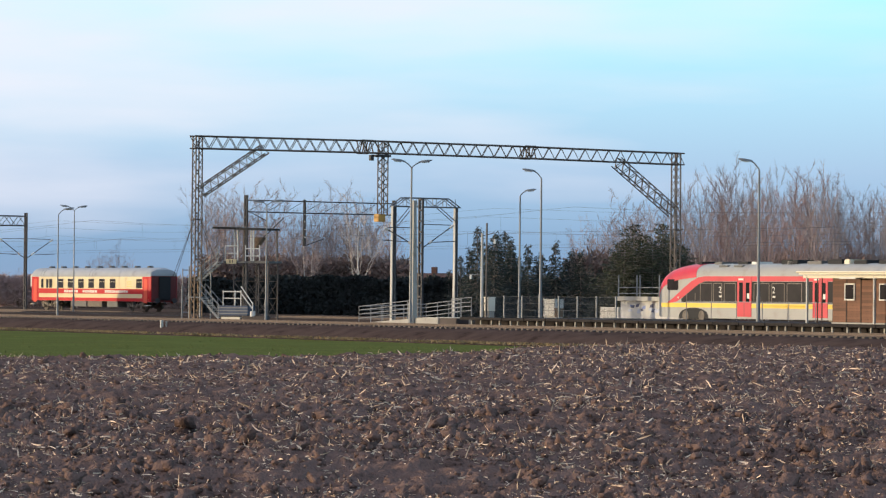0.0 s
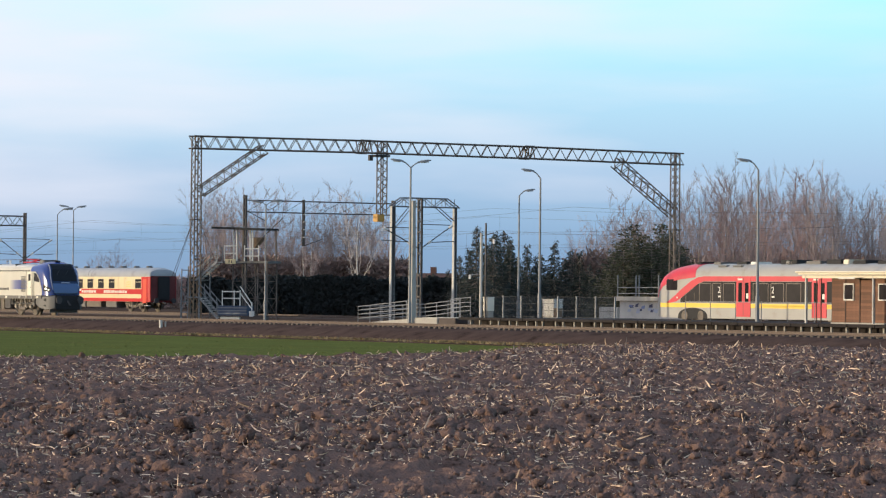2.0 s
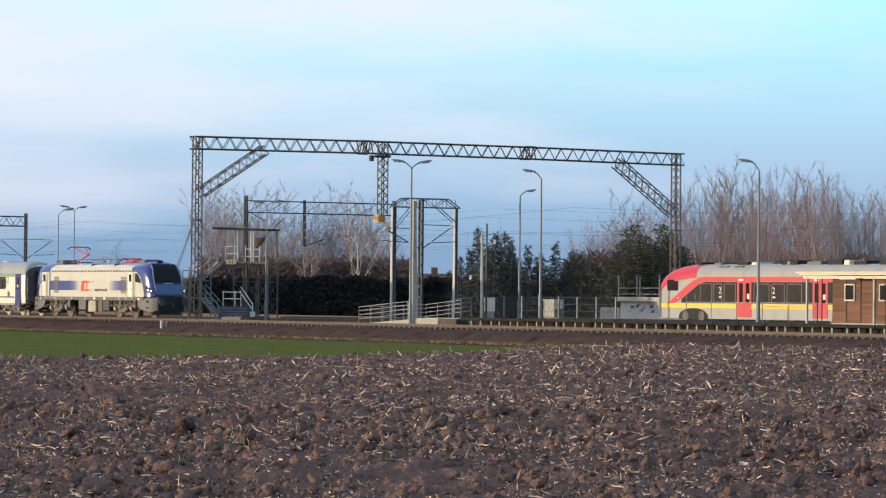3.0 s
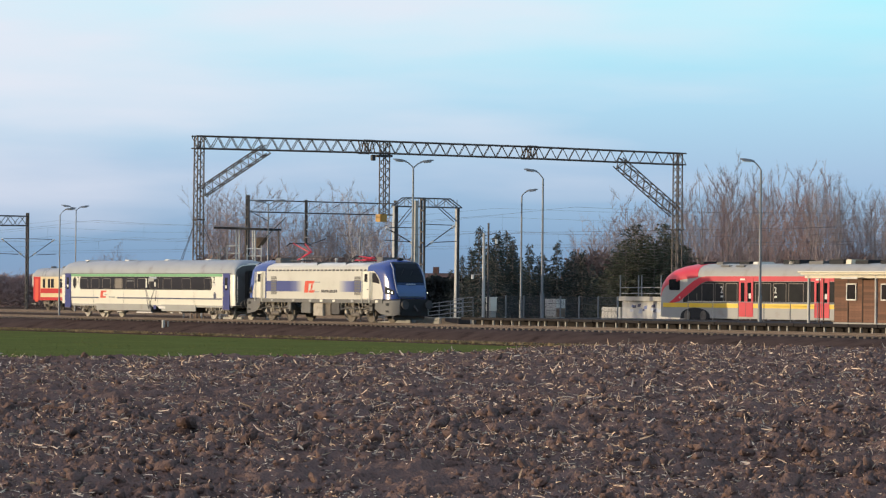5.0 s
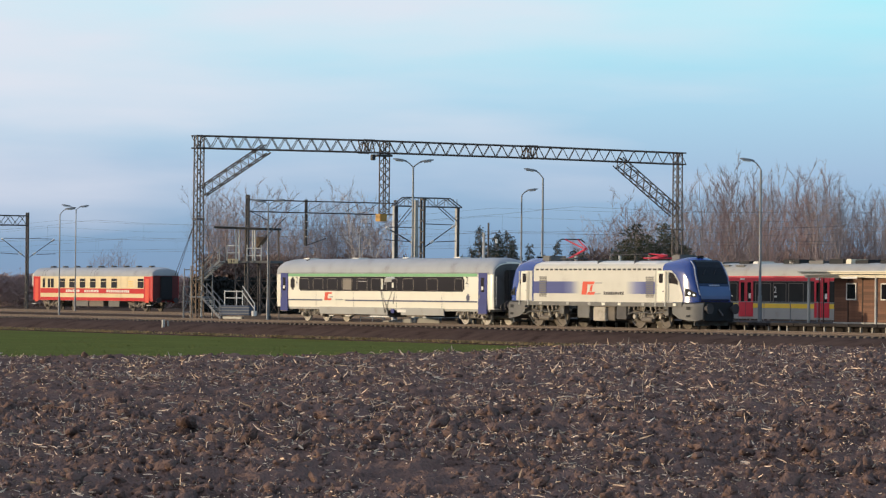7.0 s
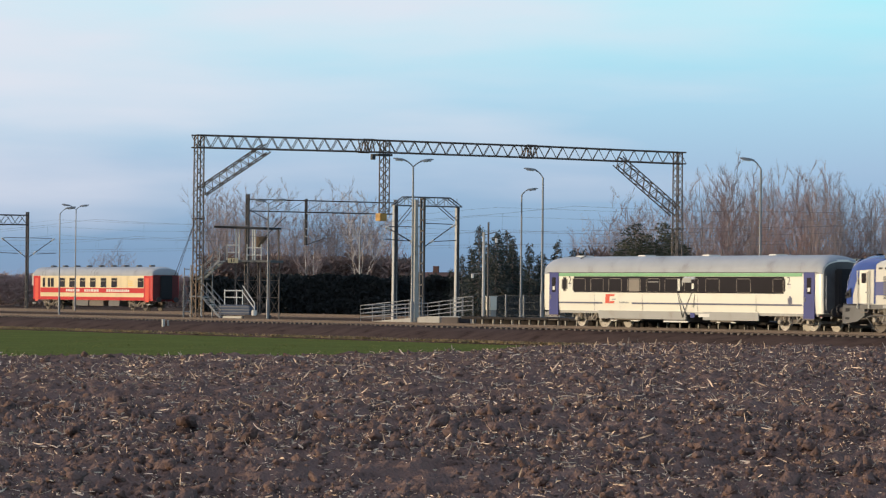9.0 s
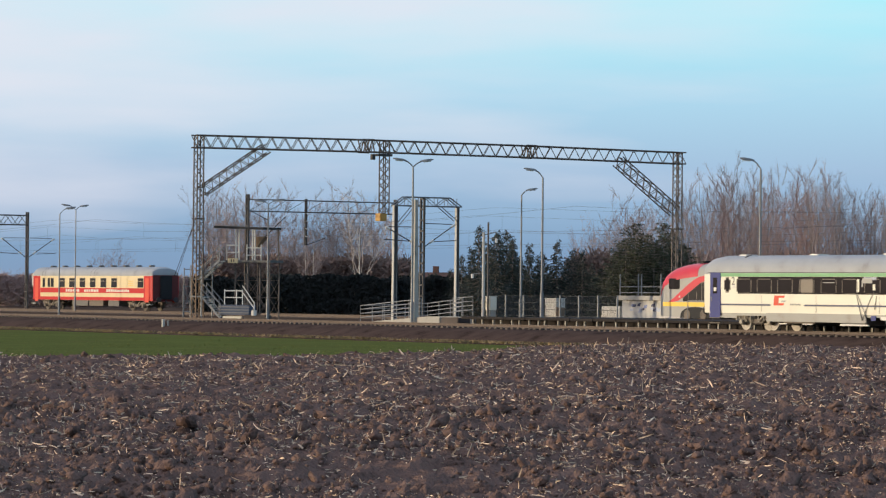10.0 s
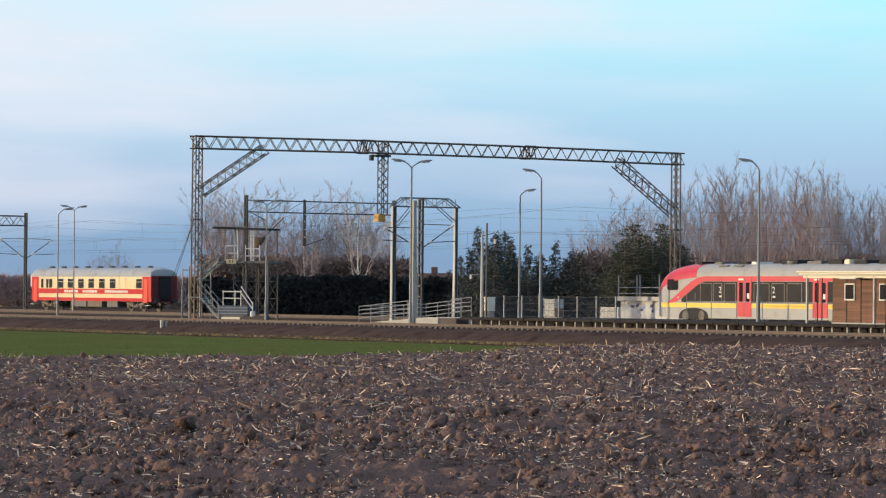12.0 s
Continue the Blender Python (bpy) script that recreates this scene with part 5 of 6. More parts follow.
def catenary_structures():
    # mast with brackets on both sides beside the platform
    m = thing("catenary_mast", along(-26.6, 15.0), "dark steel catenary mast with brackets on both sides", "catenary mast")
    channel_post(m, 0, 0, -0.3, 8.45, 0.13, 0.42)
    part("footing", block(-0.5, 0.5, -0.4, 0.4, -0.3, 0.1, 0.03), "concrete", m)
    cantilever(m, (0.1, 0), 2.6, 5.0, 6.65)
    cantilever(m, (-0.1, 0), -2.9, 5.0, 6.4)
    # the tall concrete post next to the double lamp
    p = thing("concrete_pole", along(-10.75, 4.6), "tall tapered grey concrete pole by the main line", "pole")
    part("shaft", loft([[(-w, -w, z), (w, -w, z), (w, w, z), (-w, w, z)] for w, z in ((0.19, -0.6), (0.10, 7.84))]), "concrete", p)
    # pale portal frame
    f = thing("portal_frame", along(-42.2, 22.3), "pale concrete portal frame with a steel lattice crosspiece", "portal frame")
    for y in (0.0, 5.5):
        part("column", loft([[(-w, y - w, z), (w, y - w, z), (w, y + w, z), (-w, y + w, z)] for w, z in ((0.145, -0.4), (0.12, 8.35))]), "pale_concrete", f)
        part("side_plate", block(0.12, 0.17, y - 0.08, y + 0.1, 0.0, 8.3), "dark_steel", f)
    bm = bmesh.new()
    top = [(-0.15, 8.35), (0.8, 9.0), (4.7, 9.0), (5.75, 8.35)]
    for x in (-0.25, 0.25):
        for (a, za), (b, zb) in zip(top, top[1:]):
            bar(bm, (x, a, za), (x, b, zb), 0.05, 4)
        bar(bm, (x, -0.15, 8.35), (x, 5.75, 8.35), 0.05, 4)
        ys = [0.2, 1.0, 1.9, 2.75, 3.6, 4.5, 5.3]
        for i, (a, b) in enumerate(zip(ys, ys[1:])):
            bar(bm, (x, a, 8.35 if i % 2 == 0 else 8.97), (x, b, 8.97 if i % 2 == 0 else 8.35), 0.03, 4)
            bar(bm, (x, b, 8.35), (x, b, 8.97), 0.025, 4)
        for y0, y1 in ((0.15, 1.6), (5.35, 3.9)):
            bar(bm, (x, y0, 6.8 if y0 < 1 else 7.3), (x, y1, 8.35), 0.04, 4)
    part("crosspiece", bm, "galvanised", f)
    # rigid catenary beam behind the service tower
    b = thing("catenary_beam", along(-56.7, 17.9), "steel catenary beam on a dark mast with a hanging post", "catenary beam")
    channel_post(b, 0, 0, -0.3, 9.35, 0.10, 0.34)
    channel_post(b, 0, 13.4, -0.3, 9.2, 0.10, 0.34)
    bm = bmesh.new()
    for x in (-0.2, 0.2):
        for z in (8.06, 8.96):
            bar(bm, (x, 0, z), (x, 13.4, z), 0.04, 4)
    for i in range(8):
        bar(bm, (0.2, i * 1.675, 8.06), (0.2, (i + 1) * 1.675, 8.96), 0.018, 4)
    part("beam", bm, "dark_steel", b)
    channel_post(b, 0, 5.2, 5.5, 9.1, 0.06, 0.16, name="hanging_post")
    insulator_chain(b, (0.12, 5.2, 8.0), 2.4)
    part("steady_arm", rod((0, 5.2, 5.5), (0, 7.0, 6.1), 0.03, 6), "dark_steel", b)
    part("steady_arm", rod((0, 0, 8.2), (0, 1.8, 7.4), 0.03, 6), "dark_steel", b)
    # far mast with beam and brackets
    w = thing("catenary_mast", along(-141.4, 40.0), "dark twin-channel mast carrying a lattice beam and two brackets", "catenary mast")
    channel_post(w, 0, 0, -0.3, 9.64, 0.13, 0.42)
    cantilever(w, (0, 0), 3.0, 5.0, 7.0)
    cantilever(w, (0, 0), -2.8, 5.0, 7.0)
    part("beam", lattice(bmesh.new(), (0, -0.2, 8.82), (0, -9.5, 8.82), (0, 0, 1), (1, 0, 0), 0.95, 0.6, 6, 0.06, 0.035), "dark_steel", w)


big_gantry()
catenary_structures()


def wires():
    """Contact and carrier wires with droppers; a sagging line over each track."""
    for n, z0, z1, name in ((1.4, 5.55, 7.0, "contact_line"), (28.9, 5.5, 6.9, "contact_line"), (37.0, 5.5, 6.9, "contact_line")):
        t = thing(name, along(0, n), "thin dark overhead contact line with carrier wire", "overhead line", kind="structure")
        spans = [(-360 + 62 * i, -360 + 62 * (i + 1)) for i in range(8)]
        top = []
        for a, b in spans:
            top += [(a + (b - a) * q / 8, 0, z1 - 0.75 * 4 * (q / 8) * (1 - q / 8)) for q in range(8)]
        part("carrier_wire", path_tube(top + [(spans[-1][1], 0, z1)], 0.007, 4), "wire", t)
        part("contact_wire", rod((spans[0][0], 0, z0), (spans[-1][1], 0, z0), 0.007, 4), "wire", t)
        dr = bmesh.new()
        for p in top[1::2]:
            bar(dr, (p[0], 0, z0), p, 0.006, 3)
        part("droppers", dr, "wire", t)
    f = thing("feeder_line", along(0, 42.0), "thin sagging feeder wires along the yard", "overhead line", kind="structure")
    for z, y in ((8.2, 0.0), (8.9, 0.8)):
        pts = [(-380 + 20 * i, y, z - 0.9 * (1 - ((i % 4) / 2 - 1) ** 2)) for i in range(27)]
        part("feeder_wire", path_tube(pts, 0.007, 4), "wire", f)


wires()


# ---- lamps ----
def lamp_post(s, n, z, h, arms, label, thick=0.085):
    """Station lamp: tapered post on a base sleeve, curved arm, flat head."""
    L = thing("street_lamp", along(s, n, z), label, "street lamp", "station lamps")
    part("base_sleeve", rod((0, 0, -0.5), (0, 0, 1.5), thick * 1.45, 10), "galvanised", L)
    part("post", rod((0, 0, 1.5), (0, 0, h - 0.5), thick, 10, thick * 0.65), "galvanised", L)
    for turn, reach, rise in arms:
        a = radians(turn)
        c, d = math.cos(a), math.sin(a)
        pts = [(c * reach * q, d * reach * q, h - 0.5 + rise * math.sin(q * math.pi / 2)) for q in (0, 0.15, 0.35, 0.6, 0.85, 1.0)]
        part("arm", path_tube(pts, thick * 0.5), "galvanised", L)
        e = Vector(pts[-1])
        hd = loft([[(e.x + c * u - d * w, e.y + d * u + c * w, e.z + lift + k) for w, k in ((-wd, 0), (wd, 0), (wd * 0.7, th), (-wd * 0.7, th))]
                   for u, wd, th, lift in ((-0.12, 0.06, 0.08, -0.03), (0.1, 0.14, 0.13, 0.0), (0.55, 0.15, 0.13, 0.06), (0.75, 0.06, 0.06, 0.12))])
        h_ob = part("lamp_head", hd, "galvanised", L, "", True)
        part("diffuser", loft([[(e.x + c * u - d * w, e.y + d * u + c * w, e.z + lift) for w, lift in ((-0.1, l0), (0.1, l0), (0.1, l0 - 0.05), (-0.1, l0 - 0.05))] for u, l0 in ((0.12, 0.005), (0.6, 0.06))]), "white_paint", h_ob)
    return L


# arms turned across the line of sight: the plan's x axis lies at +57.68 degrees in railway axes
lamp_post(-10.0, 3.9, -0.2, 10.6, ((57, 0.55, 0.35), (237, 0.55, 0.40)), "slender grey double-armed lamp beside the main line")
lamp_post(-8.07, 12.6, 0.4, 9.5, ((237, 0.5, 0.45),), "slender grey single-armed platform lamp")
lamp_post(-38.3, 31.0, 0.0, 9.75, ((57, 0.45, 0.35),), "slender grey single-armed yard lamp")
lamp_post(15.9, 12.0, 0.4, 9.45, ((237, 0.5, 0.5),), "slender grey single-armed platform lamp")
lamp_post(-114.5, 32.0, -0.2, 10.0, ((57, 0.45, 0.3), (237, 0.6, 0.35)), "slender grey double-armed lamp before the parked coach", 0.065)
lamp_post(-69.1, 8.0, -0.2, 8.5, ((57, 0.5, 0.4),), "slender grey single-armed lamp beside the main line", 0.06)
lamp_post(-39.5, 10.0, -0.2, 8.8, ((57, 0.45, 0.25), (237, 0.3, 0.2)), "slender grey lamp by the service tower", 0.065)


# ---- platform ----
PLAT = 0.42


def platform():
    p = thing("platform", along(0, 0), "low station platform with a dark slab edge on concrete props", "platform", kind="structure")
    part("deck", block(-4.0, 120, 4.9, 17.2, -0.4, PLAT - 0.02), "asphalt", p)
    slab = part("edge_slab", block(0, 2.36, 3.55, 5.4, PLAT - 0.16, PLAT, 0.015), "asphalt", p)
    slab.matrix_basis = pose(-3.6, 0, 0)
    for i in range(1, 50):
        again(slab, pose(-3.6 + i * 2.4, 0, random.uniform(-0.008, 0.008)), p)
    prop = part("prop", loft([[(-0.06, 3.78 + d, z), (0.06, 3.78 + d, z), (0.06, 3.88 + d, z), (-0.06, 3.88 + d, z)] for d, z in ((0.0, -0.42), (0.0, PLAT - 0.16))]), "concrete", p)
    prop.matrix_basis = pose(-2.6, 0, 0)
    for i in range(1, 116):
        again(prop, pose(-2.6 + i * 1.03, random.uniform(-0.03, 0.03), 0, 0, 0, random.uniform(-4, 4)), p)
    part("back_wall", block(-3.6, 116, 4.7, 4.9, -0.4, PLAT - 0.17), "asphalt", p)
    for x0, x1, m in ((-8.9, -6.35, "concrete"), (-6.2, -4.2, "dark_concrete")):
        part("end_block", block(x0, x1, 3.7, 5.2, -0.45, PLAT - 0.08, 0.04), m, p)


platform()


def ramp():
    r = thing("platform_ramp", along(0, 0), "sandy concrete ramp rising to the platform end", "ramp", kind="structure")
    part("ramp_slab", loft([[(s, 4.6, -0.4), (s, 9.0, -0.4), (s, 9.0, z), (s, 4.6, z)] for s, z in ((-19.0, -0.2), (-9.0, PLAT - 0.05), (-4.0, PLAT - 0.05))]), "concrete", r)


ramp()


def railing(points, h, rails, label, gap=1.5, mat="galvanised", r=0.032):
    """Tubular railing along a line of (s, n, z) points."""
    g = thing("railing", along(0, 0), label, "railing", "platform railings")
    for a, b in zip(points, points[1:]):
        a, b = Vector(a), Vector(b)
        k = max(1, round((b - a).length / gap))
        for i in range(k + 1):
            p = a.lerp(b, i / k)
            part("post", rod(p - Vector((0, 0, 0.15)), p + Vector((0, 0, h)), r, 6), mat, g)
        for q in rails:
            part("rail", rod(a + Vector((0, 0, q)), b + Vector((0, 0, q)), r * 0.9, 6), mat, g)
    return g


railing([(-18.2, 5.0, -0.1), (-10.6, 5.0, 0.4)], 1.1, (0.3, 0.57, 0.84, 1.08), "grey tubular railing along the ramp")
railing([(-18.2, 5.0, -0.1), (-15.6, 8.6, 0.1), (-11.4, 8.6, 0.42)], 1.1, (0.3, 0.57, 0.84, 1.08), "grey tubular railing on the ramp's far side")
railing([(-30.7, 20.2, 0.3), (-28.1, 20.2, 0.42)], 1.25, (0.3, 0.6, 0.9, 1.22), "grey tubular railing by the utility pole")
railing([(6.0, 14.0, PLAT), (26.5, 14.0, PLAT)], 1.18, (1.12,), "thin grey platform railing before the railcar", 2.55, r=0.024)


def mesh_fence():
    f = thing("mesh_fence", along(0, 22.0), "dark grey wire-mesh fence between steel posts", "fence")
    post = part("post", block(-0.05, 0.05, -0.05, 0.05, -0.2, 1.8, 0.01), "galvanised", f)
    post.matrix_basis = pose(-28.9, 0, 0)
    xs = [-28.9 + 2.28 * i for i in range(8)]
    for x in xs[1:]:
        again(post, pose(x, 0, 0), f)
    for a, b in zip(xs, xs[1:]):
        bm = bmesh.new()
        for i in range(23):
            x = a + 0.1 + i * 0.092
            bar(bm, (x, 0, 0.35), (x, 0, 1.74), 0.011, 3)
        for z in (0.36, 0.8, 1.27, 1.73):
            bar(bm, (a + 0.05, 0, z), (b - 0.05, 0, z), 0.014, 3)
        part("panel", bm, "mesh_panel", f)


mesh_fence()


def cabinet(s, n, w, d, z0, h, label, mat="white_paint", doors=2):
    c = thing("electrical_cabinet", along(s, n, z0, -8), label, "cabinet")
    body = part("body", block(-w / 2, w / 2, -d / 2, d / 2, 0, h, 0.02), mat, c)
    part("plinth", block(-w / 2 + 0.04, w / 2 - 0.04, -d / 2 + 0.04, d / 2 - 0.04, -0.75, 0.02), "concrete", c)
    part("roof", block(-w / 2 - 0.04, w / 2 + 0.04, -d / 2 - 0.04, d / 2 + 0.04, h, h + 0.05, 0.01), mat, c)
    for i in range(doors):
        x0 = -w / 2 + 0.04 + i * (w - 0.08) / doors
        dr = part("door", block(x0 + 0.015, x0 + (w - 0.08) / doors - 0.015, -d / 2 - 0.02, -d / 2, 0.05, h - 0.04, 0.006), mat, body)
        part("handle", block(x0 + 0.1, x0 + 0.14, -d / 2 - 0.045, -d / 2 - 0.02, h * 0.5, h * 0.5 + 0.14), "dark_steel", dr)


cabinet(-27.6, 21.4, 0.80, 0.5, 0.70, 0.93, "bright white electrical cabinet on a post", "coach_white", 1)
cabinet(-22.8, 23.6, 1.85, 0.7, 0.35, 1.2, "cream-white double-door electrical cabinet behind the fence")
cabinet(-21.5, 23.2, 0.5, 0.45, 0.35, 0.55, "small rusty brown box beside the cabinet", "rusty_steel", 1)


def utility_pole():
    p = thing("utility_pole", along(-27.7, 20.8), "pale concrete utility pole with small white lamps", "pole")
    part("shaft", rod((0, 0, -0.4), (0, 0, 6.2), 0.12, 8, 0.09), "pale_concrete", p)
    part("steel_post", block(0.28, 0.40, 0.12, 0.2, -0.3, 6.9), "dark_steel", p)
    part("crossarm", rod((0, 0, 6.0), (0.9, 0.5, 6.2), 0.03, 6), "dark_steel", p)
    for dx, z in ((0.85, 5.6), (-0.75, 3.1)):
        lam = part("lamp_arm", rod((0, 0, z + 0.2), (dx, dx * 0.6, z + 0.15), 0.025, 6), "galvanised", p)
        part("lamp_globe", rod((dx, dx * 0.6, z - 0.15), (dx, dx * 0.6, z + 0.15), 0.09, 10), "white_paint", lam)


utility_pole()


def loading_ramp():
    """Low concrete loading ramp with painted wall, slab and a railing."""
    r = thing("loading_ramp", along(-36.1, 40.5, 0.0), "concrete loading ramp with faded graffiti and a pipe railing", "loading ramp")
    part("wall", block(-2.6, 8.0, 0, 3.2, -0.4, 1.46, 0.03), "pale_concrete", r, "cream wall with faded graffiti")
    part("slab", block(-2.9, 8.2, -0.25, 3.4, 1.48, 1.82, 0.02), "concrete", r)
    part("lower_block", block(-5.2, -2.7, -0.1, 2.4, -0.4, 1.0, 0.05), "pale_concrete", r)
    rng = random.Random(8)
    for i in range(16):
        x, z = rng.uniform(-2.2, 5.0), rng.uniform(0.55, 1.05)
        part("graffiti", loft([[(x, -0.012, z), (x + rng.uniform(0.2, 0.6), -0.012, z), (x + 0.5, -0.012, z + rng.uniform(0.12, 0.35)), (x + 0.1, -0.012, z + 0.2)], [(x, 0.01, z), (x + 0.5, 0.01, z), (x + 0.5, 0.01, z + 0.2), (x + 0.1, 0.01, z + 0.2)]]),
             rng.choice(("navy_paint", "fade_blue", "white_paint", "pale_blue")), r)
    for x in (-2.7, -0.3, 0.1, 2.6, 5.4):
        part("post", rod((x, -0.1, 1.8), (x, -0.1, 3.45), 0.055, 6), "galvanised", r)
    for z in (2.05, 2.5):
        part("rail", rod((-2.7, -0.1, z), (7.8, -0.1, z), 0.03, 6), "galvanised", r)


loading_ramp()


def shelter():
    """Wooden platform shelter with battens, small white windows and a projecting flat roof."""
    t = thing("wooden_shelter", along(28.1, 7.8, PLAT), "brown boarded platform shelter with white windows and pale roof edge", "shelter")
    L, D = 14.0, 3.0
    part("floor", block(0, L, 0, D, -0.02, 0.06), "concrete", t)
    part("back_wall", block(0, L, D - 0.1, D, 0.06, 2.55), "brown_timber", t)
    part("side_wall", block(0, 0.1, 0.12, D - 0.1, 0.06, 2.55), "brown_timber", t)
    part("side_wall", block(L - 0.1, L, 0.12, D - 0.1, 0.06, 2.55), "brown_timber", t)
    part("front_wall", block(0.02, L - 0.02, 0.05, 0.12, 0.06, 2.55), "brown_timber", t)
    k = 0
    plank = part("plank", block(0, 1.16, 0.02, 0.05, 0, 0.145, 0.008), "planks", t)
    plank.matrix_basis = pose(0.08, 0, 0.08)
    for bay in range(11):
        x = 0.08 + bay * 1.26
        for q in range(16):
            if bay == 0 and q == 0:
                continue
            again(plank, pose(x, random.uniform(-0.006, 0.006), 0.08 + q * 0.152), t)
        part("batten", block(x + 1.17, x + 1.25, 0.0, 0.06, 0.05, 2.52), "brown_timber", t)
    for x in (1.25, 4.25, 7.25, 10.25):
        w = part("window", block(x, x + 0.75, -0.03, 0.03, 1.35, 2.15, 0.01), "glass", t, "small dark window")
        for x0, x1, z0, z1 in ((x - 0.06, x + 0.81, 2.15, 2.22), (x - 0.06, x + 0.81, 1.28, 1.35), (x - 0.06, x, 1.35, 2.15), (x + 0.75, x + 0.81, 1.35, 2.15)):
            part("window_frame", block(x0, x1, -0.05, 0.03, z0, z1), "white_paint", w)
    rf = part("roof", block(-1.7, L + 0.5, -0.9, D + 0.4, 2.70, 2.82, 0.02), "roof_grey", t)
    part("fascia", block(-1.75, L + 0.55, -0.95, -0.90, 2.70, 2.87, 0.01), "cream_paint", rf, "pale cream fascia board")
    part("soffit_beam", block(-1.8, L + 0.4, -0.6, -0.45, 2.50, 2.66), "cream_paint", rf)
    part("gutter", rod((-1.9, -1.0, 2.84), (L + 0.5, -1.0, 2.84), 0.05, 8), "cream_paint", rf)
    for x in (-1.5, 4.4, 9.6):
        part("post", block(x - 0.06, x + 0.06, -0.6, -0.48, 0, 2.66, 0.01), "pale_concrete", t)
    for x in (-1.0, -0.6):
        part("drainpipe", rod((x, -0.2, 0), (x, -0.2, 2.66), 0.035, 8), "brown_timber", t)
    part("sign", block(1.9, 3.3, -0.98, -0.955, 2.46, 2.56), "white_paint", t)


shelter()


# ---- service tower ----
def service_tower():
    """Refuelling stage: steel frame, deck with guard rails, flat canopy, two flights of stairs."""
    t = thing("service_tower", along(-53.7, 14.2, -0.1), "steel service platform with canopy, stairs and yellow sign", "service tower")
    m = pose(0, 0, 0, 0, 0, TURN - 24)
    fr = new("frame")
    fr.parent, fr.matrix_basis = t, m
    W = 3.9
    # x runs across the view, y away from it
    for x in (1.0, 2.1, 3.1, 3.9):
        for y in (0, 1.6):
            part("column", rod((x, y, -0.3), (x, y, 4.2), 0.05, 6), "old_steel", fr)
    bm = bmesh.new()
    for y in (0, 1.6):
        for x0, x1 in ((1.0, 2.1), (2.1, 3.1), (3.1, 3.9)):
            for z0, z1 in ((0.2, 1.5), (1.5, 2.8), (2.8, 4.1)):
                bar(bm, (x0, y, z0), (x1, y, z1), 0.019, 4)
                bar(bm, (x1, y, z0), (x0, y, z1), 0.019, 4)
            for z in (1.5, 2.8):
                bar(bm, (x0, y, z), (x1, y, z), 0.024, 4)
    part("bracing", bm, "old_steel", fr)
    part("deck", block(0.3, 4.1, -0.3, 1.9, 4.15, 4.32, 0.01), "skirt_grey", fr)
    part("yellow_sign", block(0.55, 1.42, -0.42, -0.36, 4.1, 4.45, 0.01), "saloon_cream", fr, "pale yellow board with dark marks")
    part("sign_marks", block(0.85, 0.92, -0.44, -0.42, 4.18, 4.38), "dark_steel", fr)
    part("sign_marks", block(1.05, 1.12, -0.44, -0.42, 4.18, 4.38), "dark_steel", fr)
    for x in (1.15, 1.42, 2.55, 2.75):
        part("canopy_post", rod((x, -0.2, 4.3), (x, -0.2, 6.75), 0.06, 6), "white_paint", fr)
    for x in (1.0, 3.8):
        part("canopy_post", block(x - 0.05, x + 0.05, 1.6, 1.7, 4.3, 6.7), "old_steel", fr)
    for z in (4.9, 5.45):
        part("guard_rail", rod((0.4, -0.25, z), (1.5, -0.25, z), 0.04, 6), "white_paint", fr)
        part("guard_rail", rod((2.1, -0.25, z - 0.2), (3.3, -0.25, z - 0.2), 0.04, 6), "white_paint", fr)
        part("guard_rail", rod((0.4, -0.25, z), (0.4, 1.8, z), 0.035, 6), "old_steel", fr)
    for x in (0.4, 2.1, 3.3):
        part("guard_post", rod((x, -0.25, 4.3), (x, -0.25, 5.5), 0.04, 6), "white_paint", fr)
    part("canopy", loft([[(-0.45, y, 6.74 + z), (3.75, y, 6.60 + z), (3.75, y, 6.76 + z), (-0.45, y, 6.90 + z)] for y, z in ((-0.8, 0.0), (2.2, 0.05))]), "rubber", fr, "flat dark canopy")
    part("hopper", loft([[(x - w, 0.1, z), (x + w, 0.1, z), (x + w, 0.7, z), (x - w, 0.7, z)] for x, w, z in ((2.7, 0.06, 5.3), (3.0, 0.4, 6.1))]), "rusty_steel", fr)
    part("pipe", path_tube([(2.7, 0.4, 5.4), (3.1, 0.3, 5.9), (5.2, 0.0, 7.6)], 0.04), "dark_steel", fr)

    def flight(x0, z0, x1, z1, y, steps, mat="white_paint"):
        st = new("stair_flight")
        st.parent = t
        st.matrix_basis = m
        for yy in (y, y + 0.8):
            part("stringer", loft([[(x, yy - 0.03, z - 0.12), (x, yy + 0.03, z - 0.12), (x, yy + 0.03, z + 0.1), (x, yy - 0.03, z + 0.1)] for x, z in ((x0, z0), (x1, z1))]), "galvanised", st)
            part("handrail", rod((x0, yy, z0 + 1.05), (x1, yy, z1 + 1.05), 0.04, 6), "galvanised", st)
            part("handrail", rod((x0, yy, z0 + 0.55), (x1, yy, z1 + 0.55), 0.03, 6), "galvanised", st)
            for q in range(4):
                x, z = x0 + (x1 - x0) * q / 3, z0 + (z1 - z0) * q / 3
                part("baluster", rod((x, yy, z), (x, yy, z + 1.05), 0.035, 6), "galvanised", st)
        for i in range(steps):
            x, z = x0 + (x1 - x0) * (i + 0.5) / steps, z0 + (z1 - z0) * (i + 0.5) / steps
            part("tread", block(x - 0.14, x + 0.14, y, y + 0.8, z - 0.02, z + 0.03), mat, st)

    flight(0.6, -0.05, -1.0, 1.55, -1.6, 9)
    flight(-1.35, 2.9, 0.4, 4.3, -1.4, 8)
    part("landing", block(-2.0, -0.9, -1.7, 0.2, 1.5, 1.6), "galvanised", fr)
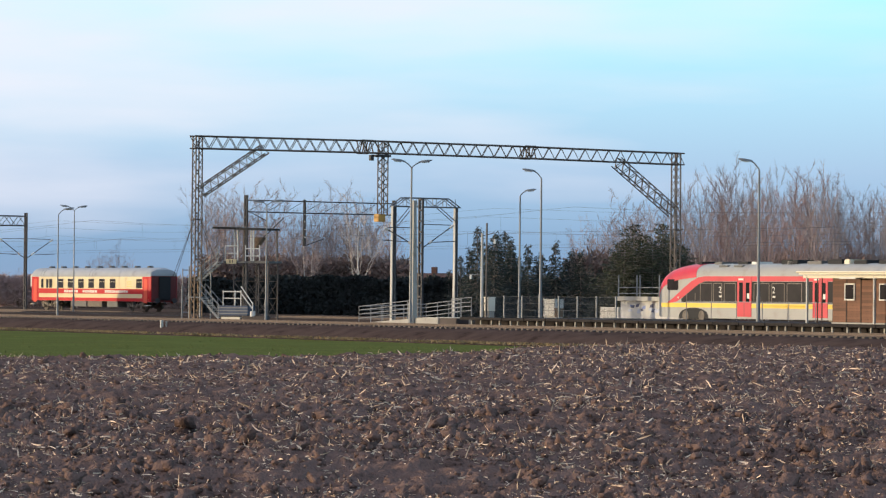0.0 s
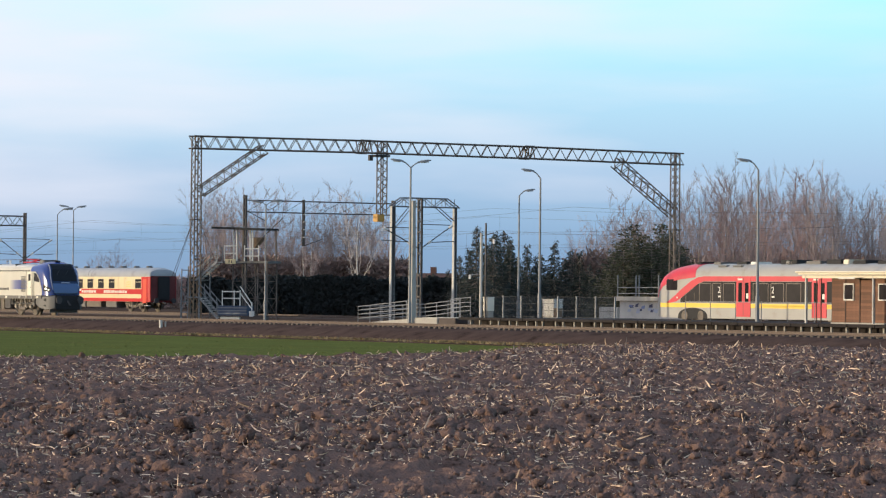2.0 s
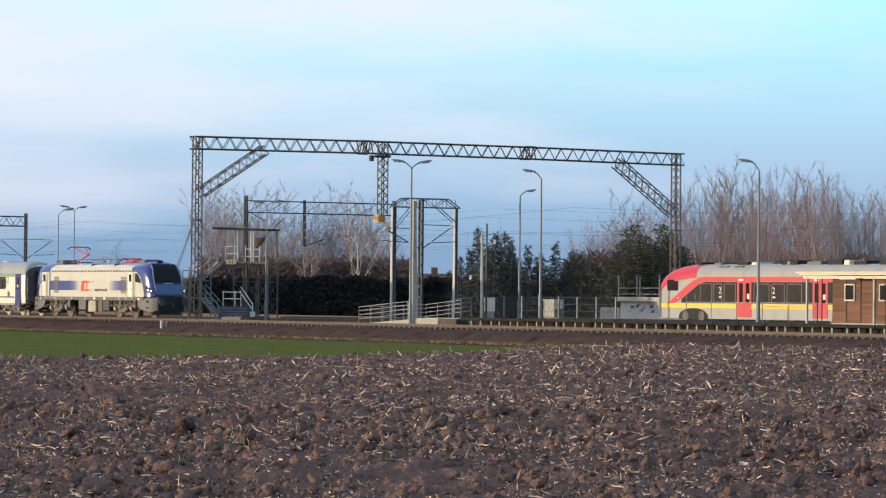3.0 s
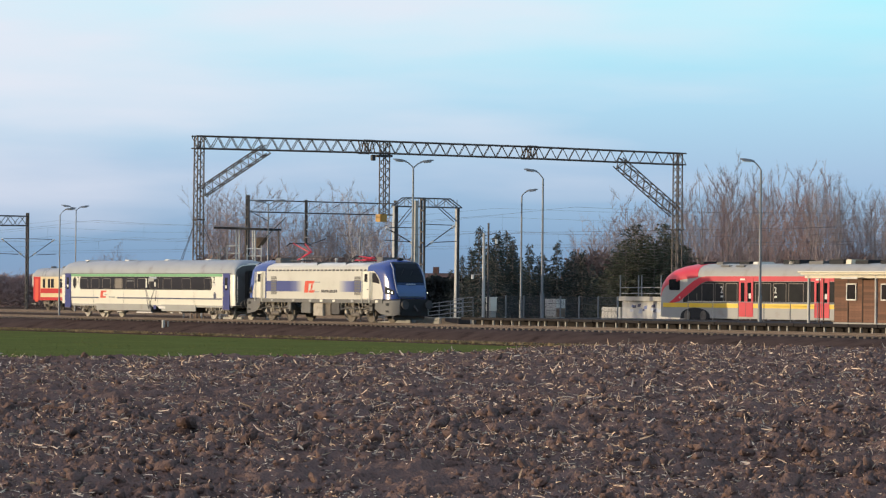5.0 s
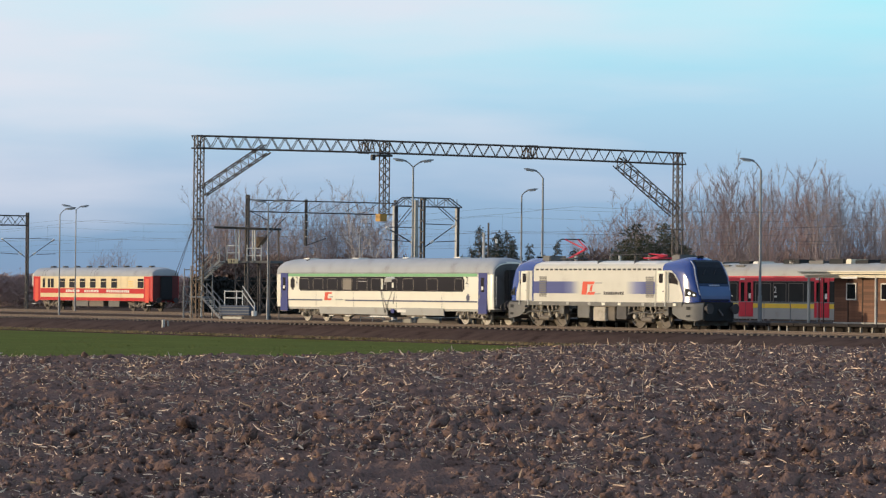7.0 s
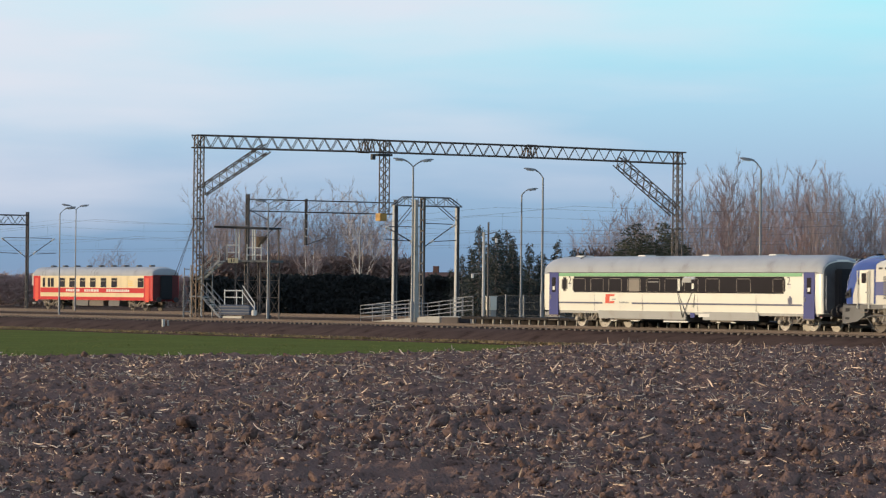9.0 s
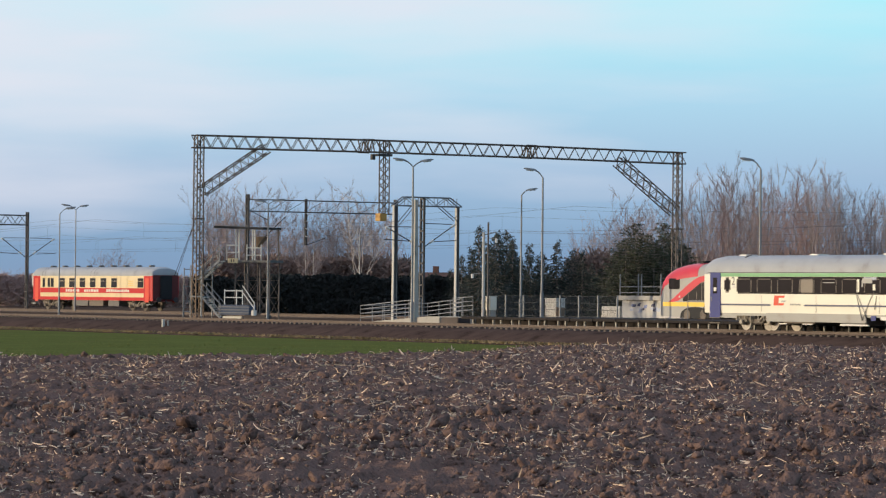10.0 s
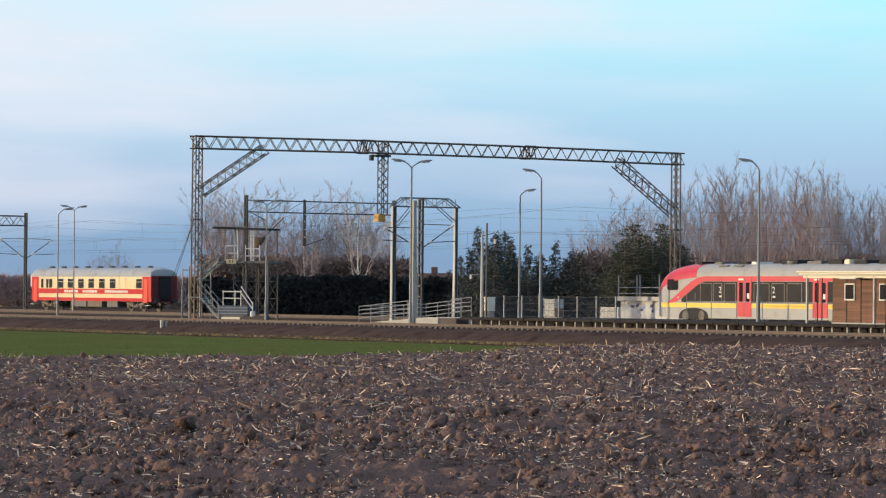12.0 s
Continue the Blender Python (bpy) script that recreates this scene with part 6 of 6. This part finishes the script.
    part("landing", block(-2.0, -1.2, -1.6, 0.2, 2.82, 2.9), "galvanised", fr)
    for x in (-1.95, -1.0):
        for y in (-1.6, 0.1):
            part("landing_post", rod((x, y, -0.2), (x, y, 3.9), 0.05, 6), "galvanised", fr)
    # low blue stage with its own rail
    part("blue_stage", block(0.5, 3.0, -1.6, -0.4, 0.2, 0.95, 0.02), "faded_blue_steel", fr, "low faded blue steel stage")
    for q in range(3):
        part("stage_rib", block(0.45, 3.05, -1.63, -1.6, 0.32 + q * 0.22, 0.38 + q * 0.22), "galvanised", fr)
    part("yellow_beam", block(1.0, 2.6, -2.0, -1.7, -0.25, 0.1, 0.02), "cream_paint", fr, "weathered cream timber beam")
    for x in (0.9, 1.9, 2.4):
        part("stage_post", rod((x, -1.5, 0.9), (x, -1.5, 2.1), 0.04, 6), "white_paint", fr)
    for z in (1.5, 2.0):
        part("stage_rail", rod((0.9, -1.5, z), (2.4, -1.5, z), 0.04, 6), "white_paint", fr)
    part("stage_handrail", rod((2.4, -1.5, 2.4), (3.4, -1.5, 1.1), 0.04, 6), "white_paint", fr)
    part("stage_handrail", rod((2.4, -1.5, 1.9), (3.4, -1.5, 0.7), 0.04, 6), "white_paint", fr)
    part("stage_handrail_post", rod((3.4, -1.5, -0.2), (3.4, -1.5, 1.2), 0.04, 6), "white_paint", fr)
    part("dark_plinth", block(2.8, 4.6, -2.0, -1.0, -0.3, 0.2, 0.03), "dark_concrete", fr)
    part("white_can", rod((3.6, -1.9, 0.15), (3.6, -1.9, 0.55), 0.2, 12), "white_paint", fr, "white drum")


service_tower()


def ladder_frame():
    t = thing("ladder_frame", along(-54.6, 11.5, -0.1), "pale galvanised scaffold frame beside the gantry leg", "scaffold")
    fr = new("scaffold_tower")
    fr.parent, fr.matrix_basis = t, pose(0.2, 0.5, 0, 0, 0, TURN)
    for x in (-0.75, -0.1):
        for y in (0, 0.7):
            part("standard", rod((x, y, -0.25), (x, y, 3.7 if y else 2.4), 0.045, 6), "galvanised", fr)
    bm = bmesh.new()
    for z in (0.4, 1.2, 2.3, 3.0, 3.6):
        for y in (0, 0.7):
            if y or z < 2.4:
                bar(bm, (-0.75, y, z), (-0.1, y, z), 0.035, 6)
    bar(bm, (-0.75, 0, 0.4), (-0.1, 0, 2.3), 0.03, 6)
    bar(bm, (-0.1, 0, 0.4), (-0.75, 0, 2.3), 0.03, 6)
    part("ledgers", bm, "galvanised", fr)


ladder_frame()


def line_post():
    p = thing("kilometre_post", along(-32.9, -1.9, -0.55), "small white concrete marker post on the bank", "marker post")
    part("post", block(-0.09, 0.09, -0.09, 0.09, -0.4, 0.45, 0.02), "pale_concrete", p)
    part("second_post", block(0.16, 0.26, 0.2, 0.3, -0.4, 0.38, 0.02), "concrete", p)


line_post()


# ---- houses beyond the hedge ----
def house(X, Y, w, d, wall, ridge, turn, label):
    h = thing("house", pose(X, Y, -0.4, 0, 0, turn), label, "house")
    part("wall", block(-w / 2, w / 2, -d / 2, d / 2, -0.3, wall, 0.03), "render_wall", h)
    part("roof", loft([[(x, -d / 2 - 0.4, wall - 0.15), (x, 0, ridge), (x, d / 2 + 0.4, wall - 0.15), (x, d / 2 + 0.3, wall - 0.3), (x, 0, ridge - 0.2), (x, -d / 2 - 0.3, wall - 0.3)] for x in (-w / 2 - 0.4, w / 2 + 0.4)]), "roof_tile", h, "red-brown tiled roof")
    part("chimney", block(w * 0.2, w * 0.2 + 0.6, -0.3, 0.3, ridge - 0.6, ridge + 0.7), "roof_tile", h)
    for x in (-w * 0.3, 0.1, w * 0.3):
        part("window", block(x - 0.5, x + 0.5, -d / 2 - 0.03, -d / 2 + 0.05, 1.0, 2.3), "glass", h)


house(-16.5, 395, 11, 8, 3.2, 6.2, 8, "house with a red-brown tiled roof behind bare trees")
house(-3.0, 410, 9, 8, 2.8, 4.7, -12, "house with a red tiled roof behind the hedge")


# ---- trees ----
def grow(rng, height, spread, branches, twigs, lean=0.05, upright=0.6, start=0.25):
    """Bare tree with several leaders as a list of tapered limbs: (from, to, radius, radius, level)."""
    limbs = []
    r0 = height * 0.0075

    def climb(p, q, r, level, bow):
        """A limb in six pieces from p to q; it first leans out, then rises."""
        pts = [p + (q - p) * np.array([f ** bow, f ** bow, f]) + np.array([*rng.normal(0, 0.008 * height, 2), 0]) * (0 < f < 1) for f in np.linspace(0, 1, 7)]
        for i in range(6):
            limbs.append((pts[i], pts[i + 1], max(0.010, r * (1 - 0.16 * i)), max(0.006, r * (0.84 - 0.16 * i)), level))
        return pts

    top = np.array([rng.normal(0, lean) * height, rng.normal(0, lean) * height, height * 0.97])
    stems = [climb(np.zeros(3), top, r0, 0, 1.0)]
    leaders = 6
    for k in range(leaders):
        a = 2 * math.pi * (k + rng.random()) / leaders
        f = rng.uniform(start * 0.6, 0.42)
        out = spread * rng.uniform(0.25, 0.62) * (1.35 - upright)
        tip = np.array([math.cos(a) * out, math.sin(a) * out, height * rng.uniform(0.72, 1.0)])
        stems.append(climb(top * f, tip, r0 * 0.42, 1, 0.6))
    each = max(4, branches // 4)
    for st in stems:
        for b in range(each):
            f = start + (0.98 - start) * (b + rng.random()) / each
            i = min(5, int(f * 6))
            prev = st[i] + (st[i + 1] - st[i]) * (f * 6 - i)
            a = rng.uniform(0, 2 * math.pi)
            ln = height * 0.17 * (1.15 - 0.6 * f) * rng.uniform(0.6, 1.25)
            d = np.array([math.cos(a) * (1 - upright), math.sin(a) * (1 - upright), upright + rng.normal(0, 0.12)])
            d /= np.linalg.norm(d)
            for k in range(3):
                nx = prev + d * ln / 3
                limbs.append((prev, nx, 0.014 - k * 0.003, 0.011 - k * 0.003, 1))
                for _ in range(5):
                    s = prev + (nx - prev) * rng.random()
                    e = d + rng.normal(0, 0.34, 3) + np.array([0, 0, 0.35])
                    e /= np.linalg.norm(e)
                    l2 = ln * rng.uniform(0.22, 0.55)
                    m = s + e * l2 * 0.5
                    limbs.append((s, m, 0.0075, 0.006, 2))
                    e2, e3 = e + rng.normal(0, 0.22, 3), e + rng.normal(0, 0.4, 3)
                    limbs.append((m, m + e2 * l2 * 0.6, 0.006, 0.004, 2))
                    limbs.append((m, m + e3 * l2 * 0.45, 0.006, 0.004, 2))
                prev = nx
                d = d + rng.normal(0, 0.12, 3) + np.array([0, 0, 0.12])
                d /= np.linalg.norm(d)
    return limbs


def limb_mesh(name, limbs, mat, sides=3):
    V, F = [], []
    for a, b, r0, r1, level in limbs:
        d = b - a
        d = d / (np.linalg.norm(d) + 1e-9)
        u = np.cross(d, (0.5 * math.sin(37 * a[0]), 0.9, 0.4 * math.sin(53 * a[2])))
        u /= np.linalg.norm(u) + 1e-9
        w = np.cross(d, u)
        k = len(V)
        if level == 2:
            V += [a - u * r0, a + u * r0, b + u * r1, b - u * r1]
            F.append((k, k + 1, k + 2, k + 3))
            continue
        for p, r in ((a, r0), (b, r1)):
            for i in range(sides):
                t = 2 * math.pi * i / sides
                V.append(p + (u * math.cos(t) + w * math.sin(t)) * r)
        F += [(k + i, k + (i + 1) % sides, k + sides + (i + 1) % sides, k + sides + i) for i in range(sides)]
    return raw(name, np.array(V), np.array(F), mat)


def stem_mesh(limbs, mat, sides=7):
    """One continuous tapered trunk."""
    pts = [(limbs[0][0], limbs[0][2])] + [(l[1], l[3]) for l in limbs]
    V = [p + np.array([math.cos(2 * math.pi * i / sides), math.sin(2 * math.pi * i / sides), 0]) * r for p, r in pts for i in range(sides)]
    F = [(k * sides + i, k * sides + (i + 1) % sides, (k + 1) * sides + (i + 1) % sides, (k + 1) * sides + i) for k in range(len(pts) - 1) for i in range(sides)]
    return raw("trunk", np.array(V), np.array(F), mat)


def bare_tree(name, m, seed, height, spread, branches, twigs, upright, label, bark="bark", twig="twig", start=0.25, lean=0.02):
    rng = np.random.default_rng(seed)
    limbs = grow(rng, height, spread, branches, twigs, lean, upright, start)
    t = thing(name, m, label, "tree")
    tr = new("trunk", stem_mesh([l for l in limbs if l[4] == 0], bark))
    cr = new("crown", limb_mesh("crown", [l for l in limbs if l[4] > 0], twig))
    tr.parent = cr.parent = t
    return t


GZ = -0.6
rng = random.Random(21)


def seen_at(px, Y, z=GZ, turn=0.0):
    """A place at the distance Y; px counts across the width of the view, from 0 to 1568."""
    return pose((px - 784) / LENS * Y, Y, z, 0, 0, turn)


poplars = [bare_tree("bare_poplar", seen_at(1240 + 60 * i, 330 + 9 * i), 100 + i, 14.3 + (i % 3) * 0.7, 4.4, 36, 12, 0.60, "tall bare poplar with upright grey-brown twigs", "bark", "twig", 0.16) for i in range(5)]
reds = [bare_tree("bare_alder", seen_at(1290 + 70 * i, 318 + 6 * i), 140 + i, 13.2 + i * 0.6, 4.2, 34, 12, 0.58, "bare alder with reddish-brown twigs", "bark", "red_twig", 0.16) for i in range(3)]
for i in range(42):
    px = 1222 + i * 10.3 + rng.uniform(-5, 5)
    Y = rng.uniform(318, 385)
    tall = 0.84 + 0.10 * min(1, max(0, (px - 1230) / 330)) + rng.uniform(-0.08, 0.06)
    src = rng.choice(poplars) if rng.random() < 0.6 else rng.choice(reds)
    c = copy_thing(src, seen_at(px, Y, GZ, rng.uniform(0, 360)))
    c.scale = (tall * 0.95, tall * 0.95, tall)
wide = [bare_tree("bare_tree", seen_at(400 + 70 * i, 365), 170 + i, 12.6 + (i % 2), 5.2, 32, 12, 0.5, "bare broad-crowned tree with brown twigs", "bark", "twig", 0.2) for i in range(4)]
for i in range(34):
    px = 368 + i * 9.6 + rng.uniform(-6, 6)
    k = rng.uniform(0.72, 1.0)
    c = copy_thing(rng.choice(wide + reds[:1]), seen_at(px, rng.uniform(352, 400), GZ, rng.uniform(0, 360)))
    c.scale = (k, k, k * (1.0 if px < 470 or px > 560 else 0.92))
for i in range(16):
    k = rng.uniform(0.74, 0.92)
    c = copy_thing(rng.choice(wide), seen_at(1035 + i * 11.5, rng.uniform(370, 400), GZ, rng.uniform(0, 360)))
    c.scale = (k * 1.1, k * 1.1, k * (0.95 + 0.02 * i))
for px, Y, k in ((172, 620, 0.62), (190, 640, 0.7), (206, 630, 0.85), (222, 650, 0.72), (28, 600, 0.5), (12, 640, 0.45), (150, 680, 0.45), (285, 560, 0.25)):
    c = copy_thing(rng.choice(wide), seen_at(px, Y, GZ, rng.uniform(0, 360)))
    c.scale = (k, k, k)
bare_tree("birch", seen_at(638, 334), 190, 12.2, 5.2, 22, 8, 0.45, "white-stemmed bare birch rising over the hedge", "birch_bark", "birch_twig", 0.25, 0.03)
bare_tree("birch", seen_at(538, 345), 191, 8.6, 3.0, 18, 7, 0.55, "slim white-stemmed bare birch", "birch_bark", "twig", 0.25, 0.02)
bare_tree("birch", seen_at(553, 348), 192, 8.2, 3.0, 18, 7, 0.55, "slim white-stemmed bare birch", "birch_bark", "twig", 0.25, 0.02)


def sprays(rng, places, size, wide=0.3):
    """Leafy sprays: a small bent quad at each place, turned outwards; places are (point, outward direction)."""
    V, F = [], []
    for p, d in places:
        d = d / (np.linalg.norm(d) + 1e-9)
        side = np.cross(d, rng.normal(0, 1, 3))
        side /= np.linalg.norm(side) + 1e-9
        s = size * rng.uniform(0.6, 1.4)
        k = len(V)
        V += [p - side * s * wide, p + side * s * wide, p + d * s + side * s * wide * 1.05, p + d * s * 1.1 - side * s * wide * 0.95 + np.array([0, 0, -0.2 * s])]
        F.append((k, k + 1, k + 2, k + 3))
    return np.array(V), np.array(F)


def conifer(name, m, seed, height, radius, mat, label, bare=0.06, droop=0.25, layers=24, ragged=0.22, size=0.19, power=0.95):
    rng = np.random.default_rng(seed)
    t = thing(name, m, label, "tree")
    tr = new("trunk", limb_mesh("trunk", [(np.zeros(3), np.array([0, 0, height * 0.97]), height * 0.013, 0.02, 0)], "bark", 6))
    tr.parent = t
    limbs, spots = [], []
    for i in range(layers):
        q = bare + (1 - bare) * i / layers
        reach = radius * (1 - q) ** power * (1 + rng.normal(0, 0.06)) + 0.12
        count = max(5, int(11 * (1 - q) + 4))
        for k in range(count):
            a = 2 * math.pi * (k + rng.random()) / count
            L = reach * (1 + rng.normal(0, ragged))
            tip = np.array([math.cos(a) * L, math.sin(a) * L, q * height - droop * L + rng.normal(0, 0.1)])
            root = np.array([0, 0, q * height])
            limbs.append((root, tip, 0.03, 0.01, 1))
            n = int(7 + L * 12)
            for j in range(n):
                f = (0.15 + 0.85 * (j + rng.random()) / n)
                p = root + (tip - root) * f + rng.normal(0, 0.09, 3)
                d = (tip - root) / (L + 0.1) + rng.normal(0, 0.5, 3) + np.array([0, 0, -0.2])
                spots.append((p, d))
    v, f = sprays(rng, spots, size, 0.13)
    cr = new("crown", raw("crown", v, f, mat))
    br = new("branch", limb_mesh("branch", limbs, "bark"))
    cr.parent = br.parent = t
    tagged(br, kind="stuff")
    return t


spruces = [conifer("spruce", seen_at(845 + i * 30, 305 + i * 4), 200 + i, 8.4 - i * 0.5, 1.75 - 0.1 * i, "spruce_needles", "dark green spruce with drooping branches") for i in range(4)]
for px, Y, k in ((815, 322, 0.72), (832, 326, 0.85), (862, 318, 1.02), (880, 312, 1.05), (895, 318, 0.98), (905, 328, 0.94), (918, 322, 0.85), (950, 318, 0.86), (960, 330, 0.8), (983, 322, 0.93), (1000, 330, 0.84), (1012, 322, 0.80),
                 (1028, 316, 0.82), (1045, 320, 0.72), (1060, 326, 0.66), (1070, 318, 0.6), (795, 330, 0.6), (930, 334, 0.6), (975, 340, 0.6), (1035, 336, 0.62), (780, 334, 0.45)):
    c = copy_thing(rng.choice(spruces), seen_at(px, Y, GZ, rng.uniform(0, 360)))
    c.scale = (k * 1.1, k * 1.1, k)
pines = [conifer("pine", seen_at(1122 + i * 50, 302 + 3 * i), 220 + i, 8.6 + 0.2 * i, 2.9, "pine_needles", "dense dark green pine with a ragged crown", 0.05, -0.1, 28, 0.34, 0.20, 0.65) for i in range(2)]
for px, Y, k in ((1090, 306, 0.72), (1105, 300, 0.85), (1140, 304, 0.9), (1155, 300, 0.82), (1186, 306, 0.9), (1205, 302, 0.8), (1222, 308, 0.62), (1078, 312, 0.6), (1236, 312, 0.5)):
    c = copy_thing(rng.choice(pines), seen_at(px, Y, GZ, rng.uniform(0, 360)))
    c.scale = (k, k, k)


def thicket(name, px0, px1, Y, depth, z1, count, size, mat, label, seed, wide=0.3):
    """A dense run of foliage with an uneven top."""
    rng = np.random.default_rng(seed)
    X0, X1 = (px0 - 784) / LENS * Y, (px1 - 784) / LENS * Y
    X = rng.uniform(X0, X1, count)
    D = rng.uniform(0, depth, count)
    top = z1 * (0.80 + 0.24 * smooth_noise(X * 0.9, D * 0.5, seed) + 0.10 * smooth_noise(X * 3, D * 2, seed + 1))
    Z = GZ + (top - GZ) * rng.random(count) ** 0.55
    spots = [(np.array([x, Y + d, z]), np.array([rng.normal(0, 0.6), -0.5 + rng.normal(0, 0.5), 0.4 + rng.normal(0, 0.5)])) for x, d, z in zip(X, D, Z)]
    v, f = sprays(rng, spots, size, wide)
    tagged(new(name, raw(name, v, f, mat)), label, "hedge", kind="stuff")


thicket("hedge", 474, 700, 327, 3.0, 3.3, 42000, 0.22, "hedge_leaves", "dense dark evergreen hedge with an uneven top", 31)
thicket("hedge", 690, 1090, 330, 3.0, 3.2, 50000, 0.24, "hedge_leaves", "dense dark evergreen hedge below the spruces", 32)
thicket("hedge", 1080, 1700, 345, 3.0, 2.6, 14000, 0.4, "hedge_leaves", "dark undergrowth behind the station", 33)
thicket("brushwood", 360, 720, 350, 10, 4.9, 36000, 0.8, "brush", "tangled brown brushwood below bare trees", 34, 0.02)
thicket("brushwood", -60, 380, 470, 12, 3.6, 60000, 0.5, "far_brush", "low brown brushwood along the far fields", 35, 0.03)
thicket("brushwood", 1020, 1720, 360, 10, 5.5, 34000, 1.2, "brush", "brown brushwood at the foot of bare poplars", 36, 0.018)
thicket("hedge", 334, 478, 322, 3.0, 3.0, 24000, 0.22, "hedge_leaves", "dark evergreen bushes behind the service tower", 37)


def grass_fringe():
    """Dry tufts along the foot of the bank."""
    rng = np.random.default_rng(77)
    V, F = [], []
    for _ in range(30000):
        s, n = rng.uniform(-130, 50), -3.4 + rng.normal(0, 0.45)
        if smooth_noise(np.array(s * 0.35), np.array(n), 9) < rng.random() * 0.8:
            continue
        h = rng.uniform(0.05, 0.17) * (1 if s > -120 else 0.6)
        p = np.array(RAIL @ Vector((s, n, -1.02)))
        a = rng.uniform(0, 6.28)
        u = np.array([math.cos(a), math.sin(a), 0]) * rng.uniform(0.02, 0.06)
        lean = np.array([*rng.normal(0, 0.6, 2), 1.0]) * h
        k = len(V)
        V += [p - u, p + u, p + u * 0.3 + lean, p - u * 0.3 + lean]
        F.append((k, k + 1, k + 2, k + 3))
    tagged(new("dry_grass", raw("dry_grass", np.array(V), np.array(F), "dry_grass")), "dry yellow grass along the foot of the railway bank", "grass", kind="stuff")


grass_fringe()


# ---- what moves ----
def travelled(t):
    """How far along the main line the train has gone, from its place at 6 s."""
    q = t - 6.0
    return SPEED * (q - 0.00186 * q * q)


def motions():
    times = [i * 0.5 for i in range(25)]
    walk(LOCO, [(t, along(0.85 + travelled(t), 1.42)) for t in times])
    walk(COACH, [(t, along(-36.55 + travelled(t), 1.40)) for t in times])
    every = [i / 30 for i in range(361)]
    for ws, r in LOCO_WHEELS + COACH_WHEELS:
        here = Vector(ws.location)
        walk(ws, [(t, Matrix.Translation(here) @ Matrix.Rotation(travelled(t) / r, 4, "Y")) for t in every])


motions()
